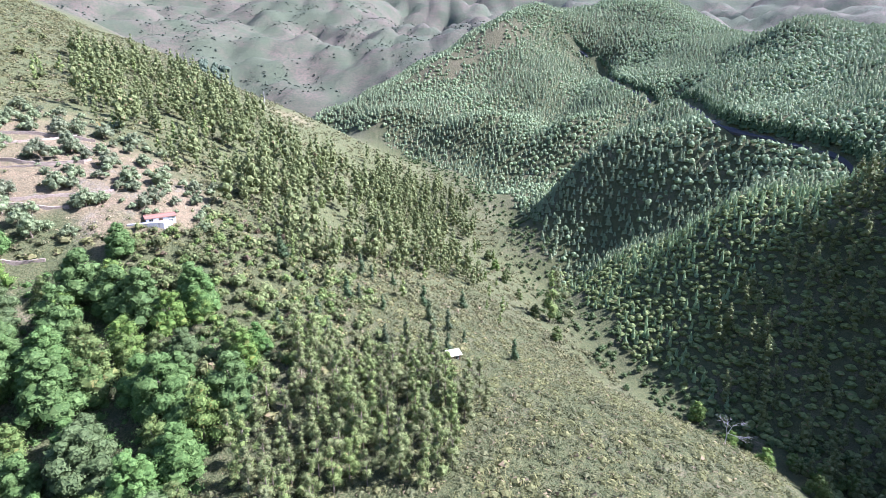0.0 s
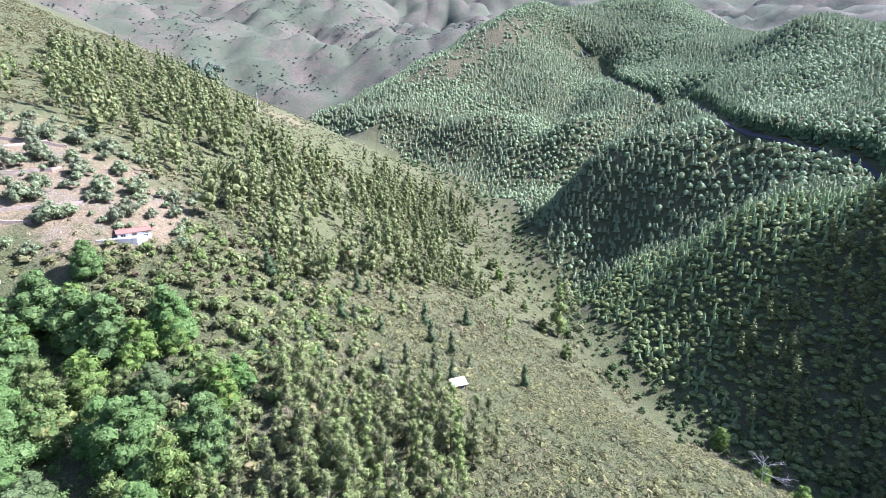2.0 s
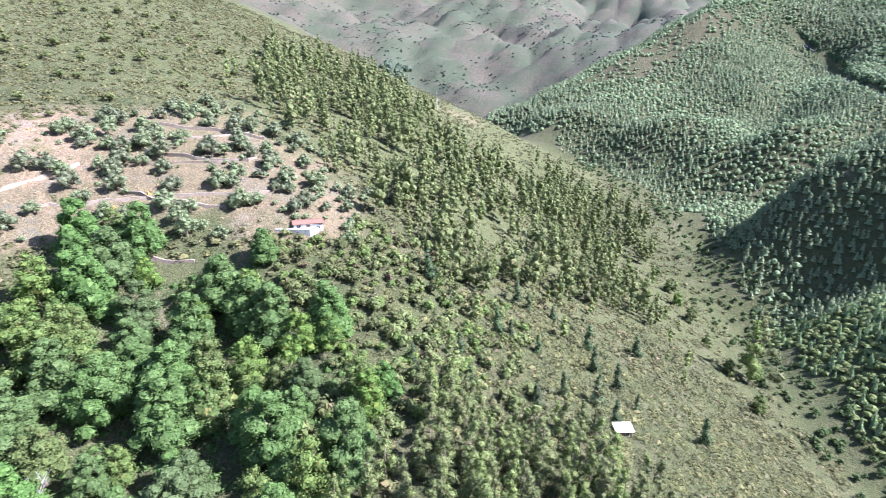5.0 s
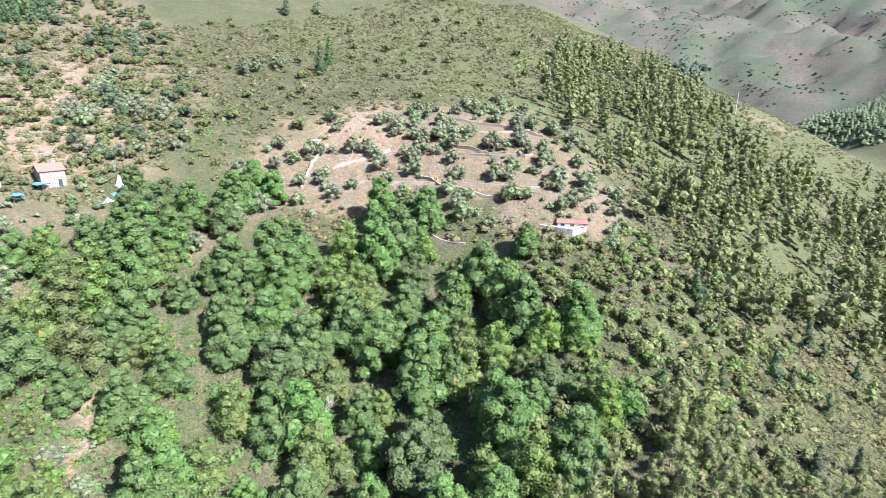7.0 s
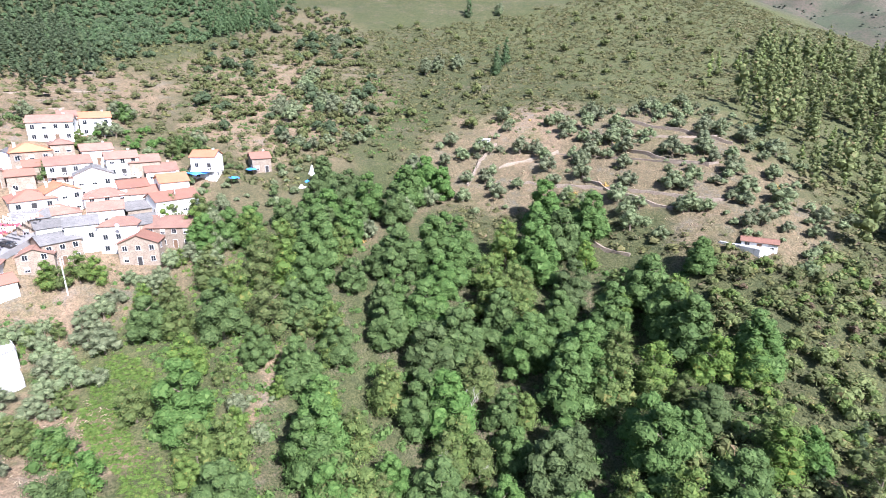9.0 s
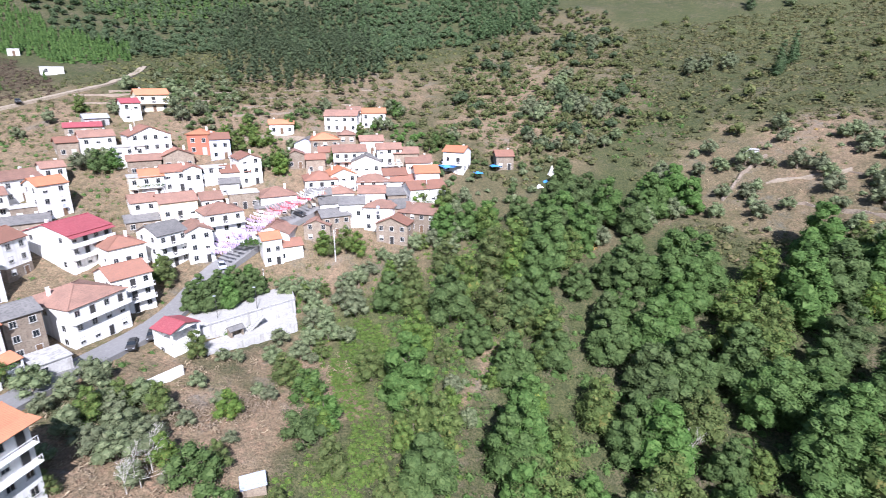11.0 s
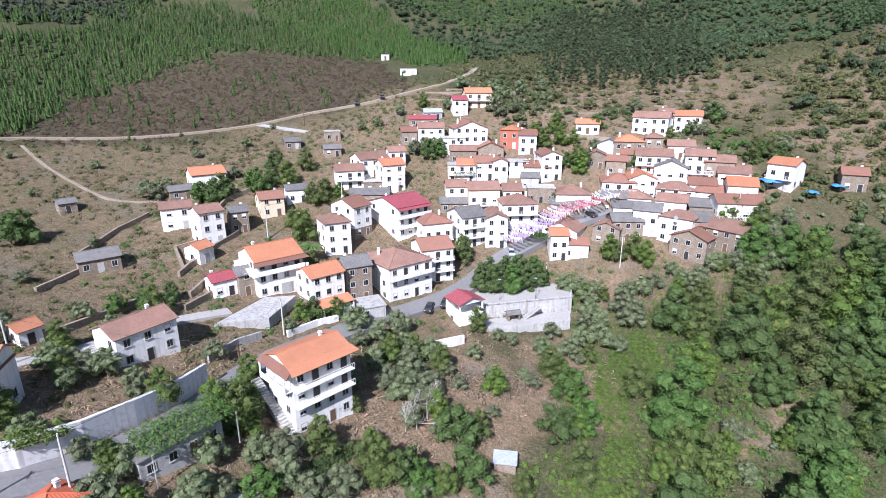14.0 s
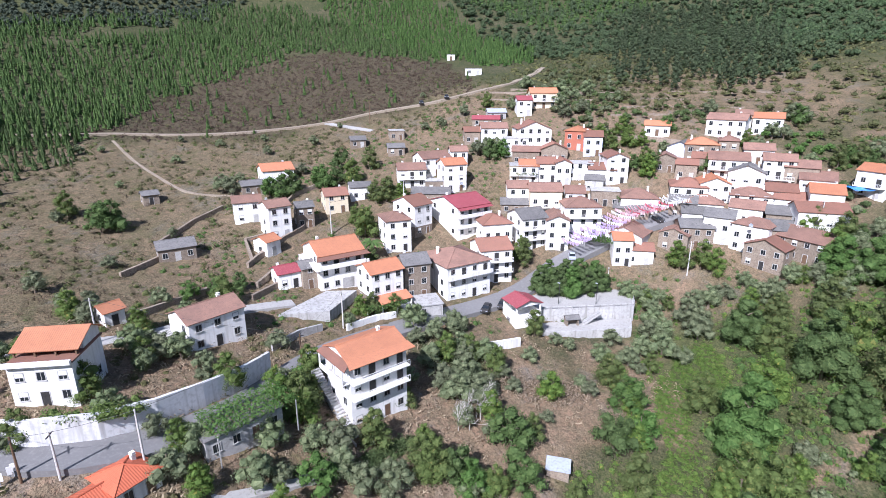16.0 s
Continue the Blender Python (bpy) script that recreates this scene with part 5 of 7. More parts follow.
def lobed_crown(rng, lobes, count, size, slim=0.6, flat=0.85, fill=0.15, stray=0.3, up=0.35):
    """Sprays on the outsides of overlapping lobes (x, y, z, r), some inside."""
    lobes = np.array(lobes, float)
    w = lobes[:, 3] ** 2
    k = rng.choice(len(lobes), int(count * 1.9), p=w / w.sum())
    d = rng.normal(size=(len(k), 3))
    d /= np.linalg.norm(d, axis=1)[:, None]
    rad = lobes[k, 3] * (1.12 - 0.42 * rng.random(len(k)) ** 0.9) * (1 + 0.10 * np.sin(d[:, 0] * 7 + k) * np.sin(d[:, 1] * 6 + d[:, 2] * 8))
    p = lobes[k, :3] + d * rad[:, None] * (1, 1, flat)
    depth = np.min(np.linalg.norm((p[:, None] - lobes[None, :, :3]) / (1, 1, flat), axis=2) / lobes[None, :, 3], axis=1)
    keep = (depth > 0.66) | (rng.random(len(k)) < fill)
    keep &= ~((d[:, 2] < -0.75) & (rng.random(len(k)) < 0.7))
    p, d = p[keep][:count], d[keep][:count]
    nrm = d + stray * rng.normal(size=d.shape) + (0, 0, up)
    return spray_mesh(p, nrm, size * (0.6 + 0.8 * rng.random(len(p))), slim, rng)


def trunk_solid(rng, height, r, limbs, reach):
    s = Solid()
    limbs = min(limbs, 4)
    a = np.zeros(3) - (0, 0, 0.6)
    for i in range(2):
        b = a + (rng.normal(0, 0.12), rng.normal(0, 0.12), height / 2)
        s.tube(a, b, r * (1 - 0.3 * i), r * (0.7 - 0.3 * i), 5)
        a = b
    for i in range(limbs):
        t = math.tau * i / limbs + rng.random()
        z = height * (0.45 + 0.5 * rng.random())
        m = np.array([math.cos(t), math.sin(t), 0.8]) * reach * 0.8 + (0, 0, z)
        s.tube((0, 0, z), m, r * 0.45, r * 0.12, 4)
    return s


def tree_kind(name, label, category, seed, lobes, trunk, count, size, foliage, slim=0.6, bark="bark", fill=0.15, flat=0.85, level=0):
    rng = np.random.default_rng(seed)
    e = thing(name, Matrix.Translation((0, 0, -300)), label, category)
    trunk_solid(rng, *trunk).make("trunk", bark, e)
    v = np.concatenate([lobed_crown(rng, lobes, count, size, slim, flat, fill, 0.3), clumps(rng, lobes, 0.78 if level else 0.68, level, flat, 0.16)])
    c = new("crown", blade_mesh("crown", v, foliage))
    c.parent = e
    return e


def round_lobes(seed, n, spread, low, high, r0, r1):
    """Lobes over a dome: broad and low at the skirt, smaller towards the top."""
    rng = np.random.default_rng(seed)
    out = [(0, 0, low + (high - low) * 0.42, min(spread, (high - low) * 0.5) * 0.8)]
    for i in range(n):
        u = (i + 0.5) / n
        t = 2.4 * i + 0.7 * rng.random()
        q = spread * math.sqrt(max(1 - u ** 2.2, 0.02)) * (0.6 + 0.5 * rng.random())
        r = (r1 + (r0 - r1) * u) * (0.65 + 0.7 * rng.random())
        out.append((q * math.cos(t), q * math.sin(t), low + r * 0.5 + (high - low - r * 1.1) * u + rng.normal(0, 0.12 * r), r))
    return out


def column_lobes(seed, n, spread, low, high, r):
    rng = np.random.default_rng(seed)
    return [(spread * rng.normal(0, 0.5) * (1 - 0.6 * i / n), spread * rng.normal(0, 0.5) * (1 - 0.6 * i / n), low + (high - low) * (i + 0.5) / n,
             r * (0.75 + 0.5 * rng.random()) * (1 - 0.55 * i / n)) for i in range(n)]


KINDS = {
    "chestnut": [tree_kind("chestnut_tree", "broad dark green chestnut tree in the hollow", "tree", 10 + i, round_lobes(i, 18 + 2 * i, 3.0 + 0.3 * (i % 3), 0.2, 12.2 - 1.6 * (i % 2), 1.15, 2.1), (7.5, 0.32, 4, 2.4), 6500, 0.155,
                           "chestnut", level=1) for i in range(5)],
    "bushy": [tree_kind("fig_tree", "dense dark green bushy tree between the houses", "tree", 60 + i, round_lobes(27 + i, 14, 2.0, 0.4, 5.4, 0.7, 1.2), (3, 0.2, 4, 1.4), 1800, 0.12,
                       "chestnut") for i in range(3)],
    "lime": [tree_kind("walnut_tree", "light green broadleaf tree on the valley floor", "tree", 20 + i, round_lobes(7 + i, 14 + 2 * i, 2.1, 0.3, 8.0, 0.85, 1.45), (4.5, 0.24, 4, 1.6), 2800, 0.13,
                       "lime") for i in range(4)],
    "olive": [tree_kind("olive_tree", "grey-green olive tree on dry soil", "tree", 30 + i, round_lobes(17 + i, 12, 1.5, 0.6, 3.8, 0.6, 1.0), (1.8, 0.2, 4, 1.2), 1500, 0.095,
                        "olive", 0.4) for i in range(4)],
    "euca": [tree_kind("eucalyptus_tree", "slender eucalyptus with thin grey-green foliage", "tree", 40 + i, column_lobes(i + 3, 13, 1.9, 1.6, 13.0, 1.4), (11.5, 0.17, 4, 1.6), 1700, 0.17,
                       "euca", 0.36, fill=0.3) for i in range(4)],
    "pine": [tree_kind("pine_tree", "young dark green pine on the slope", "tree", 50 + i, column_lobes(i + 13, 9, 0.5, 0.5, 6.8, 1.2), (5.6, 0.13, 4, 1.0), 800, 0.18,
                       "pine", 0.34, fill=0.3) for i in range(2)],
}


def scatter(poly, gap, seed, jitter=0.45):
    """Points on a loose grid inside the polygon."""
    rng = np.random.default_rng(seed)
    p = np.array(poly, float)
    xs, ys = np.arange(p[:, 0].min(), p[:, 0].max(), gap), np.arange(p[:, 1].min(), p[:, 1].max(), gap)
    x, y = (a.ravel() for a in np.meshgrid(xs, ys))
    x, y = x + rng.uniform(-jitter, jitter, x.shape) * gap, y + rng.uniform(-jitter, jitter, x.shape) * gap
    a = 2.0 + 0.5 * gap
    k = inside(poly, x + a * np.sin(y * 0.19 + x * 0.07), y + a * np.sin(x * 0.23 - y * 0.05))
    return x[k], y[k], rng


def plant(kind, x, y, size, turn, sink=0.1, group="", z=None):
    e = KINDS[kind][int(abs(x * 7 + y * 13)) % len(KINDS[kind])]
    m = pose(x, y, (ground_at(x, y) if z is None else z) - sink, 0, 0, turn) @ Matrix.Scale(size, 4)
    c = copy_thing(e, m)
    c.matrix_basis = m
    if group:
        tagged(c, group=group)
    return c


def plant_zone(kind, poly, gap, seed, lo, hi, group, limit=300, avoid=(), jitter=0.45):
    x, y, rng = scatter(poly, gap, seed, jitter)
    n = 0
    for i in rng.permutation(len(x)):
        if n >= limit:
            break
        if any(inside(a, x[i:i + 1], y[i:i + 1])[0] for a in avoid) or near_house(x[i], y[i]):
            continue
        plant(kind, x[i], y[i], rng.uniform(lo, hi), rng.uniform(0, 360), group=group)
        n += 1


def stand(name, label, category, x, y, template, material, seed, lo, hi, sink=0.1, squat=1.0, lean=0.05):
    """Many small plants as one mass: the template's sprays set down at each point, turned and scaled."""
    rng = np.random.default_rng(seed)
    for line, width in ROADS:
        free = off_line(x, y, line) > width / 2 + 0.4
        x, y = x[free], y[free]
    n, k = len(x), len(template[0])
    z = land(x, y) - sink
    s = rng.uniform(lo, hi, n)
    tall = rng.uniform(0.8, 1.25, n) * squat
    tip = rng.normal(0, lean, (2, n, 1))
    a = rng.uniform(0, math.tau, n)
    pick = rng.integers(0, len(template), n)
    t = np.stack(template)[pick]
    ca, sa = np.cos(a)[:, None], np.sin(a)[:, None]
    v = np.empty((n, k, 3), np.float32)
    v[:, :, 0] = x[:, None] + s[:, None] * (t[:, :, 0] * ca - t[:, :, 1] * sa + tip[0] * t[:, :, 2])
    v[:, :, 1] = y[:, None] + s[:, None] * (t[:, :, 0] * sa + t[:, :, 1] * ca + tip[1] * t[:, :, 2])
    v[:, :, 2] = z[:, None] + (s * tall)[:, None] * t[:, :, 2]
    return tagged(new(name, blade_mesh(name, v.reshape(-1, 3), material)), label, category, kind="stuff")


def small_template(seed, lobes, count, size, slim, flat=0.9, stray=0.32, up=0.5):
    out = []
    for i in range(4):
        v = lobed_crown(np.random.default_rng(seed + i), lobes, count, size, slim, flat, 0.05, stray, up)
        out.append(v[:count * 3])
    k = min(len(v) for v in out) // 3 * 3
    return [v[:k] for v in out]


def body(seed, rings, sides=6, ragged=0.18):
    """The dense inner foliage of a plant: skirts from ring to ring, (z, r) upwards, each side a leaf mass of its own."""
    rng = np.random.default_rng(seed)
    tri = []
    for (z0, r0), (z1, r1) in zip(rings[:-1], rings[1:]):
        a = math.tau * (np.arange(sides) + 0.5 * rng.random()) / sides
        low = [np.array([r0 * math.cos(t) * rng.uniform(1 - ragged, 1 + ragged), r0 * math.sin(t) * rng.uniform(1 - ragged, 1 + ragged), z0 + rng.normal(0, ragged * 0.5)]) for t in a]
        top = [np.array([r1 * math.cos(t), r1 * math.sin(t), z1]) for t in a]
        for i in range(sides):
            j = (i + 1) % sides
            tri += [low[i], low[j], top[j]]
            if r1 > 0.05:
                tri += [low[i], top[j], top[i]]
    return np.array(tri)


def with_body(template, rings, sides=6):
    return [np.concatenate([t, body(7 + i, rings, sides)]) for i, t in enumerate(template)]


def with_clumps(template, lobes, shrink, level=0):
    out = [np.concatenate([t, clumps(np.random.default_rng(17 + i), lobes, shrink, level, 0.95)]) for i, t in enumerate(template)]
    k = min(len(v) for v in out)
    return [v[:k] for v in out]


def tiers(seed, count, sides, high, radius):
    """A conifer as ragged skirts of boughs, one above the other."""
    rng = np.random.default_rng(seed)
    tri = []
    for k in range(count):
        u = k / count
        z0, z1 = high * (0.03 + 0.86 * u), high * min(0.42 + 0.66 * u, 1.0)
        r = radius * (1 - 0.82 * u)
        a0 = rng.random() * math.tau
        for i in range(sides):
            a, b = a0 + math.tau * i / sides, a0 + math.tau * (i + 1) / sides
            r1, r2 = r * rng.uniform(0.72, 1.2), r * rng.uniform(0.72, 1.2)
            tri += [(r1 * math.cos(a), r1 * math.sin(a), z0 + rng.normal(0, 0.2)), (r2 * math.cos(b), r2 * math.sin(b), z0 + rng.normal(0, 0.2)), (rng.normal(0, 0.06), rng.normal(0, 0.06), z1)]
    return np.array(tri)


def domes(seed, sides, high, radius):
    """A low round crown far off: ragged rings of leaf masses."""
    return body(seed, [(-0.2, radius * 0.85), (high * 0.38, radius), (high * 0.75, radius * 0.66), (high, 0.0)], sides, 0.26)


BUSH = with_body(small_template(70, [(0, 0, 0.4, 0.8), (0.55, 0.2, 0.35, 0.55), (-0.3, 0.45, 0.4, 0.55)], 30, 0.2, 0.45, stray=0.5), [(-0.1, 0.6), (0.35, 0.45), (0.62, 0.0)], 5)
FINE_BUSH = with_body(small_template(75, [(0, 0, 0.35, 0.8), (0.55, 0.2, 0.3, 0.55), (-0.3, 0.45, 0.35, 0.55), (0.2, -0.5, 0.3, 0.5)], 54, 0.15, 0.42, stray=0.5), [(-0.1, 0.55), (0.35, 0.42), (0.6, 0.0)], 5)
TUFT = small_template(80, [(0, 0, 0.2, 0.6)], 16, 0.22, 0.35)
CONE = [np.concatenate([t, tiers(120 + i, 5, 7, 6.2, 1.35)]) for i, t in enumerate(small_template(90, column_lobes(5, 7, 0.1, 0.3, 5.8, 1.25), 44, 0.26, 0.36, stray=0.4, up=0.5))]
YOUNG = [tiers(160 + i, 5, 6, 6.0, 1.3) for i in range(6)]
FARCONE = [tiers(130 + i, 3, 5, 5.0, 1.75) for i in range(5)]
SLIM_LOBES = [(0.2, 0.1, 3.0, 1.1), (-0.8, 0.5, 4.4, 1.3), (0.8, -0.5, 5.3, 1.4), (-0.3, 0.7, 6.5, 1.4), (0.4, 0.3, 7.8, 1.25), (-0.3, -0.3, 8.9, 1.05), (0.1, 0.0, 10.1, 0.8), (0.1, 0.1, 11.2, 0.5)]
SLIM = with_clumps(small_template(100, SLIM_LOBES, 150, 0.3, 0.34, flat=1.25, stray=0.45, up=0.2), SLIM_LOBES, 0.72)
ROUND_LOBES = [(0, 0, 2.0, 1.5), (1.0, 0.5, 1.5, 1.15), (-0.8, 0.8, 1.4, 1.1), (-0.5, -0.9, 1.5, 1.2), (0.6, -0.7, 2.4, 0.9)]
ROUND = with_clumps(small_template(110, ROUND_LOBES, 88, 0.24, 0.5, stray=0.45), ROUND_LOBES[:4], 0.66)
MIDROUND = with_clumps(small_template(112, ROUND_LOBES, 40, 0.36, 0.5, stray=0.45), ROUND_LOBES[:4], 0.72)
FARROUND = [domes(140 + i, 6, 3.0, 1.9) for i in range(5)]


def clumpy(x, y, rng, wave, keep, gain=1.6):
    """Thin a planting into clumps and gaps."""
    f = np.sin(x / wave + 1.7 * np.sin(y / wave * 0.7)) * np.sin(y / wave * 1.1 + 1.3 * np.sin(x / wave * 0.6))
    return rng.random(len(x)) < keep + gain * 0.25 * f


# ---- woods, groves and scrub ----
x, y, rng = scatter(CHESTNUT_WOOD, 7.7, 1, 0.5)
for a, b in zip(x, y):
    if inside(BARE_STRIP, np.array([a]), np.array([b]))[0]:
        continue
    low = rng.random() < 0.28 + 0.35 * (b < 55)
    plant("lime" if low else "chestnut", a, b, rng.uniform(0.9, 1.7) if low else rng.uniform(0.7, 1.35), rng.uniform(0, 360), group="chestnut wood in the hollow")
plant_zone("chestnut", BIG_TREES, 9.0, 2, 0.75, 1.1, "chestnut wood in the hollow")
plant_zone("chestnut", [(-139, 38), (-131, 46), (-132, 60), (-150, 66), (-163, 60), (-160, 44), (-152, 36)], 8.0, 3, 0.6, 0.95, "chestnut wood in the hollow")
plant_zone("olive", TERRACES, 5.8, 4, 0.7, 1.7, "olive grove on the terraces", 130, jitter=1.0)
plant_zone("olive", OLIVES_ROADSIDE, 5.0, 5, 1.0, 1.45, "roadside olives")
plant_zone("olive", OLIVES_BELOW, 7.2, 6, 1.1, 1.5, "olives below the square", 26)
plant_zone("olive", OLIVES_EAST, 5.4, 7, 1.0, 1.6, "olives east of the houses", 45)
plant_zone("olive", LOWER_GARDENS, 10.5, 8, 0.7, 1.1, "garden olives")
plant_zone("lime", LOWER_GARDENS, 12.0, 9, 0.6, 0.9, "garden trees")
plant_zone("olive", DRY_SLOPE, 22.0, 10, 0.6, 1.1, "scattered trees on the dry slope")
plant_zone("euca", EUCALYPTUS_LOW, 4.3, 11, 0.65, 1.1, "lower eucalyptus stand", 110)
plant_zone("pine", [(-60, 125), (-40, 110), (20, 140), (0, 190), (-40, 170)], 13.0, 12, 0.7, 1.3, "scattered pines")

x, y, rng = scatter(EUCALYPTUS_SLOPE, 4.3, 21, 0.95)
x, y = x + 9 * np.sin(y / 17.0) + 5 * np.sin(y / 7.0), y + 6 * np.sin(x / 13.0)
k = clumpy(x, y, rng, 13.0, 0.68, 3.0) & ~inside(TERRACES, x, y) & ~inside(HILL_PLOT, x, y)
x, y = x[k], y[k]
k = clumpy(x, y, rng, 8.0, 0.45, 2.5)
stand("eucalyptus_wood", "dense stand of tall slender eucalyptus on the slope", "wood", x[k], y[k], SLIM, "euca", 21, 0.9, 1.55)
k = ~k & (rng.random(len(x)) < 0.85)
stand("eucalyptus_wood", "lower eucalyptus regrowth between the tall stems", "wood", x[k], y[k], SLIM, "euca", 24, 0.4, 0.95)
x, y, rng = scatter(SHADED_STAND, 5.6, 22, 0.6)
stand("shaded_wood", "tall trees in the shade of the ravine", "wood", x, y, SLIM, "euca", 22, 0.6, 1.2)
x, y, rng = scatter(MOUNTAIN_WOOD, 3.3, 23)
k = (off_line(x, y, MOUNTAIN_ROAD) > 5.0) & ((x > stream_x(y) + 12) | (y > 430)) & (~inside(SPUR_HEATH, x, y) | (rng.random(len(x)) < 0.3))
x, y = x[k], y[k]
d = np.hypot(x, y)
near = (d < 300) & ~inside(SHADED_STAND, x, y)
far = d >= 300
mixed = rng.random(len(x)) < 0.3 + 0.3 * np.sin(x / 31 + 2 * np.sin(y / 43))
stand("young_pine_wood", "dense young pines on the mountain side", "wood", x[near & ~mixed], y[near & ~mixed], CONE, "young_pine", 23, 0.45, 0.95)
stand("mountain_scrub", "green bushes between the young pines", "wood", x[near & mixed], y[near & mixed], ROUND, "euca", 27, 0.4, 0.8)
ux, uy, _ = scatter(MOUNTAIN_WOOD, 3.0, 74)
u = (np.hypot(ux, uy) < 310) & (off_line(ux, uy, MOUNTAIN_ROAD) > 4)
stand("mountain_undergrowth", "low green bushes covering the mountain side", "scrub", ux[u], uy[u], FARROUND, "euca", 74, 0.6, 1.0, squat=0.6)
# Added row of pines; its dark needles stand for the road's shade band.
q = np.linspace(0, len(MOUNTAIN_ROAD) - 1, 420)
rx = np.interp(q, range(len(MOUNTAIN_ROAD)), [p[0] for p in MOUNTAIN_ROAD]) + rng.uniform(3.5, 8.5, 420)
ry = np.interp(q, range(len(MOUNTAIN_ROAD)), [p[1] for p in MOUNTAIN_ROAD]) + rng.uniform(-2, 2, 420)
stand("roadside_pines", "tall pines added to shade the mountain road, dark needles painting its shade", "wood", rx, ry, FARCONE, "pine", 75, 0.9, 1.4)
stand("far_pine_wood", "dense pine forest on the far mountain side", "wood", x[far & ~mixed], y[far & ~mixed], FARCONE, "young_pine", 24, 0.6, 1.1)
stand("far_bush_wood", "low green wood on the far mountain side", "wood", x[far & mixed], y[far & mixed], FARROUND, "young_pine", 28, 0.6, 1.1, squat=0.9)
saddle = [(-172, -300), (-222, -222), (-236, -150), (-272, -232), (-262, -300), (-225, -345)]
for k, (zone, gap) in enumerate(((PINE_HILL, 3.1), (PINE_TOP, 3.2), (saddle, 3.2))):
    x, y, rng = scatter(zone, gap, 30 + k)
    stand("pine_plantation", "rows of young green pines above the village", "wood", x, y, YOUNG, "plantation", 30 + k, 0.55, 0.95)
high = [(-60, -320), (-250, -325), (-310, -275), (-360, -215), (-345, -150), (-440, -105), (-560, -150), (-470, -340), (-250, -500), (-20, -480)]
x, y, rng = scatter(high, 4.6, 70)
dusk = [(-40, -335), (-105, -322), (-152, -281), (-200, -300), (-240, -312), (-262, -330), (-240, -420), (-60, -420)]
k = inside(dusk, x, y)
stand("burnt_wood", "grey-green burnt wood on the hill top", "wood", x[k], y[k], MIDROUND, "far_shrub", 92, 0.8, 1.3)
x, y = x[~k], y[~k]
stand("high_pine_wood", "green pine wood covering the upper hill", "wood", x, y, FARCONE, "plantation", 70, 0.7, 1.2)
edge = [(-30, -225), (-22, -150), (-48, -146), (-64, -165), (-84, -188), (-84, -222)]
x, y, rng = scatter(edge, 3.6, 71)
stand("pine_plantation", "young green pines at the edge of the dry slope", "wood", x, y, CONE, "plantation", 71, 0.4, 0.85)
x, y, rng = scatter(TOP_WOOD, 5.4, 33)
k = clumpy(x, y, rng, 19.0, 0.8)
stand("hilltop_wood", "mixed dark wood on the upper slope", "wood", x[k], y[k], MIDROUND, "pine", 33, 0.8, 1.5)
for i, zone in enumerate((WOOD_A, WOOD_B)):
    x, y, rng = scatter(zone, 5.2, 34 + i)
    k = clumpy(x, y, rng, 13.0, 0.7)
    stand("tall_wood", "tall dark eucalyptus wood above the village", "wood", x[k], y[k], SLIM, "pine", 34 + i, 0.5, 0.95)
x, y, rng = scatter([(-365, 800), (-335, 850), (-230, 680), (-215, 560), (-262, 610)], 7.0, 36)
stand("far_clump", "dark clump of trees on the far slope", "wood", x, y, FARROUND, "far_shrub", 36, 1.4, 2.6)

scrub = [(-330, 60), (-330, 420), (-120, 440), (20, 440), (45, 350), (60, 220), (95, 130), (80, 90), (20, 40), (-60, 20), (-110, 100), (-180, 90)]
x, y, rng = scatter(scrub, 2.3, 40, 0.6)
k = ~inside(TERRACES, x, y) & ~inside(CHESTNUT_WOOD, x, y) & clumpy(x, y, rng, 5.0, 0.9, 1.6) & (rng.random(len(x)) < np.where(np.hypot(x, y - 28) < 190, 0.95, np.where(x < -150, 0.62, 0.36)))
half = rng.random(len(x)) < 0.55
close = np.hypot(x, y - 28) < 145
for part_of, form, seed in ((k & close, FINE_BUSH, 40), (k & ~close, BUSH, 39)):
    stand("scrub", "low green and straw-coloured scrub on the slope", "scrub", x[part_of & half], y[part_of & half], form, "shrub", seed, 0.7, 2.9, squat=0.6)
    stand("dark_scrub", "dark green broom and heath bushes on the slope", "scrub", x[part_of & ~half], y[part_of & ~half], form, "dark_shrub", seed + 50, 0.6, 2.6, squat=0.62)
x, y, rng = scatter([(-38, 60), (-30, 125), (-30, 165), (20, 235), (50, 200), (95, 130), (80, 92), (20, 45)], 1.5, 73)
stand("rough_grass", "dry yellow-green grass and heath between the bushes", "grass", x, y, TUFT, "dark_shrub", 73, 0.6, 1.5)
x, y, rng = scatter(HEATH, 2.1, 41)
stand("heather", "dry brown heather on the slope", "scrub", x, y, BUSH, "heather", 41, 0.5, 1.5, squat=0.7)
x, y, rng = scatter(HEATH, 3.4, 60)
k = clumpy(x, y, rng, 8.0, 0.4, 2.0)
stand("heath_bushes", "green bushes among the dry heather", "scrub", x[k], y[k], BUSH, "dark_shrub", 60, 0.5, 1.3)
x, y, rng = scatter(HEATH, 7.0, 61)
k = clumpy(x, y, rng, 15.0, 0.3, 2.6)
stand("heath_pines", "small young pines scattered over the heath", "wood", x[k], y[k], CONE, "plantation", 61, 0.35, 0.8)
x, y, rng = scatter(RIGHT_HILL, 4.2, 62, 0.8)
k = clumpy(x, y, rng, 9.0, 0.55, 2.4)
stand("hill_trees", "dull green olives and bushes on the dry hill", "trees", x[k], y[k], ROUND, "dark_shrub", 62, 0.45, 1.2)
x, y, rng = scatter(RIGHT_HILL, 9.0, 63, 0.8)
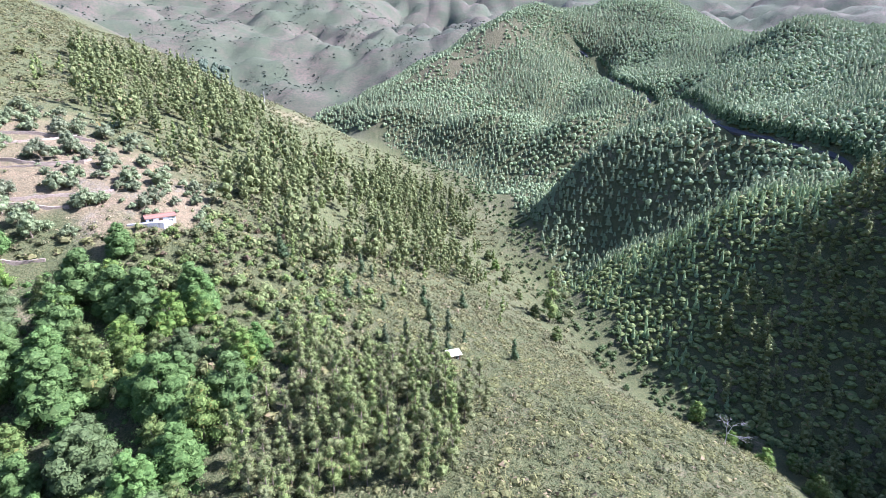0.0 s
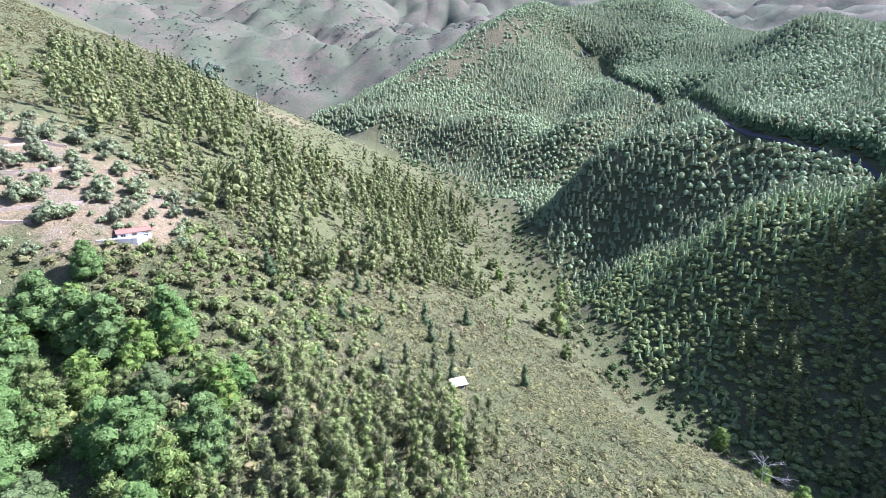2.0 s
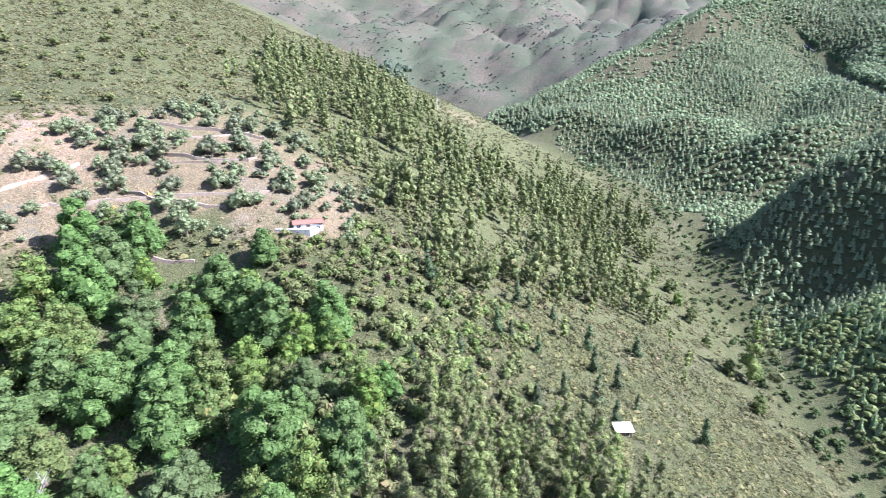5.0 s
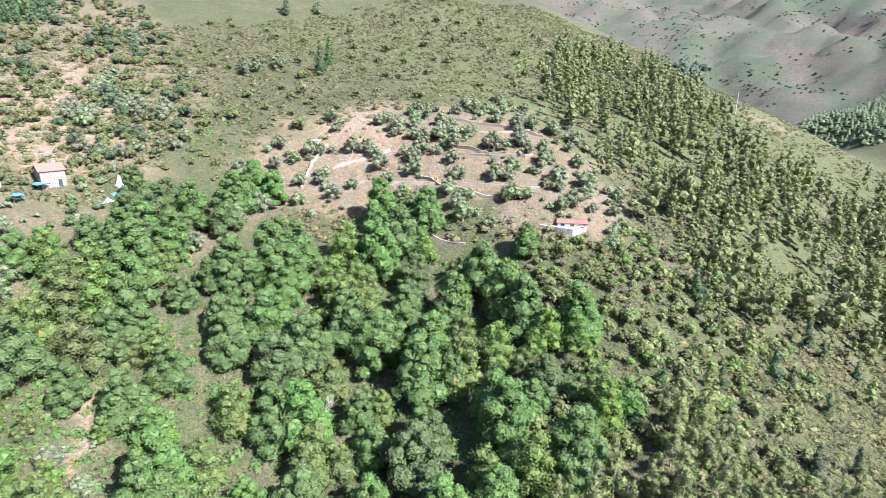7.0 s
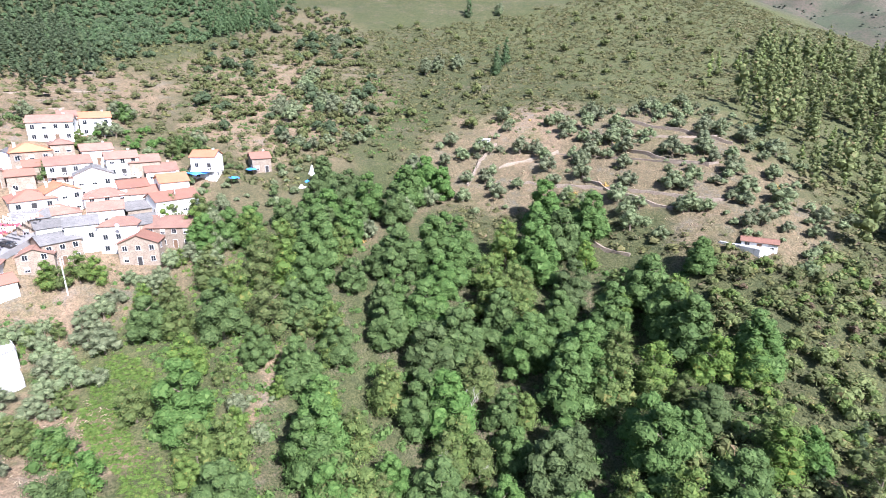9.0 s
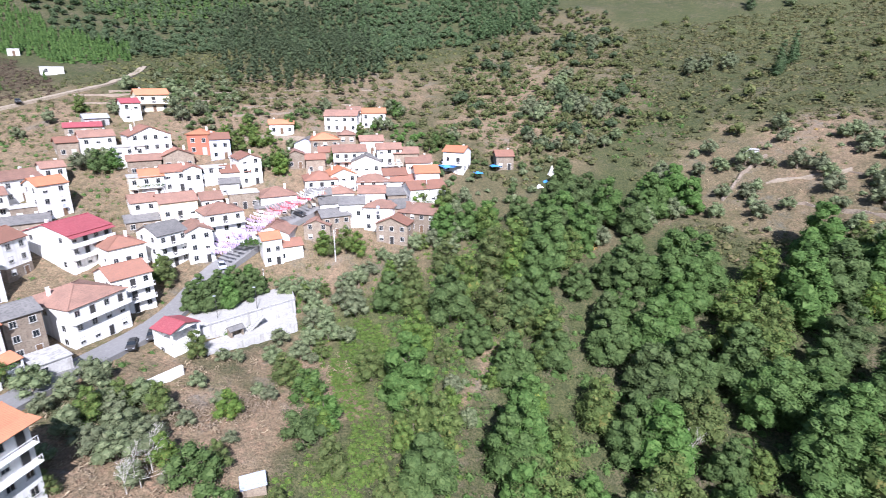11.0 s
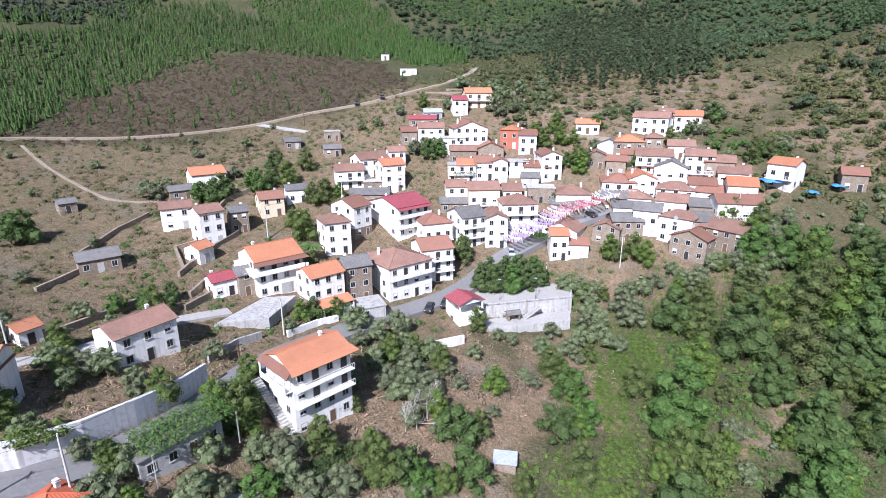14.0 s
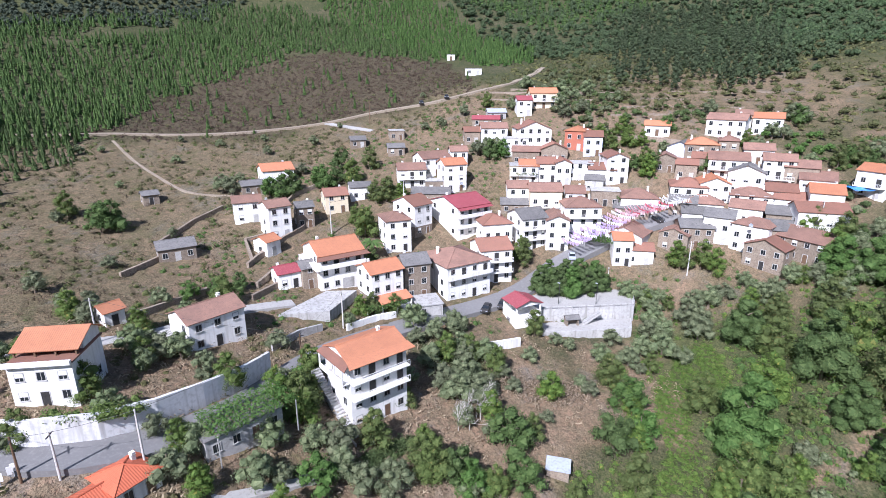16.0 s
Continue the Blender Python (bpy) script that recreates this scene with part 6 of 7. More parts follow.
k = clumpy(x, y, rng, 14.0, 0.4, 2.6)
stand("hill_wood", "dark pines and oaks on the dry hill", "trees", x[k], y[k], ROUND, "pine", 63, 1.0, 1.9)
for i, zone in enumerate((HILL_STRIPS, HEDGE_TERRACES, SIDE_TERRACES)):
    x, y, rng = scatter(zone, 1.7, 64 + i)
    q = land(x, y) / 2.3 + 0.4 * np.sin(x / 11.0)
    k = (q - np.floor(q) < 0.36) & (rng.random(len(x)) < 0.8)
    stand("terrace_hedge", "green rows growing along narrow terraces", "scrub", x[k], y[k], BUSH, "chestnut" if i else "shrub", 64 + i, 0.55, 1.25)
x, y, rng = scatter(BARE_STRIP, 3.4, 66)
k = rng.random(len(x)) < 0.6
stand("strip_bushes", "grey-green bushes on the bare strip", "scrub", x[k], y[k], ROUND, "olive", 66, 0.3, 0.8)
x, y, rng = scatter(TERRACES, 16.0, 67, 1.0)
stand("rust_bushes", "orange-brown bushes on the terraces", "scrub", x[::2], y[::2], BUSH, "rust", 67, 0.8, 1.5)
x, y, rng = scatter(DRY_SLOPE, 2.6, 42)
k = rng.random(len(x)) < 0.55
stand("dry_scrub", "sparse dry scrub and grass on bare soil", "scrub", x[k], y[k], TUFT, "heather", 42, 0.6, 1.4)
x, y, rng = scatter(DRY_SLOPE, 3.4, 53)
k = clumpy(x, y, rng, 7.0, 0.5, 2.0) & np.array([not near_house(a, b) for a, b in zip(x, y)])
stand("slope_bushes", "dark green bushes on the dry slope", "scrub", x[k], y[k], FINE_BUSH, "dark_shrub", 53, 0.4, 1.5)
upper = [(-330, -110), (-200, -100), (-215, 10), (-165, 50), (-185, 90), (-330, 60), (-420, 0)]
x, y, rng = scatter(upper, 3.0, 43)
k = rng.random(len(x)) < 0.75
k &= ~(inside(BROWN_HOLLOW, x, y) | inside(GULLY_SIDE, x, y)) | (rng.random(len(x)) < 0.7)
half = rng.random(len(x)) < 0.5
stand("hill_scrub", "green and brown scrub on the terraced hill", "scrub", x[k & half], y[k & half], BUSH, "shrub", 43, 0.7, 2.4, squat=0.65)
stand("hill_bushes", "dark green bushes on the terraced hill", "scrub", x[k & ~half], y[k & ~half], BUSH, "dark_shrub", 38, 0.7, 2.6, squat=0.75)
x, y, rng = scatter(VINEYARD, 0.95, 44)
stand("vines", "bright green vines in the gully", "vines", x, y, FINE_BUSH, "vine", 44, 0.8, 1.3, squat=0.6)
x, y, rng = scatter(LOWER_GARDENS, 1.7, 45)
k = clumpy(x, y, rng, 9.0, 0.6, 2.0)
stand("garden_weeds", "dry grass and weeds between the olives", "scrub", x[k], y[k], TUFT, "straw", 45, 0.7, 1.4)
x, y, rng = scatter(CHESTNUT_WOOD, 3.4, 46)
stand("undergrowth", "green undergrowth between the trees", "scrub", x, y, FINE_BUSH, "chestnut", 46, 1.0, 2.2)
x, y, rng = scatter(TERRACES, 3.2, 47)
k = rng.random(len(x)) < 0.5
stand("terrace_weeds", "dry grass tufts on the bare terraces", "scrub", x[k], y[k], TUFT, "straw", 47, 0.5, 1.1)

roadside = [(-2, -75), (-30, -70), (-60, -60), (-62, -40), (-45, 0), (-70, 15), (0, 10), (10, -40)]
x, y, rng = scatter(roadside, 2.3, 48)
k = (rng.random(len(x)) < 0.75) & np.array([not near_house(a, b) for a, b in zip(x, y)])
stand("roadside_scrub", "dry grass and low scrub beside the road", "scrub", x[k], y[k], FINE_BUSH, "shrub", 48, 0.4, 1.2)
x, y, rng = scatter(roadside, 2.9, 49)
k = np.array([not near_house(a, b) for a, b in zip(x, y)])
stand("roadside_grass", "straw-coloured grass beside the road", "grass", x[k], y[k], TUFT, "straw", 49, 0.6, 1.2)
x, y, rng = scatter(VILLAGE_AREA, 1.9, 50)
k = np.array([not near_house(a, b) for a, b in zip(x, y)]) & clumpy(x, y, rng, 5.0, 0.6, 2.0)
half = rng.random(len(x)) < 0.5
stand("village_weeds", "weeds and low bushes between the houses", "scrub", x[k & half], y[k & half], FINE_BUSH, "shrub", 50, 0.3, 0.9)
stand("village_bushes", "green bushes between the houses", "scrub", x[k & ~half], y[k & ~half], FINE_BUSH, "chestnut", 37, 0.4, 1.3)
x, y, rng = scatter([(-206, -20), (-215, 10), (-165, 50), (-185, 90), (-260, 60), (-300, 0), (-260, -90), (-205, -60)], 7.0, 51)
k = rng.random(len(x)) < 0.6
stand("hill_trees", "dark green trees and bushes on the terraced hill", "trees", x[k], y[k], ROUND, "dark_shrub", 51, 0.5, 1.1)
x, y, rng = scatter([(-330, 60), (-330, 330), (-200, 330), (-150, 230), (-180, 120), (-190, 80)], 11.0, 52)
k = rng.random(len(x)) < 0.4
stand("hill_trees", "scattered dark trees on the green hill", "trees", x[k], y[k], ROUND, "dark_shrub", 52, 0.5, 1.5)

for i, (a, b) in enumerate(((-304, 112), (-256, 87), (-225, 83), (-243, 80), (-219, 86), (-248, 139), (-249, 146), (-249, 156), (-244, 180), (-231, 167), (-341, 212), (-336, 232), (-223, 66), (-217, 70), (-214, 92))):
    for k in range(2):
        plant("pine" if i in (8, 9, 10) else "olive", a + 3.5 * k, b - 2.5 * k, 1.9 - 0.4 * k, 40 * i, group="dark trees on the green hill")
for i, (a, b) in enumerate(((-196, 62), (-192, 66), (-190, 70), (-191, 75), (-191, 82), (-189, 86), (-193, 91))):
    plant("olive", a, b, 1.2, 50 * i, group="olive row by the path")
for i, (a, b) in enumerate(((21, 311), (26, 297), (29, 282), (34, 270), (38, 250), (42, 225), (48, 205), (91, 166), (109, 139), (113, 133), (121, 131), (132, 128), (100, 150), (84, 133), (92, 128), (104, 122), (140, 120))):
    plant("lime", a, b, 0.75 + 0.1 * (i % 4), 70 * i, group="green trees along the stream")
plant("euca", 52, 232, 2.3, 20, group="tall trees by the stream")
plant("euca", 49, 226, 1.9, 120, group="tall trees by the stream")

x, y, rng = scatter(TERRACES, 5.0, 68, 0.8)
k = clumpy(x, y, rng, 12.0, 0.45, 2.4)
stand("small_olives", "small grey-green olives along the terraces", "trees", x[k], y[k], ROUND, "olive", 68, 0.4, 1.1)
x, y, rng = scatter(TERRACES, 4.2, 54)
k = clumpy(x, y, rng, 6.0, 0.4, 2.4)
stand("terrace_bushes", "green bushes along the terraces", "scrub", x[k], y[k], BUSH, "dark_shrub", 54, 0.4, 1.3)

wall_top = [(-9.3, -52.8), (-14.4, -45.3), (-19.0, -40.9), (-24.4, -37.9), (-28.5, -37.2)]
q = np.linspace(0, 1, 240)
rng = np.random.default_rng(72)
x = np.interp(q * 4, range(5), [p[0] for p in wall_top]) + rng.normal(0, 0.7, 240)
y = np.interp(q * 4, range(5), [p[1] for p in wall_top]) + rng.normal(0, 0.7, 240)
stand("hedge", "thick green creeper hanging over the retaining wall", "hedge", x, y, FINE_BUSH, "lime", 72, 0.7, 1.4, sink=-3.0)

for i, zone in enumerate(([(-218, -62), (-218, -15), (-196, -8), (-187, -30), (-190, -60)], [(-207, -2), (-202, 30), (-180, 32), (-178, 8)])):
    x, y, rng = scatter(zone, 3.6, 76 + i, 0.7)
    k = clumpy(x, y, rng, 8.0, 0.6, 2.4) & np.array([not near_house(a, b) for a, b in zip(x, y)])
    stand("garden_thicket", "green trees and vines behind the upper houses", "trees", x[k], y[k], ROUND, "chestnut", 76 + i, 0.4, 1.0)
ivy = np.linspace(0, 1, 130)
x = np.interp(ivy, (0, 0.5, 1), (-46.5, -52, -58.5)) + np.random.default_rng(78).normal(0, 0.5, 130)
y = np.interp(ivy, (0, 0.5, 1), (-18, -18.5, -17)) + np.random.default_rng(79).normal(0, 0.5, 130)
stand("hedge", "ivy-grown garden wall", "hedge", x, y, FINE_BUSH, "chestnut", 80, 0.8, 1.3)

grove = [(-223, -83), (-259, -79), (-240, -52), (-206, -40), (-184, -38), (-176, -48), (-189, -68)]
x, y, rng = scatter(grove, 3.2, 93, 0.7)
free = np.array([not near_house(a, b) for a, b in zip(x, y)])
for i, mat in enumerate(("olive", "dark_shrub", "chestnut")):
    m = free & (np.floor(rng.random(len(x)) * 3) == i) & (off_line(x, y, [(-205.2, -88.1), (-224.2, -86.7), (-240.5, -91.1)]) > 4)
    stand("garden_thicket", "dense olives and bushes climbing behind the village", "trees", x[m], y[m], ROUND, mat, 94 + i, 0.45, 0.95)
thicket = [(-54, 98), (-62, 120), (-84, 138), (-70, 166), (-44, 178), (-22, 160), (-16, 132), (-36, 108)]
x, y, rng = scatter(thicket, 2.5, 81, 0.7)
k = clumpy(x, y, rng, 7.0, 0.78, 1.8)
kind = np.searchsorted((0.34, 0.6, 0.9), rng.random(len(x)))
for i, (mat, lo, hi) in enumerate((("dark_shrub", 0.5, 1.2), ("lime", 0.45, 1.05), ("euca", 0.5, 1.2), ("heather", 0.3, 0.7))):
    m = k & (kind == i)
    stand("thicket", "dense mixed bushes at the edge of the chestnut wood", "scrub", x[m], y[m], ROUND, mat, 82 + i, lo, hi)
x, y, rng = scatter(DRY_SLOPE, 2.4, 86, 0.7)
k = clumpy(x, y, rng, 10.0, 0.25, 2.6) & np.array([not near_house(a, b) for a, b in zip(x, y)])
stand("slope_brambles", "low green brambles on the dry slope", "scrub", x[k], y[k], FINE_BUSH, "shrub", 86, 0.5, 1.4)

x, y, rng = scatter([(-186, 18), (-190, 44), (-182, 72), (-152, 60), (-150, 40), (-163, 30)], 3.6, 87, 0.7)
k = clumpy(x, y, rng, 8.0, 0.7, 2.0) & np.array([not near_house(a, b) for a, b in zip(x, y)]) & (np.hypot(x + 174, y - 46) > 4) & (np.hypot(x + 172, y - 64) > 5)
for i, mat in enumerate(("olive", "chestnut")):
    m = k & ((rng.random(len(x)) < 0.5) == bool(i))
    stand("garden_thicket", "olives and bushes beside the last houses", "trees", x[m], y[m], ROUND, mat, 88 + i, 0.4, 0.9)
x, y, rng = scatter([(-330, -35), (-325, 30), (-335, 55), (-400, 112), (-540, 130), (-560, -60), (-430, -60)], 5.0, 90)
k = clumpy(x, y, rng, 17.0, 0.72, 2.0)
stand("hilltop_wood", "mixed dark wood on the upper slope", "wood", x[k], y[k], MIDROUND, "pine", 90, 0.8, 1.5)
x, y, rng = scatter([(-86, -17), (-95, -8), (-92, -1), (-80, -9)], 0.9, 91)
stand("straw_patch", "golden dry grass below the square", "grass", x, y, TUFT, "straw", 91, 0.8, 1.4)

gully = [(-125, -5), (-150, 30), (-140, 52), (-112, 45), (-80, 30), (-50, 20), (-60, 6), (-80, 6), (-104, 0)]
x, y, rng = scatter(gully, 2.0, 55)
k = ~inside(VINEYARD, x, y)
stand("gully_bushes", "green brambles and bushes in the gully", "scrub", x[k], y[k], FINE_BUSH, "lime", 55, 0.5, 1.2)
plant_zone("lime", gully, 9.0, 56, 0.5, 0.9, "gully trees", avoid=(VINEYARD,))

y = np.linspace(125, 480, 560)
rng = np.random.default_rng(57)
x = stream_x(y) + rng.normal(4, 9, len(y))
stand("stream_bushes", "green bushes and small trees along the stream", "trees", x, y, ROUND, "chestnut", 57, 0.35, 0.9)
x, y, rng = scatter([(-800, 520), (-700, 1500), (-100, 1700), (120, 1300), (60, 900), (-10, 900), (-170, 620), (-260, 640), (-300, 560)], 8.0, 58)
k = clumpy(x, y, rng, 45.0, 0.25, 2.0)
stand("far_scrub", "dark scrub on the far mountain sides", "scrub", x[k], y[k], FARROUND, "far_shrub", 58, 0.5, 1.1, squat=0.7)

x, y, rng = scatter([(-195, 240), (-195, 395), (-60, 445), (42, 360), (28, 205), (-20, 150), (-75, 160)], 9.0, 59)
k = (rng.random(len(x)) < 0.4) & ~inside(TERRACES, x, y) & (y < 310)
stand("scattered_eucalyptus", "scattered eucalyptus at the wood's edge", "wood", x[k], y[k], SLIM, "euca", 59, 0.4, 0.9)


# ---- garden and street trees ----
plant("bushy", -56.2, -114.0, 1.50, 180, group="garden trees")
plant("lime", -54.4, -128.5, 0.88, 120, group="garden trees")
plant("olive", -90.9, -112.4, 1.50, 50, group="garden trees")
plant("bushy", -110.8, -95.0, 1.00, 35, group="garden trees")
plant("bushy", -116.2, -94.6, 1.12, 240, group="garden trees")
plant("lime", -119.0, -91.3, 1.00, 85, group="garden trees")
plant("lime", -128.5, -93.3, 1.00, 115, group="garden trees")
plant("olive", -100.8, -100.8, 1.50, 325, group="garden trees")
plant("olive", -98.9, -103.5, 1.30, 305, group="garden trees")
plant("lime", -119.1, -76.4, 0.88, 330, group="garden trees")
plant("lime", -115.5, -78.7, 0.88, 125, group="garden trees")
plant("lime", -120.9, -73.6, 0.75, 350, group="garden trees")
plant("lime", -102.9, -69.9, 0.88, 290, group="garden trees")
plant("lime", -103.2, -74.4, 0.75, 270, group="garden trees")
plant("olive", -153.6, -68.8, 1.40, 305, group="garden trees")
plant("olive", -155.8, -66.4, 1.50, 214, group="garden trees")
plant("olive", -158.4, -64.2, 1.20, 160, group="garden trees")
plant("lime", -182.0, -83.5, 0.75, 214, group="garden trees")
plant("olive", -204.6, -79.9, 1.50, 210, group="garden trees")
plant("olive", -183.2, -73.7, 1.30, 5, group="garden trees")
plant("olive", -192.1, -60.0, 1.50, 85, group="garden trees")
plant("olive", -185.1, -53.2, 1.50, 280, group="garden trees")
plant("olive", -200.1, -58.2, 1.60, 290, group="garden trees")
plant("olive", -191.6, -49.8, 1.40, 310, group="garden trees")
plant("olive", -205.2, -65.4, 1.50, 270, group="garden trees")
plant("olive", -210.0, -55.8, 1.60, 320, group="garden trees")
plant("lime", -175.6, -36.6, 0.88, 340, group="garden trees")
plant("lime", -174.4, -32.2, 0.88, 0, group="garden trees")
plant("lime", -177.5, -28.0, 0.88, 30, group="garden trees")
plant("lime", -181.9, -31.6, 1.00, 20, group="garden trees")
plant("lime", -179.3, -24.1, 0.75, 235, group="garden trees")
plant("lime", -166.9, -17.8, 0.88, 245, group="garden trees")
plant("lime", -169.9, -19.7, 0.88, 60, group="garden trees")
plant("olive", -178.0, -16.7, 1.20, 275, group="garden trees")
plant("lime", -122.6, -33.8, 0.94, 25, group="garden trees")
plant("lime", -142.5, -1.4, 0.88, 295, group="garden trees")
plant("lime", -143.1, 4.4, 1.00, 160, group="garden trees")
plant("lime", -142.5, 7.8, 0.88, 5, group="garden trees")
plant("lime", -141.7, 0.9, 0.75, 130, group="garden trees")
plant("olive", -212.9, -12.5, 1.50, 355, group="garden trees")
plant("olive", -217.6, 11.4, 1.60, 320, group="garden trees")
plant("olive", -218.3, 14.6, 1.50, 340, group="garden trees")
plant("bushy", -218.2, 12.9, 0.88, 330, group="garden trees")
plant("olive", -198.9, 8.6, 1.40, 105, group="garden trees")
plant("olive", -199.7, 11.6, 1.30, 125, group="garden trees")
plant("olive", -190.3, 6.4, 1.20, 260, group="garden trees")
plant("lime", -189.5, 3.5, 0.75, 240, group="garden trees")
plant("olive", -184.9, 20.2, 1.30, 350, group="garden trees")
plant("lime", -187.7, 26.5, 0.88, 40, group="garden trees")
plant("lime", -190.8, 31.3, 0.88, 80, group="garden trees")
plant("olive", -198.0, 34.7, 1.40, 110, group="garden trees")
plant("olive", -173.2, -88.2, 1.20, 100, group="garden trees")
plant("olive", -163.3, -91.2, 1.00, 60, group="garden trees")
plant("lime", -157.5, 25.3, 1.00, 0, group="garden trees")
plant("lime", -155.5, 23.4, 0.88, 340, group="garden trees")
plant("lime", -155.1, 31.1, 1.12, 50, group="garden trees")
plant("bushy", -157.4, 34.0, 0.88, 80, group="garden trees")
plant("lime", -55.7, -11.3, 1.00, 225, group="garden trees")
plant("bushy", -69.5, -6.1, 1.44, 5, group="garden trees")
plant("bushy", -58.5, -8.8, 1.12, 90, group="garden trees")
plant("lime", -55.2, -11.4, 0.75, 40, group="garden trees")
plant("bushy", -93.3, 4.5, 1.38, 30, group="garden trees")
plant("bushy", -82.1, 6.1, 1.44, 185, group="garden trees")
plant("lime", -100.3, 24.3, 1.1, 250, group="garden trees")
plant("lime", -88.6, 24.4, 1.2, 130, group="garden trees")
plant("bushy", -94.6, 27.8, 0.8, 30, group="garden trees")
plant("olive", -99.5, 31.5, 1.2, 80, group="garden trees")
plant("olive", -92.5, 34.5, 1.1, 80, group="garden trees")
plant("chestnut", -103.0, 44.0, 0.95, 20, group="chestnut wood in the hollow")
plant("chestnut", -95.5, 46.5, 0.85, 140, group="chestnut wood in the hollow")
plant("lime", -122.9, 32.9, 1.12, 30, group="garden trees")
plant("olive", -111.5, -5.6, 1.10, 0, group="garden trees")
plant("olive", -111.7, 0.5, 1.30, 50, group="garden trees")
plant("olive", -106.5, -0.1, 1.20, 30, group="garden trees")
plant("olive", -104.1, -5.2, 1.20, 340, group="garden trees")
plant("olive", -120.2, 2.6, 1.30, 90, group="garden trees")
plant("olive", -126.2, -1.9, 1.20, 70, group="garden trees")
plant("olive", -102.5, -11.5, 0.80, 105, group="garden trees")
plant("lime", -47.3, -29.8, 1.00, 170, group="garden trees")
plant("lime", -49.8, -31.0, 0.88, 5, group="garden trees")
plant("lime", -26.5, -46.6, 0.75, 335, group="garden trees")
plant("lime", -45.9, -33.2, 0.88, 130, group="garden trees")
plant("olive", -48.7, -34.8, 1.30, 325, group="garden trees")
plant("olive", -40.5, -27.3, 1.20, 120, group="garden trees")
plant("olive", -32.4, -30.9, 1.20, 350, group="garden trees")
plant("lime", -30.8, -32.0, 0.62, 320, group="garden trees")
plant("olive", -27.7, -28.9, 1.20, 300, group="garden trees")
plant("lime", -76.3, -45.9, 0.62, 280, group="garden trees")
plant("lime", -79.1, -45.3, 0.62, 300, group="garden trees")
plant("lime", -82.9, -42.5, 0.62, 340, group="garden trees")
plant("olive", -71.5, -44.2, 0.90, 260, group="garden trees")
plant("olive", -87.6, -31.0, 1.50, 80, group="garden trees")
plant("olive", -82.9, -31.9, 1.30, 50, group="garden trees")
plant("olive", -74.7, -26.8, 1.40, 40, group="garden trees")
plant("olive", -71.6, -21.8, 1.50, 60, group="garden trees")
plant("olive", -76.1, -20.1, 1.40, 100, group="garden trees")
plant("olive", -73.9, -16.1, 1.40, 120, group="garden trees")
plant("olive", -80.8, -23.4, 1.30, 100, group="garden trees")
plant("olive", -76.9, -15.7, 1.20, 140, group="garden trees")
plant("olive", -83.1, -15.9, 0.90, 170, group="garden trees")
plant("olive", -86.9, -8.9, 1.10, 65, group="garden trees")
plant("olive", -92.0, -4.3, 0.80, 125, group="garden trees")
plant("olive", -62.0, -23.9, 0.80, 340, group="garden trees")
plant("olive", -52.1, -20.7, 0.60, 290, group="garden trees")
plant("lime", -63.6, -22.7, 0.50, 74, group="garden trees")
plant("olive", -47.9, -22.1, 1.40, 240, group="garden trees")
plant("olive", -45.2, -23.7, 1.20, 200, group="garden trees")
plant("bushy", -58.4, -6.2, 1.12, 295, group="garden trees")
plant("bushy", -64.4, -1.1, 1.25, 25, group="garden trees")
plant("olive", -50.1, -13.5, 1.30, 340, group="garden trees")
plant("olive", -45.4, -18.9, 1.30, 65, group="garden trees")
plant("bushy", -41.7, -19.2, 1.00, 25, group="garden trees")
plant("olive", -46.3, -15.6, 1.20, 105, group="garden trees")
plant("lime", -55.1, -12.9, 0.88, 205, group="garden trees")
plant("bushy", -86.5, 8.9, 1.38, 50, group="garden trees")
plant("lime", -76.6, 11.9, 1.00, 225, group="garden trees")
plant("olive", -35.5, -23.5, 1.20, 275, group="garden trees")
plant("bushy", -50.6, -33.8, 0.88, 170, group="garden trees")
plant("bushy", -123.1, -100.6, 1.38, 65, group="garden trees")
plant("bushy", -111.3, -94.5, 1.25, 183, group="garden trees")
plant("bushy", -102.2, -99.7, 1.38, 12, group="garden trees")
plant("bushy", -58.1, -113.3, 1.50, 89, group="garden trees")
plant("lime", -117.6, -76.4, 1.00, 108, group="garden trees")
plant("lime", -100.9, -68.7, 1.12, 179, group="garden trees")
plant("bushy", -153.6, -63.8, 1.25, 76, group="garden trees")
plant("bushy", -156.1, -60.8, 1.12, 133, group="garden trees")
plant("bushy", -99.2, -100.0, 1.25, 140, group="garden trees")
plant("bushy", -97.1, -102.7, 1.12, 83, group="garden trees")
plant("bushy", -111.4, -97.3, 1.25, 136, group="garden trees")
plant("olive", -90.3, -115.2, 1.60, 289, group="garden trees")
plant("lime", -123.3, -34.9, 0.88, 237, group="garden trees")
plant("bushy", -52.8, -68.4, 0.75, 229, group="garden trees")
plant("bushy", -62.7, -67.0, 0.75, 282, group="garden trees")
plant("bushy", -57.7, -67.5, 0.75, 168, group="garden trees")
plant("olive", -47.8, -69.2, 1.00, 179, group="garden trees")
plant("olive", -35.2, -76.6, 1.00, 157, group="garden trees")
plant("olive", -38.1, -74.5, 1.00, 271, group="garden trees")
plant("olive", -33.8, -87.6, 1.20, 171, group="garden trees")
plant("bushy", -174.8, -3.6, 1.00, 170, group="garden trees")
plant("bushy", -173.3, 4.3, 0.75, 220, group="garden trees")
plant("bushy", -170.7, -16.7, 1.00, 80, group="garden trees")
plant("bushy", -191.2, -20.2, 1.12, 100, group="garden trees")
plant("bushy", -168.4, -22.6, 0.88, 40, group="garden trees")
plant("bushy", -217.2, 13.2, 1.25, 330, group="garden trees")
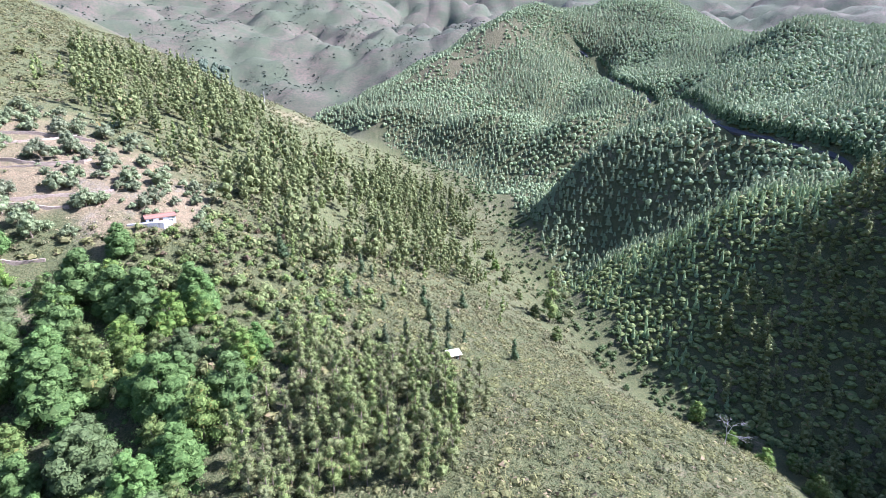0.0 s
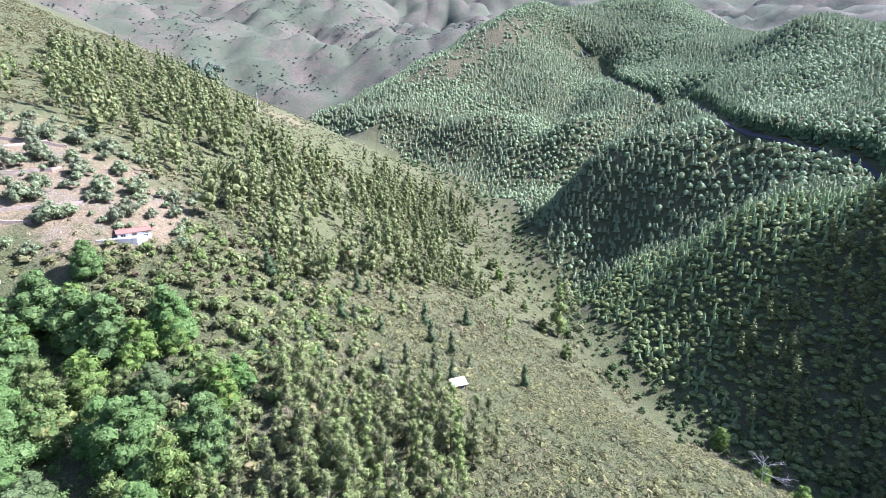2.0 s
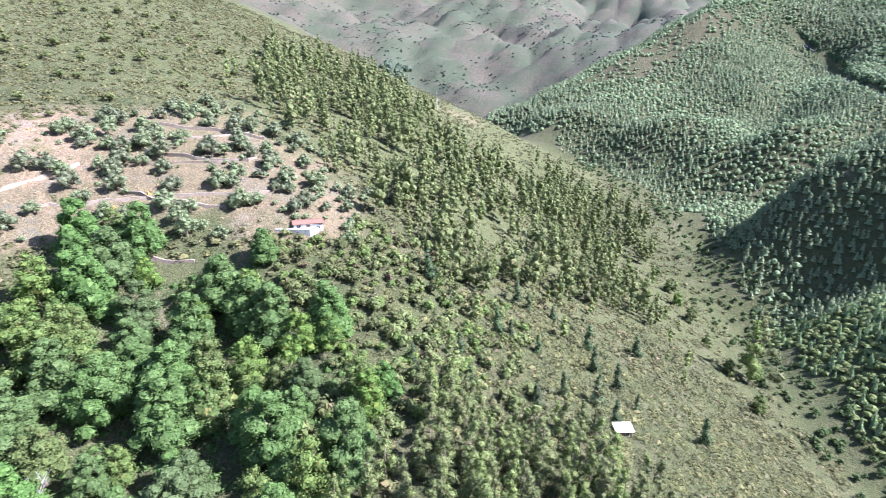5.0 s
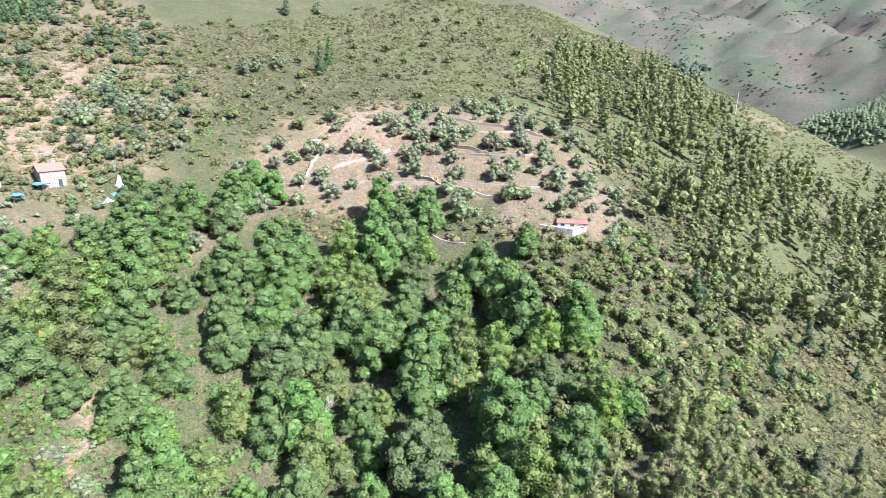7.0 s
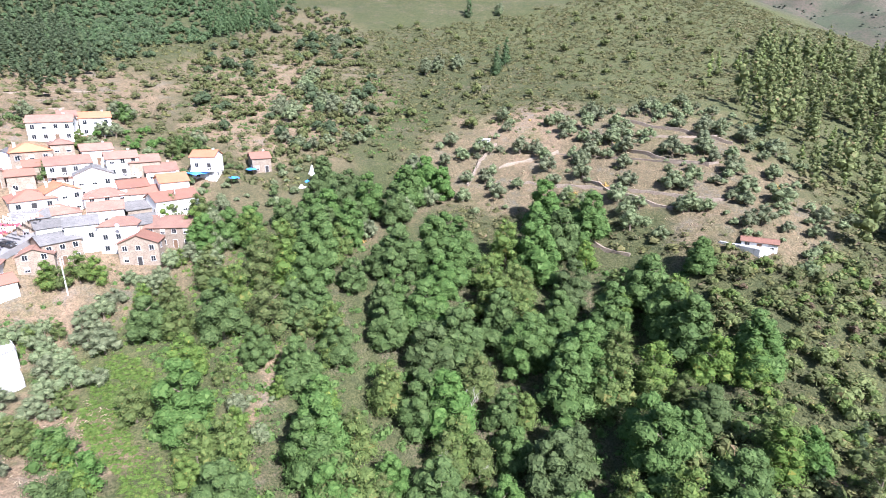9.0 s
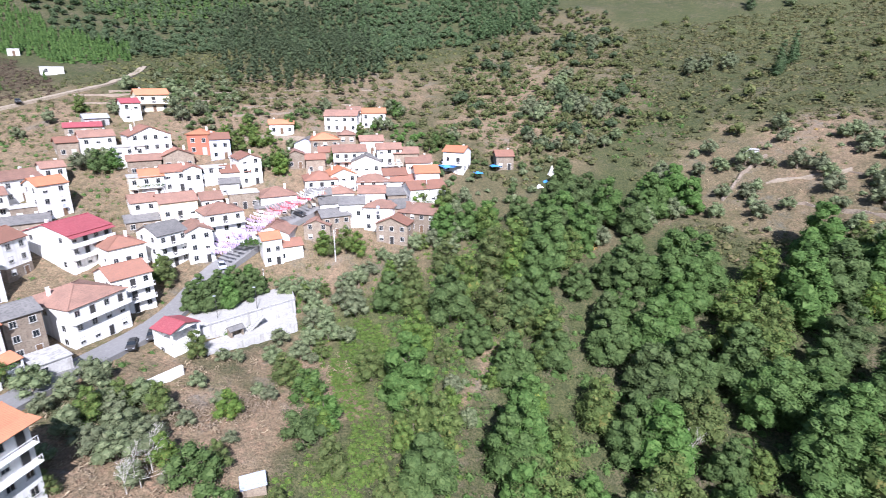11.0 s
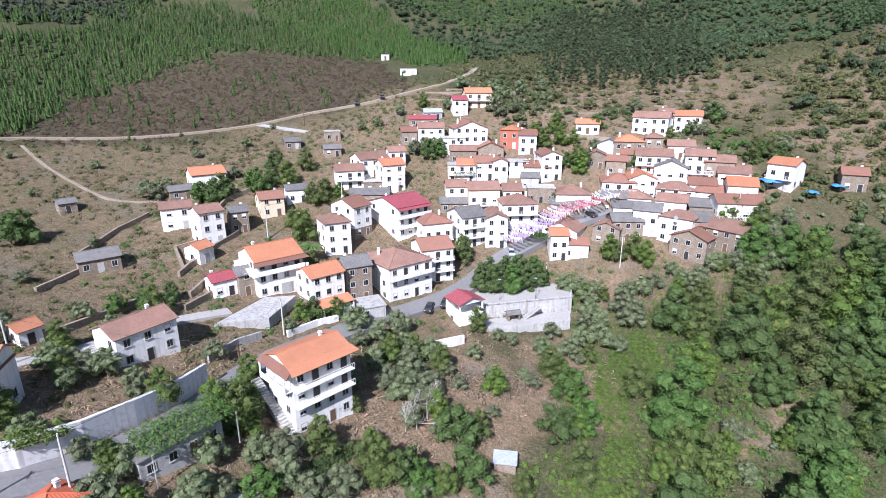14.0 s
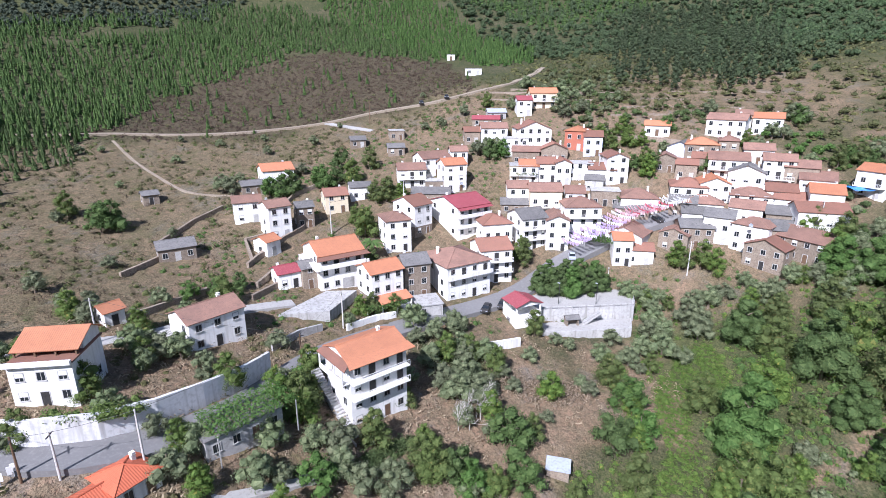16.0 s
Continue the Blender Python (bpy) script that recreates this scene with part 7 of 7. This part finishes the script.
plant("bushy", -191.4, 28.7, 1.00, 60, group="garden trees")
plant("bushy", -190.2, 33.8, 1.12, 100, group="garden trees")
plant("lime", -91.4, -57.0, 0.75, 300, group="garden trees")
plant("chestnut", -116.2, -25.5, 0.62, 85, group="trees of the square", z=29.9)
plant("chestnut", -118.0, -21.8, 0.62, 295, group="trees of the square", z=29.9)
plant("chestnut", -119.7, -19.0, 0.62, 350, group="trees of the square", z=29.9)
plant("chestnut", -122.8, -16.7, 0.62, 45, group="trees of the square", z=29.9)
plant("chestnut", -126.6, -14.6, 0.62, 100, group="trees of the square", z=29.9)
plant("chestnut", -121.5, -25.8, 0.62, 190, group="trees of the square", z=29.9)
plant("chestnut", -124.0, -22.4, 0.62, 40, group="trees of the square", z=29.9)
plant("chestnut", -127.3, -20.1, 0.62, 95, group="trees of the square", z=29.9)
plant("chestnut", -130.2, -17.5, 0.62, 150, group="trees of the square", z=29.9)
vine_arbour(-39.1, -29.6, 33.8, 174, 11, 6, 4.0, 1)
vine_arbour(-138.9, -19.8, 36.7, 95, 7, 5, 2.6, 2)
vine_arbour(-120.3, -77.5, 46.3, 138, 8, 5, 2.4, 3)
vine_arbour(-149.7, -48.6, 49.8, 123, 6, 4, 2.6, 4)
vine_arbour(-81.0, -43.9, 32.3, 159, 9, 3.5, 2.2, 5)
vine_arbour(-154.7, -18.8, 45.5, 118, 6, 4, 2.4, 6)

for group in KINDS.values():
    for e in group:
        for o in (*e.children_recursive, e):
            bpy.data.objects.remove(o)


# ---- cars ----
def car(x, y, z, turn, paint, label):
    e = thing("car", pose(x, y, z, 0, 0, turn), label, "car", "parked cars")
    prof = [(-2.1, 0.35), (-2.15, 0.75), (-1.9, 0.95), (-1.0, 1.0), (0.95, 1.02), (1.9, 0.92), (2.1, 0.7), (2.05, 0.35)]
    n = len(prof)
    v = [(-0.86, a, b) for a, b in prof] + [(0.86, a, b) for a, b in prof]
    f = [tuple(range(n)), tuple(range(2 * n - 1, n - 1, -1))] + [(i, n + i, n + (i + 1) % n, (i + 1) % n) for i in range(n)]
    mesh_object("body", v, [q[::-1] for q in f], paint, e)
    v = [(-0.8, -1.05, 1.0), (0.8, -1.05, 1.0), (0.8, 1.85, 0.97), (-0.8, 1.85, 0.97), (-0.64, -0.35, 1.46), (0.64, -0.35, 1.46), (0.64, 1.35, 1.46), (-0.64, 1.35, 1.46)]
    mesh_object("cabin", v, [(0, 1, 5, 4), (1, 2, 6, 5), (2, 3, 7, 6), (3, 0, 4, 7)], "glass", e, "dark glazed cabin")
    mesh_object("roof", [(-0.66, -0.37, 1.45), (0.66, -0.37, 1.45), (0.66, 1.37, 1.45), (-0.66, 1.37, 1.45), (-0.6, -0.28, 1.51), (0.6, -0.28, 1.51), (0.6, 1.28, 1.51), (-0.6, 1.28, 1.51)],
                [(0, 1, 5, 4), (1, 2, 6, 5), (2, 3, 7, 6), (3, 0, 4, 7), (4, 5, 6, 7), (3, 2, 1, 0)], paint, e)
    for a in (-0.87, 0.67):
        for b in (-1.35, 1.3):
            Solid().tube((a, b, 0.32), (a + 0.2, b, 0.32), 0.32, 0.32, 12).make("wheel", "dark", e)
    for a in (-0.6, 0.6):
        Solid().box(a - 0.18, -2.17, 0.68, a + 0.18, -2.1, 0.82).make("headlight", "tin", e)
    return e


def road_z(x, y):
    return ground_at(x, y) + 0.27


for x, y, turn, paint, label in ((-100.2, -30.6, 108, "dark", "dark grey estate car parked by the road"), (-104.6, -29.0, 110, "dark", "black hatchback parked by the pavilion"),
                                 (-131.8, -24.4, 118, "tin", "silver car on the village street"), (-152.6, -9.6, 140, "dark", "dark car under the paper garlands"),
                                 (-176.2, -110.5, 125, "dark", "black car on the dirt road"), (-183.5, -103.6, 128, "dark", "dark car on the dirt road")):
    car(x, y, road_z(x, y) + (0.15 if y < -90 else 0.05), turn, paint, label)


# ---- poles ----
def pole(x, y, height, material="pole", arm=True, label="pale concrete utility pole with a cross arm"):
    e = thing("utility_pole", pose(x, y, ground_at(x, y) - 0.3, 0, 0, (x * 7) % 180), label, "pole", "utility poles")
    Solid().tube((0, 0, 0), (0, 0, height), 0.16, 0.1, 8).make("shaft", material, e)
    if arm:
        Solid().box(-0.7, -0.05, height - 0.5, 0.7, 0.05, height - 0.4).make("cross_arm", "dark", e)
    return e


for x, y, h, mat in ((-121.4, 379, 13, "pole"), (-246, 516, 14, "pole"), (-16.2, -37.5, 6.2, "brown"), (-19.1, -35.3, 6.6, "pole"), (-26.2, -30.9, 9, "pole"), (-33.5, -60.5, 8, "pole"), (-54.0, -37.0, 8, "brown"),
                     (-155.5, -119.0, 10, "brown"), (-70.0, -44.5, 8, "pole"), (-140.5, 2.0, 9, "pole"), (-127.5, -13.0, 7, "pole"), (-95.0, -75.0, 9, "pole"), (-118.0, -70.0, 9, "pole"),
                     (-160.0, -30.0, 8, "pole"), (-158.0, 26.0, 9, "pole"), (-172.0, -62.0, 9, "pole")):
    pole(x, y, h, mat)


def cable_span(a, b, sag, label="thin black cable hanging between two poles"):
    a, b = Vector(a), Vector(b)
    c = (a + b) / 2
    pts = [a.lerp(b, i / 12) - c - Vector((0, 0, 4 * sag * i / 12 * (1 - i / 12))) for i in range(13)]
    e = Solid().cable(pts, 0.025).make("cable", "dark")
    e.location = c
    tagged(e, label, "cable", "overhead cables")


def pole_top(x, y, h):
    return (x, y, ground_at(x, y) - 0.4 + h)


RUN = [pole_top(-7.0, -52.0, 8), pole_top(-16.2, -37.5, 6.2), pole_top(-19.1, -35.3, 6.6), pole_top(-26.2, -30.9, 9), pole_top(-54.0, -37.0, 8), pole_top(-70.0, -44.5, 8)]
for a, b in zip(RUN[:-1], RUN[1:]):
    cable_span(a, b, 0.02 * (Vector(a) - Vector(b)).length)
cable_span(pole_top(-33.5, -60.5, 8), pole_top(-54.0, -37.0, 8), 0.7)
cable_span(pole_top(-95.0, -75.0, 9), pole_top(-118.0, -70.0, 9), 0.5)
cable_span(pole_top(-118.0, -70.0, 9), pole_top(-160.0, -30.0, 8), 1.0)

for x, y, turn, w in ((-14.6, -38.2, 150, 0.7), (-15.6, -38.4, 165, 0.45), (-16.0, -38.6, 160, 0.45)):
    e = thing("road_sign", pose(x, y, ground_at(x, y) + 0.1, 0, 0, turn), "white road sign board beside the road", "sign", "road signs")
    Solid().tube((0, 0.03, -0.3), (0, 0.03, 1.7), 0.04, 0.04, 6).make("post", "tin", e)
    Solid().box(-w / 2, -0.02, 0.7, w / 2, 0.02, 1.75).make("board", "plaster", e)


# ---- satellite dishes ----
def dish(x, y, z, turn):
    e = thing("satellite_dish", pose(x, y, z, 0, 0, turn), "pale round satellite dish fixed to a house", "dish", "satellite dishes")
    v, f, n = [(0, 0.12, 0)], [], 14
    for r, d in ((0.25, 0.09), (0.5, 0.0)):
        v += [(r * math.cos(math.tau * i / n), d, r * math.sin(math.tau * i / n)) for i in range(n)]
    f += [(0, 1 + i, 1 + (i + 1) % n) for i in range(n)]
    f += [(1 + i, 1 + n + i, 1 + n + (i + 1) % n, 1 + (i + 1) % n) for i in range(n)]
    mesh_object("bowl", v, f, "tin", e, "", True)
    Solid().tube((0, 0.1, 0), (0, 0.5, -0.2), 0.03, 0.03, 5).make("bracket", "dark", e)
    Solid().tube((0, 0.05, -0.45), (0, -0.4, 0.0), 0.02, 0.02, 5).make("arm", "dark", e)


for x, y, z, turn in ((-110.2, -35.4, 36.5, 120), (-83.0, -82.6, 47.5, 150), (-135.2, -62.2, 50.0, 140), (-160.0, 20.6, 50.5, 90), (-147.6, 13.0, 46.5, 80)):
    dish(x, y, z, turn)


# ---- garlands over the street ----
def garland(a, b, tone, seed):
    rng = random.Random(seed)
    a, b = Vector(a), Vector(b)
    e = thing("street_garland", Matrix.Translation((a + b) / 2), "string of %s paper streamers over the street" % tone[1], "garland", "street garlands")
    n = 16
    pts = [a.lerp(b, i / n) - (a + b) / 2 - Vector((0, 0, 2.2 * i / n * (1 - i / n))) for i in range(n + 1)]
    Solid().cable(pts, 0.03).make("cord", "frame", e)
    for i in range(n):
        t = (i + 0.5) / n
        p = a.lerp(b, t) - (a + b) / 2 - Vector((0, 0, 2.2 * t * (1 - t)))
        w, h = 0.24 + 0.1 * rng.random(), 0.55 + 0.4 * rng.random()
        d = (b - a).normalized() * w
        k = Vector((rng.uniform(-0.2, 0.2), rng.uniform(-0.2, 0.2), -h))
        m = mesh_object("streamer", [p - d, p + d, p + d * 0.6 + k, p - d * 0.6 + k], [(0, 1, 2, 3)], tone[0], e)
    return e


for key, c in (("paper_white", (0.8, 0.8, 0.8)), ("paper_lilac", (0.50, 0.38, 0.62)), ("paper_red", (0.62, 0.12, 0.17)), ("paper_green", (0.10, 0.45, 0.36)), ("paper_pink", (0.75, 0.45, 0.5))):
    MAT[key] = two_scale(key, c, tuple(v * 0.9 for v in c), tuple(v * 0.75 for v in c), 0.8, 5.0, 0.8, 0.1, 0.01)
street = [(-131.3, -25.6), (-139.5, -20.6), (-147.4, -16), (-151.2, -11.4), (-156.8, -5.7)]
TONES = [("paper_white", "white"), ("paper_lilac", "lilac"), ("paper_white", "white"), ("paper_lilac", "lilac"), ("paper_white", "white"), ("paper_pink", "pink"), ("paper_red", "red"),
         ("paper_pink", "pink"), ("paper_red", "red"), ("paper_white", "white")]
for i in range(30):
    t = i / 29 * (len(street) - 1)
    k = min(int(t), len(street) - 2)
    (x0, y0), (x1, y1) = street[k], street[k + 1]
    x, y = x0 + (x1 - x0) * (t - k), y0 + (y1 - y0) * (t - k)
    l = math.hypot(x1 - x0, y1 - y0)
    nx, ny = -(y1 - y0) / l * 4.6, (x1 - x0) / l * 4.6
    z = ground_at(x, y) + 5.4
    tone = TONES[min(int(i / 3), 9)] if i % 2 else TONES[(i // 3 + 1) % 10]
    garland((x + nx, y + ny, z), (x - nx, y - ny, z + 0.3), tone, i)


# ---- single plants ----
def palm(x, y):
    rng = np.random.default_rng(3)
    e = thing("palm_tree", pose(x, y, ground_at(x, y)), "short palm with arching green fronds between houses", "tree")
    Solid().tube((0, 0, -0.5), (0.1, 0, 3.6), 0.34, 0.28, 8).make("trunk", "bark", e)
    for i in range(22):
        a, el = 2.4 * i, 0.2 + 1.0 * rng.random()
        v, f = [], []
        n = 7
        for j in range(n + 1):
            t = j / n
            r = 3.1 * t
            z = 3.7 + math.sin(el) * r * 0.9 - 2.3 * t * t
            w = 0.48 * math.sin(math.pi * (0.12 + 0.85 * t))
            c, s_ = math.cos(a), math.sin(a)
            v += [(c * r - s_ * w, s_ * r + c * w, z - 0.15), (c * r, s_ * r, z + 0.05), (c * r + s_ * w, s_ * r - c * w, z - 0.15)]
            if j:
                k = j * 3
                f += [(k - 3, k - 2, k + 1, k), (k - 2, k - 1, k + 2, k + 1)]
        mesh_object("frond", v, f, "chestnut", e)
    return e


palm(-95.6, -61.2)


def bare_tree(x, y, h, seed, label, sink=0.3):
    rng = np.random.default_rng(seed)
    e = thing("dead_tree", pose(x, y, ground_at(x, y) - sink), label, "tree")
    s = Solid()

    def grow(p, d, length, r, depth):
        q = p + d * length
        s.tube(p, q, r, r * 0.7, 5)
        if depth:
            for _ in range(3):
                nd = d + rng.normal(0, 0.42, 3)
                nd[2] = abs(nd[2]) * 0.8 + 0.1
                grow(p + d * length * rng.uniform(0.6, 1.0), nd / np.linalg.norm(nd), length * rng.uniform(0.55, 0.8), r * 0.55, depth - 1)

    grow(np.zeros(3), np.array([0.05, 0.02, 1.0]), h * 0.4, 0.013 * h, 4)
    s.make("trunk", "grey_bark", e)
    return e


bare_tree(75.5, 121.5, 11, 4, "tall dead grey tree on the spur's edge")
bare_tree(-86, 75, 11, 5, "bare grey tree among the chestnuts")
bare_tree(-78, 66, 10, 6, "bare grey tree among the chestnuts")
for i in range(5):
    bare_tree(-66 - 1.6 * i, -14 + 1.1 * (i % 2), 7, 20 + i, "bare pale sapling in the garden")


def sheet(name, w, d, rise, folds, seed, material, parent, label=""):
    """Cloth draped over a hump, with folds running down it."""
    n = 16
    v, f = [], []
    for j in range(n + 1):
        for i in range(n + 1):
            a, b = 2 * i / n - 1, 2 * j / n - 1
            r = min(math.hypot(a, b), 1.0)
            t = math.atan2(b, a)
            z = rise * (1 - r ** 1.2) + 0.10 * rise * r * math.sin(folds * t + seed) + 0.12 * math.sin(3 * a + 5 * b + seed)
            v.append((a * w / 2, b * d / 2, z))
    for j in range(n):
        for i in range(n):
            k = j * (n + 1) + i
            f.append((k, k + 1, k + n + 2, k + n + 1))
    return mesh_object(name, v, f, material, parent, label, True)


def tarp_canopy(x, y, w, d, h, turn, material, label):
    z = min(ground_at(x + a * w / 2, y + b * d / 2) for a in (-1, 1) for b in (-1, 1))
    e = thing("tarp_canopy", pose(x, y, z, 0, 0, turn), label, "canopy", "tarps by the houses")
    top = sheet("tarp", w, d, 0.5, 4, w, material, e)
    top.matrix_basis = Matrix.Translation((0, 0, h))
    for a in (-1, 1):
        for b in (-1, 1):
            Solid().tube((a * w * 0.46, b * d * 0.46, -0.5), (a * w * 0.46, b * d * 0.46, h + 0.1), 0.05, 0.04, 6).make("post", "brown", e)


tarp_canopy(-175.5, 32, 7.0, 4.5, 3.4, 30, "blue_tarp", "sagging blue tarpaulin stretched on posts beside a house")
tarp_canopy(-172.5, 42, 3.6, 2.6, 2.4, 10, "blue_tarp", "small blue tarpaulin canopy on wooden posts")
tarp_canopy(-176.5, 47.5, 3.4, 2.6, 2.4, 50, "blue_tarp", "small blue tarpaulin canopy on wooden posts")
for a, b, w, h, mat, label in ((-175, 65.5, 2.3, 3.4, "plaster", "tall white sheet draped over a stacked heap"), (-171, 63, 3.0, 1.2, "blue_tarp", "blue tarpaulin thrown over a heap"),
                               (-168, 60.5, 2.2, 1.0, "plaster", "crumpled white sheet over a low heap")):
    e = thing("covered_heap", pose(a, b, ground_at(a, b) - 0.4, 0, 0, 40), label, "cover", "tarps by the houses")
    sheet("cover", w, w * 0.9, h, 7, a, mat, e)
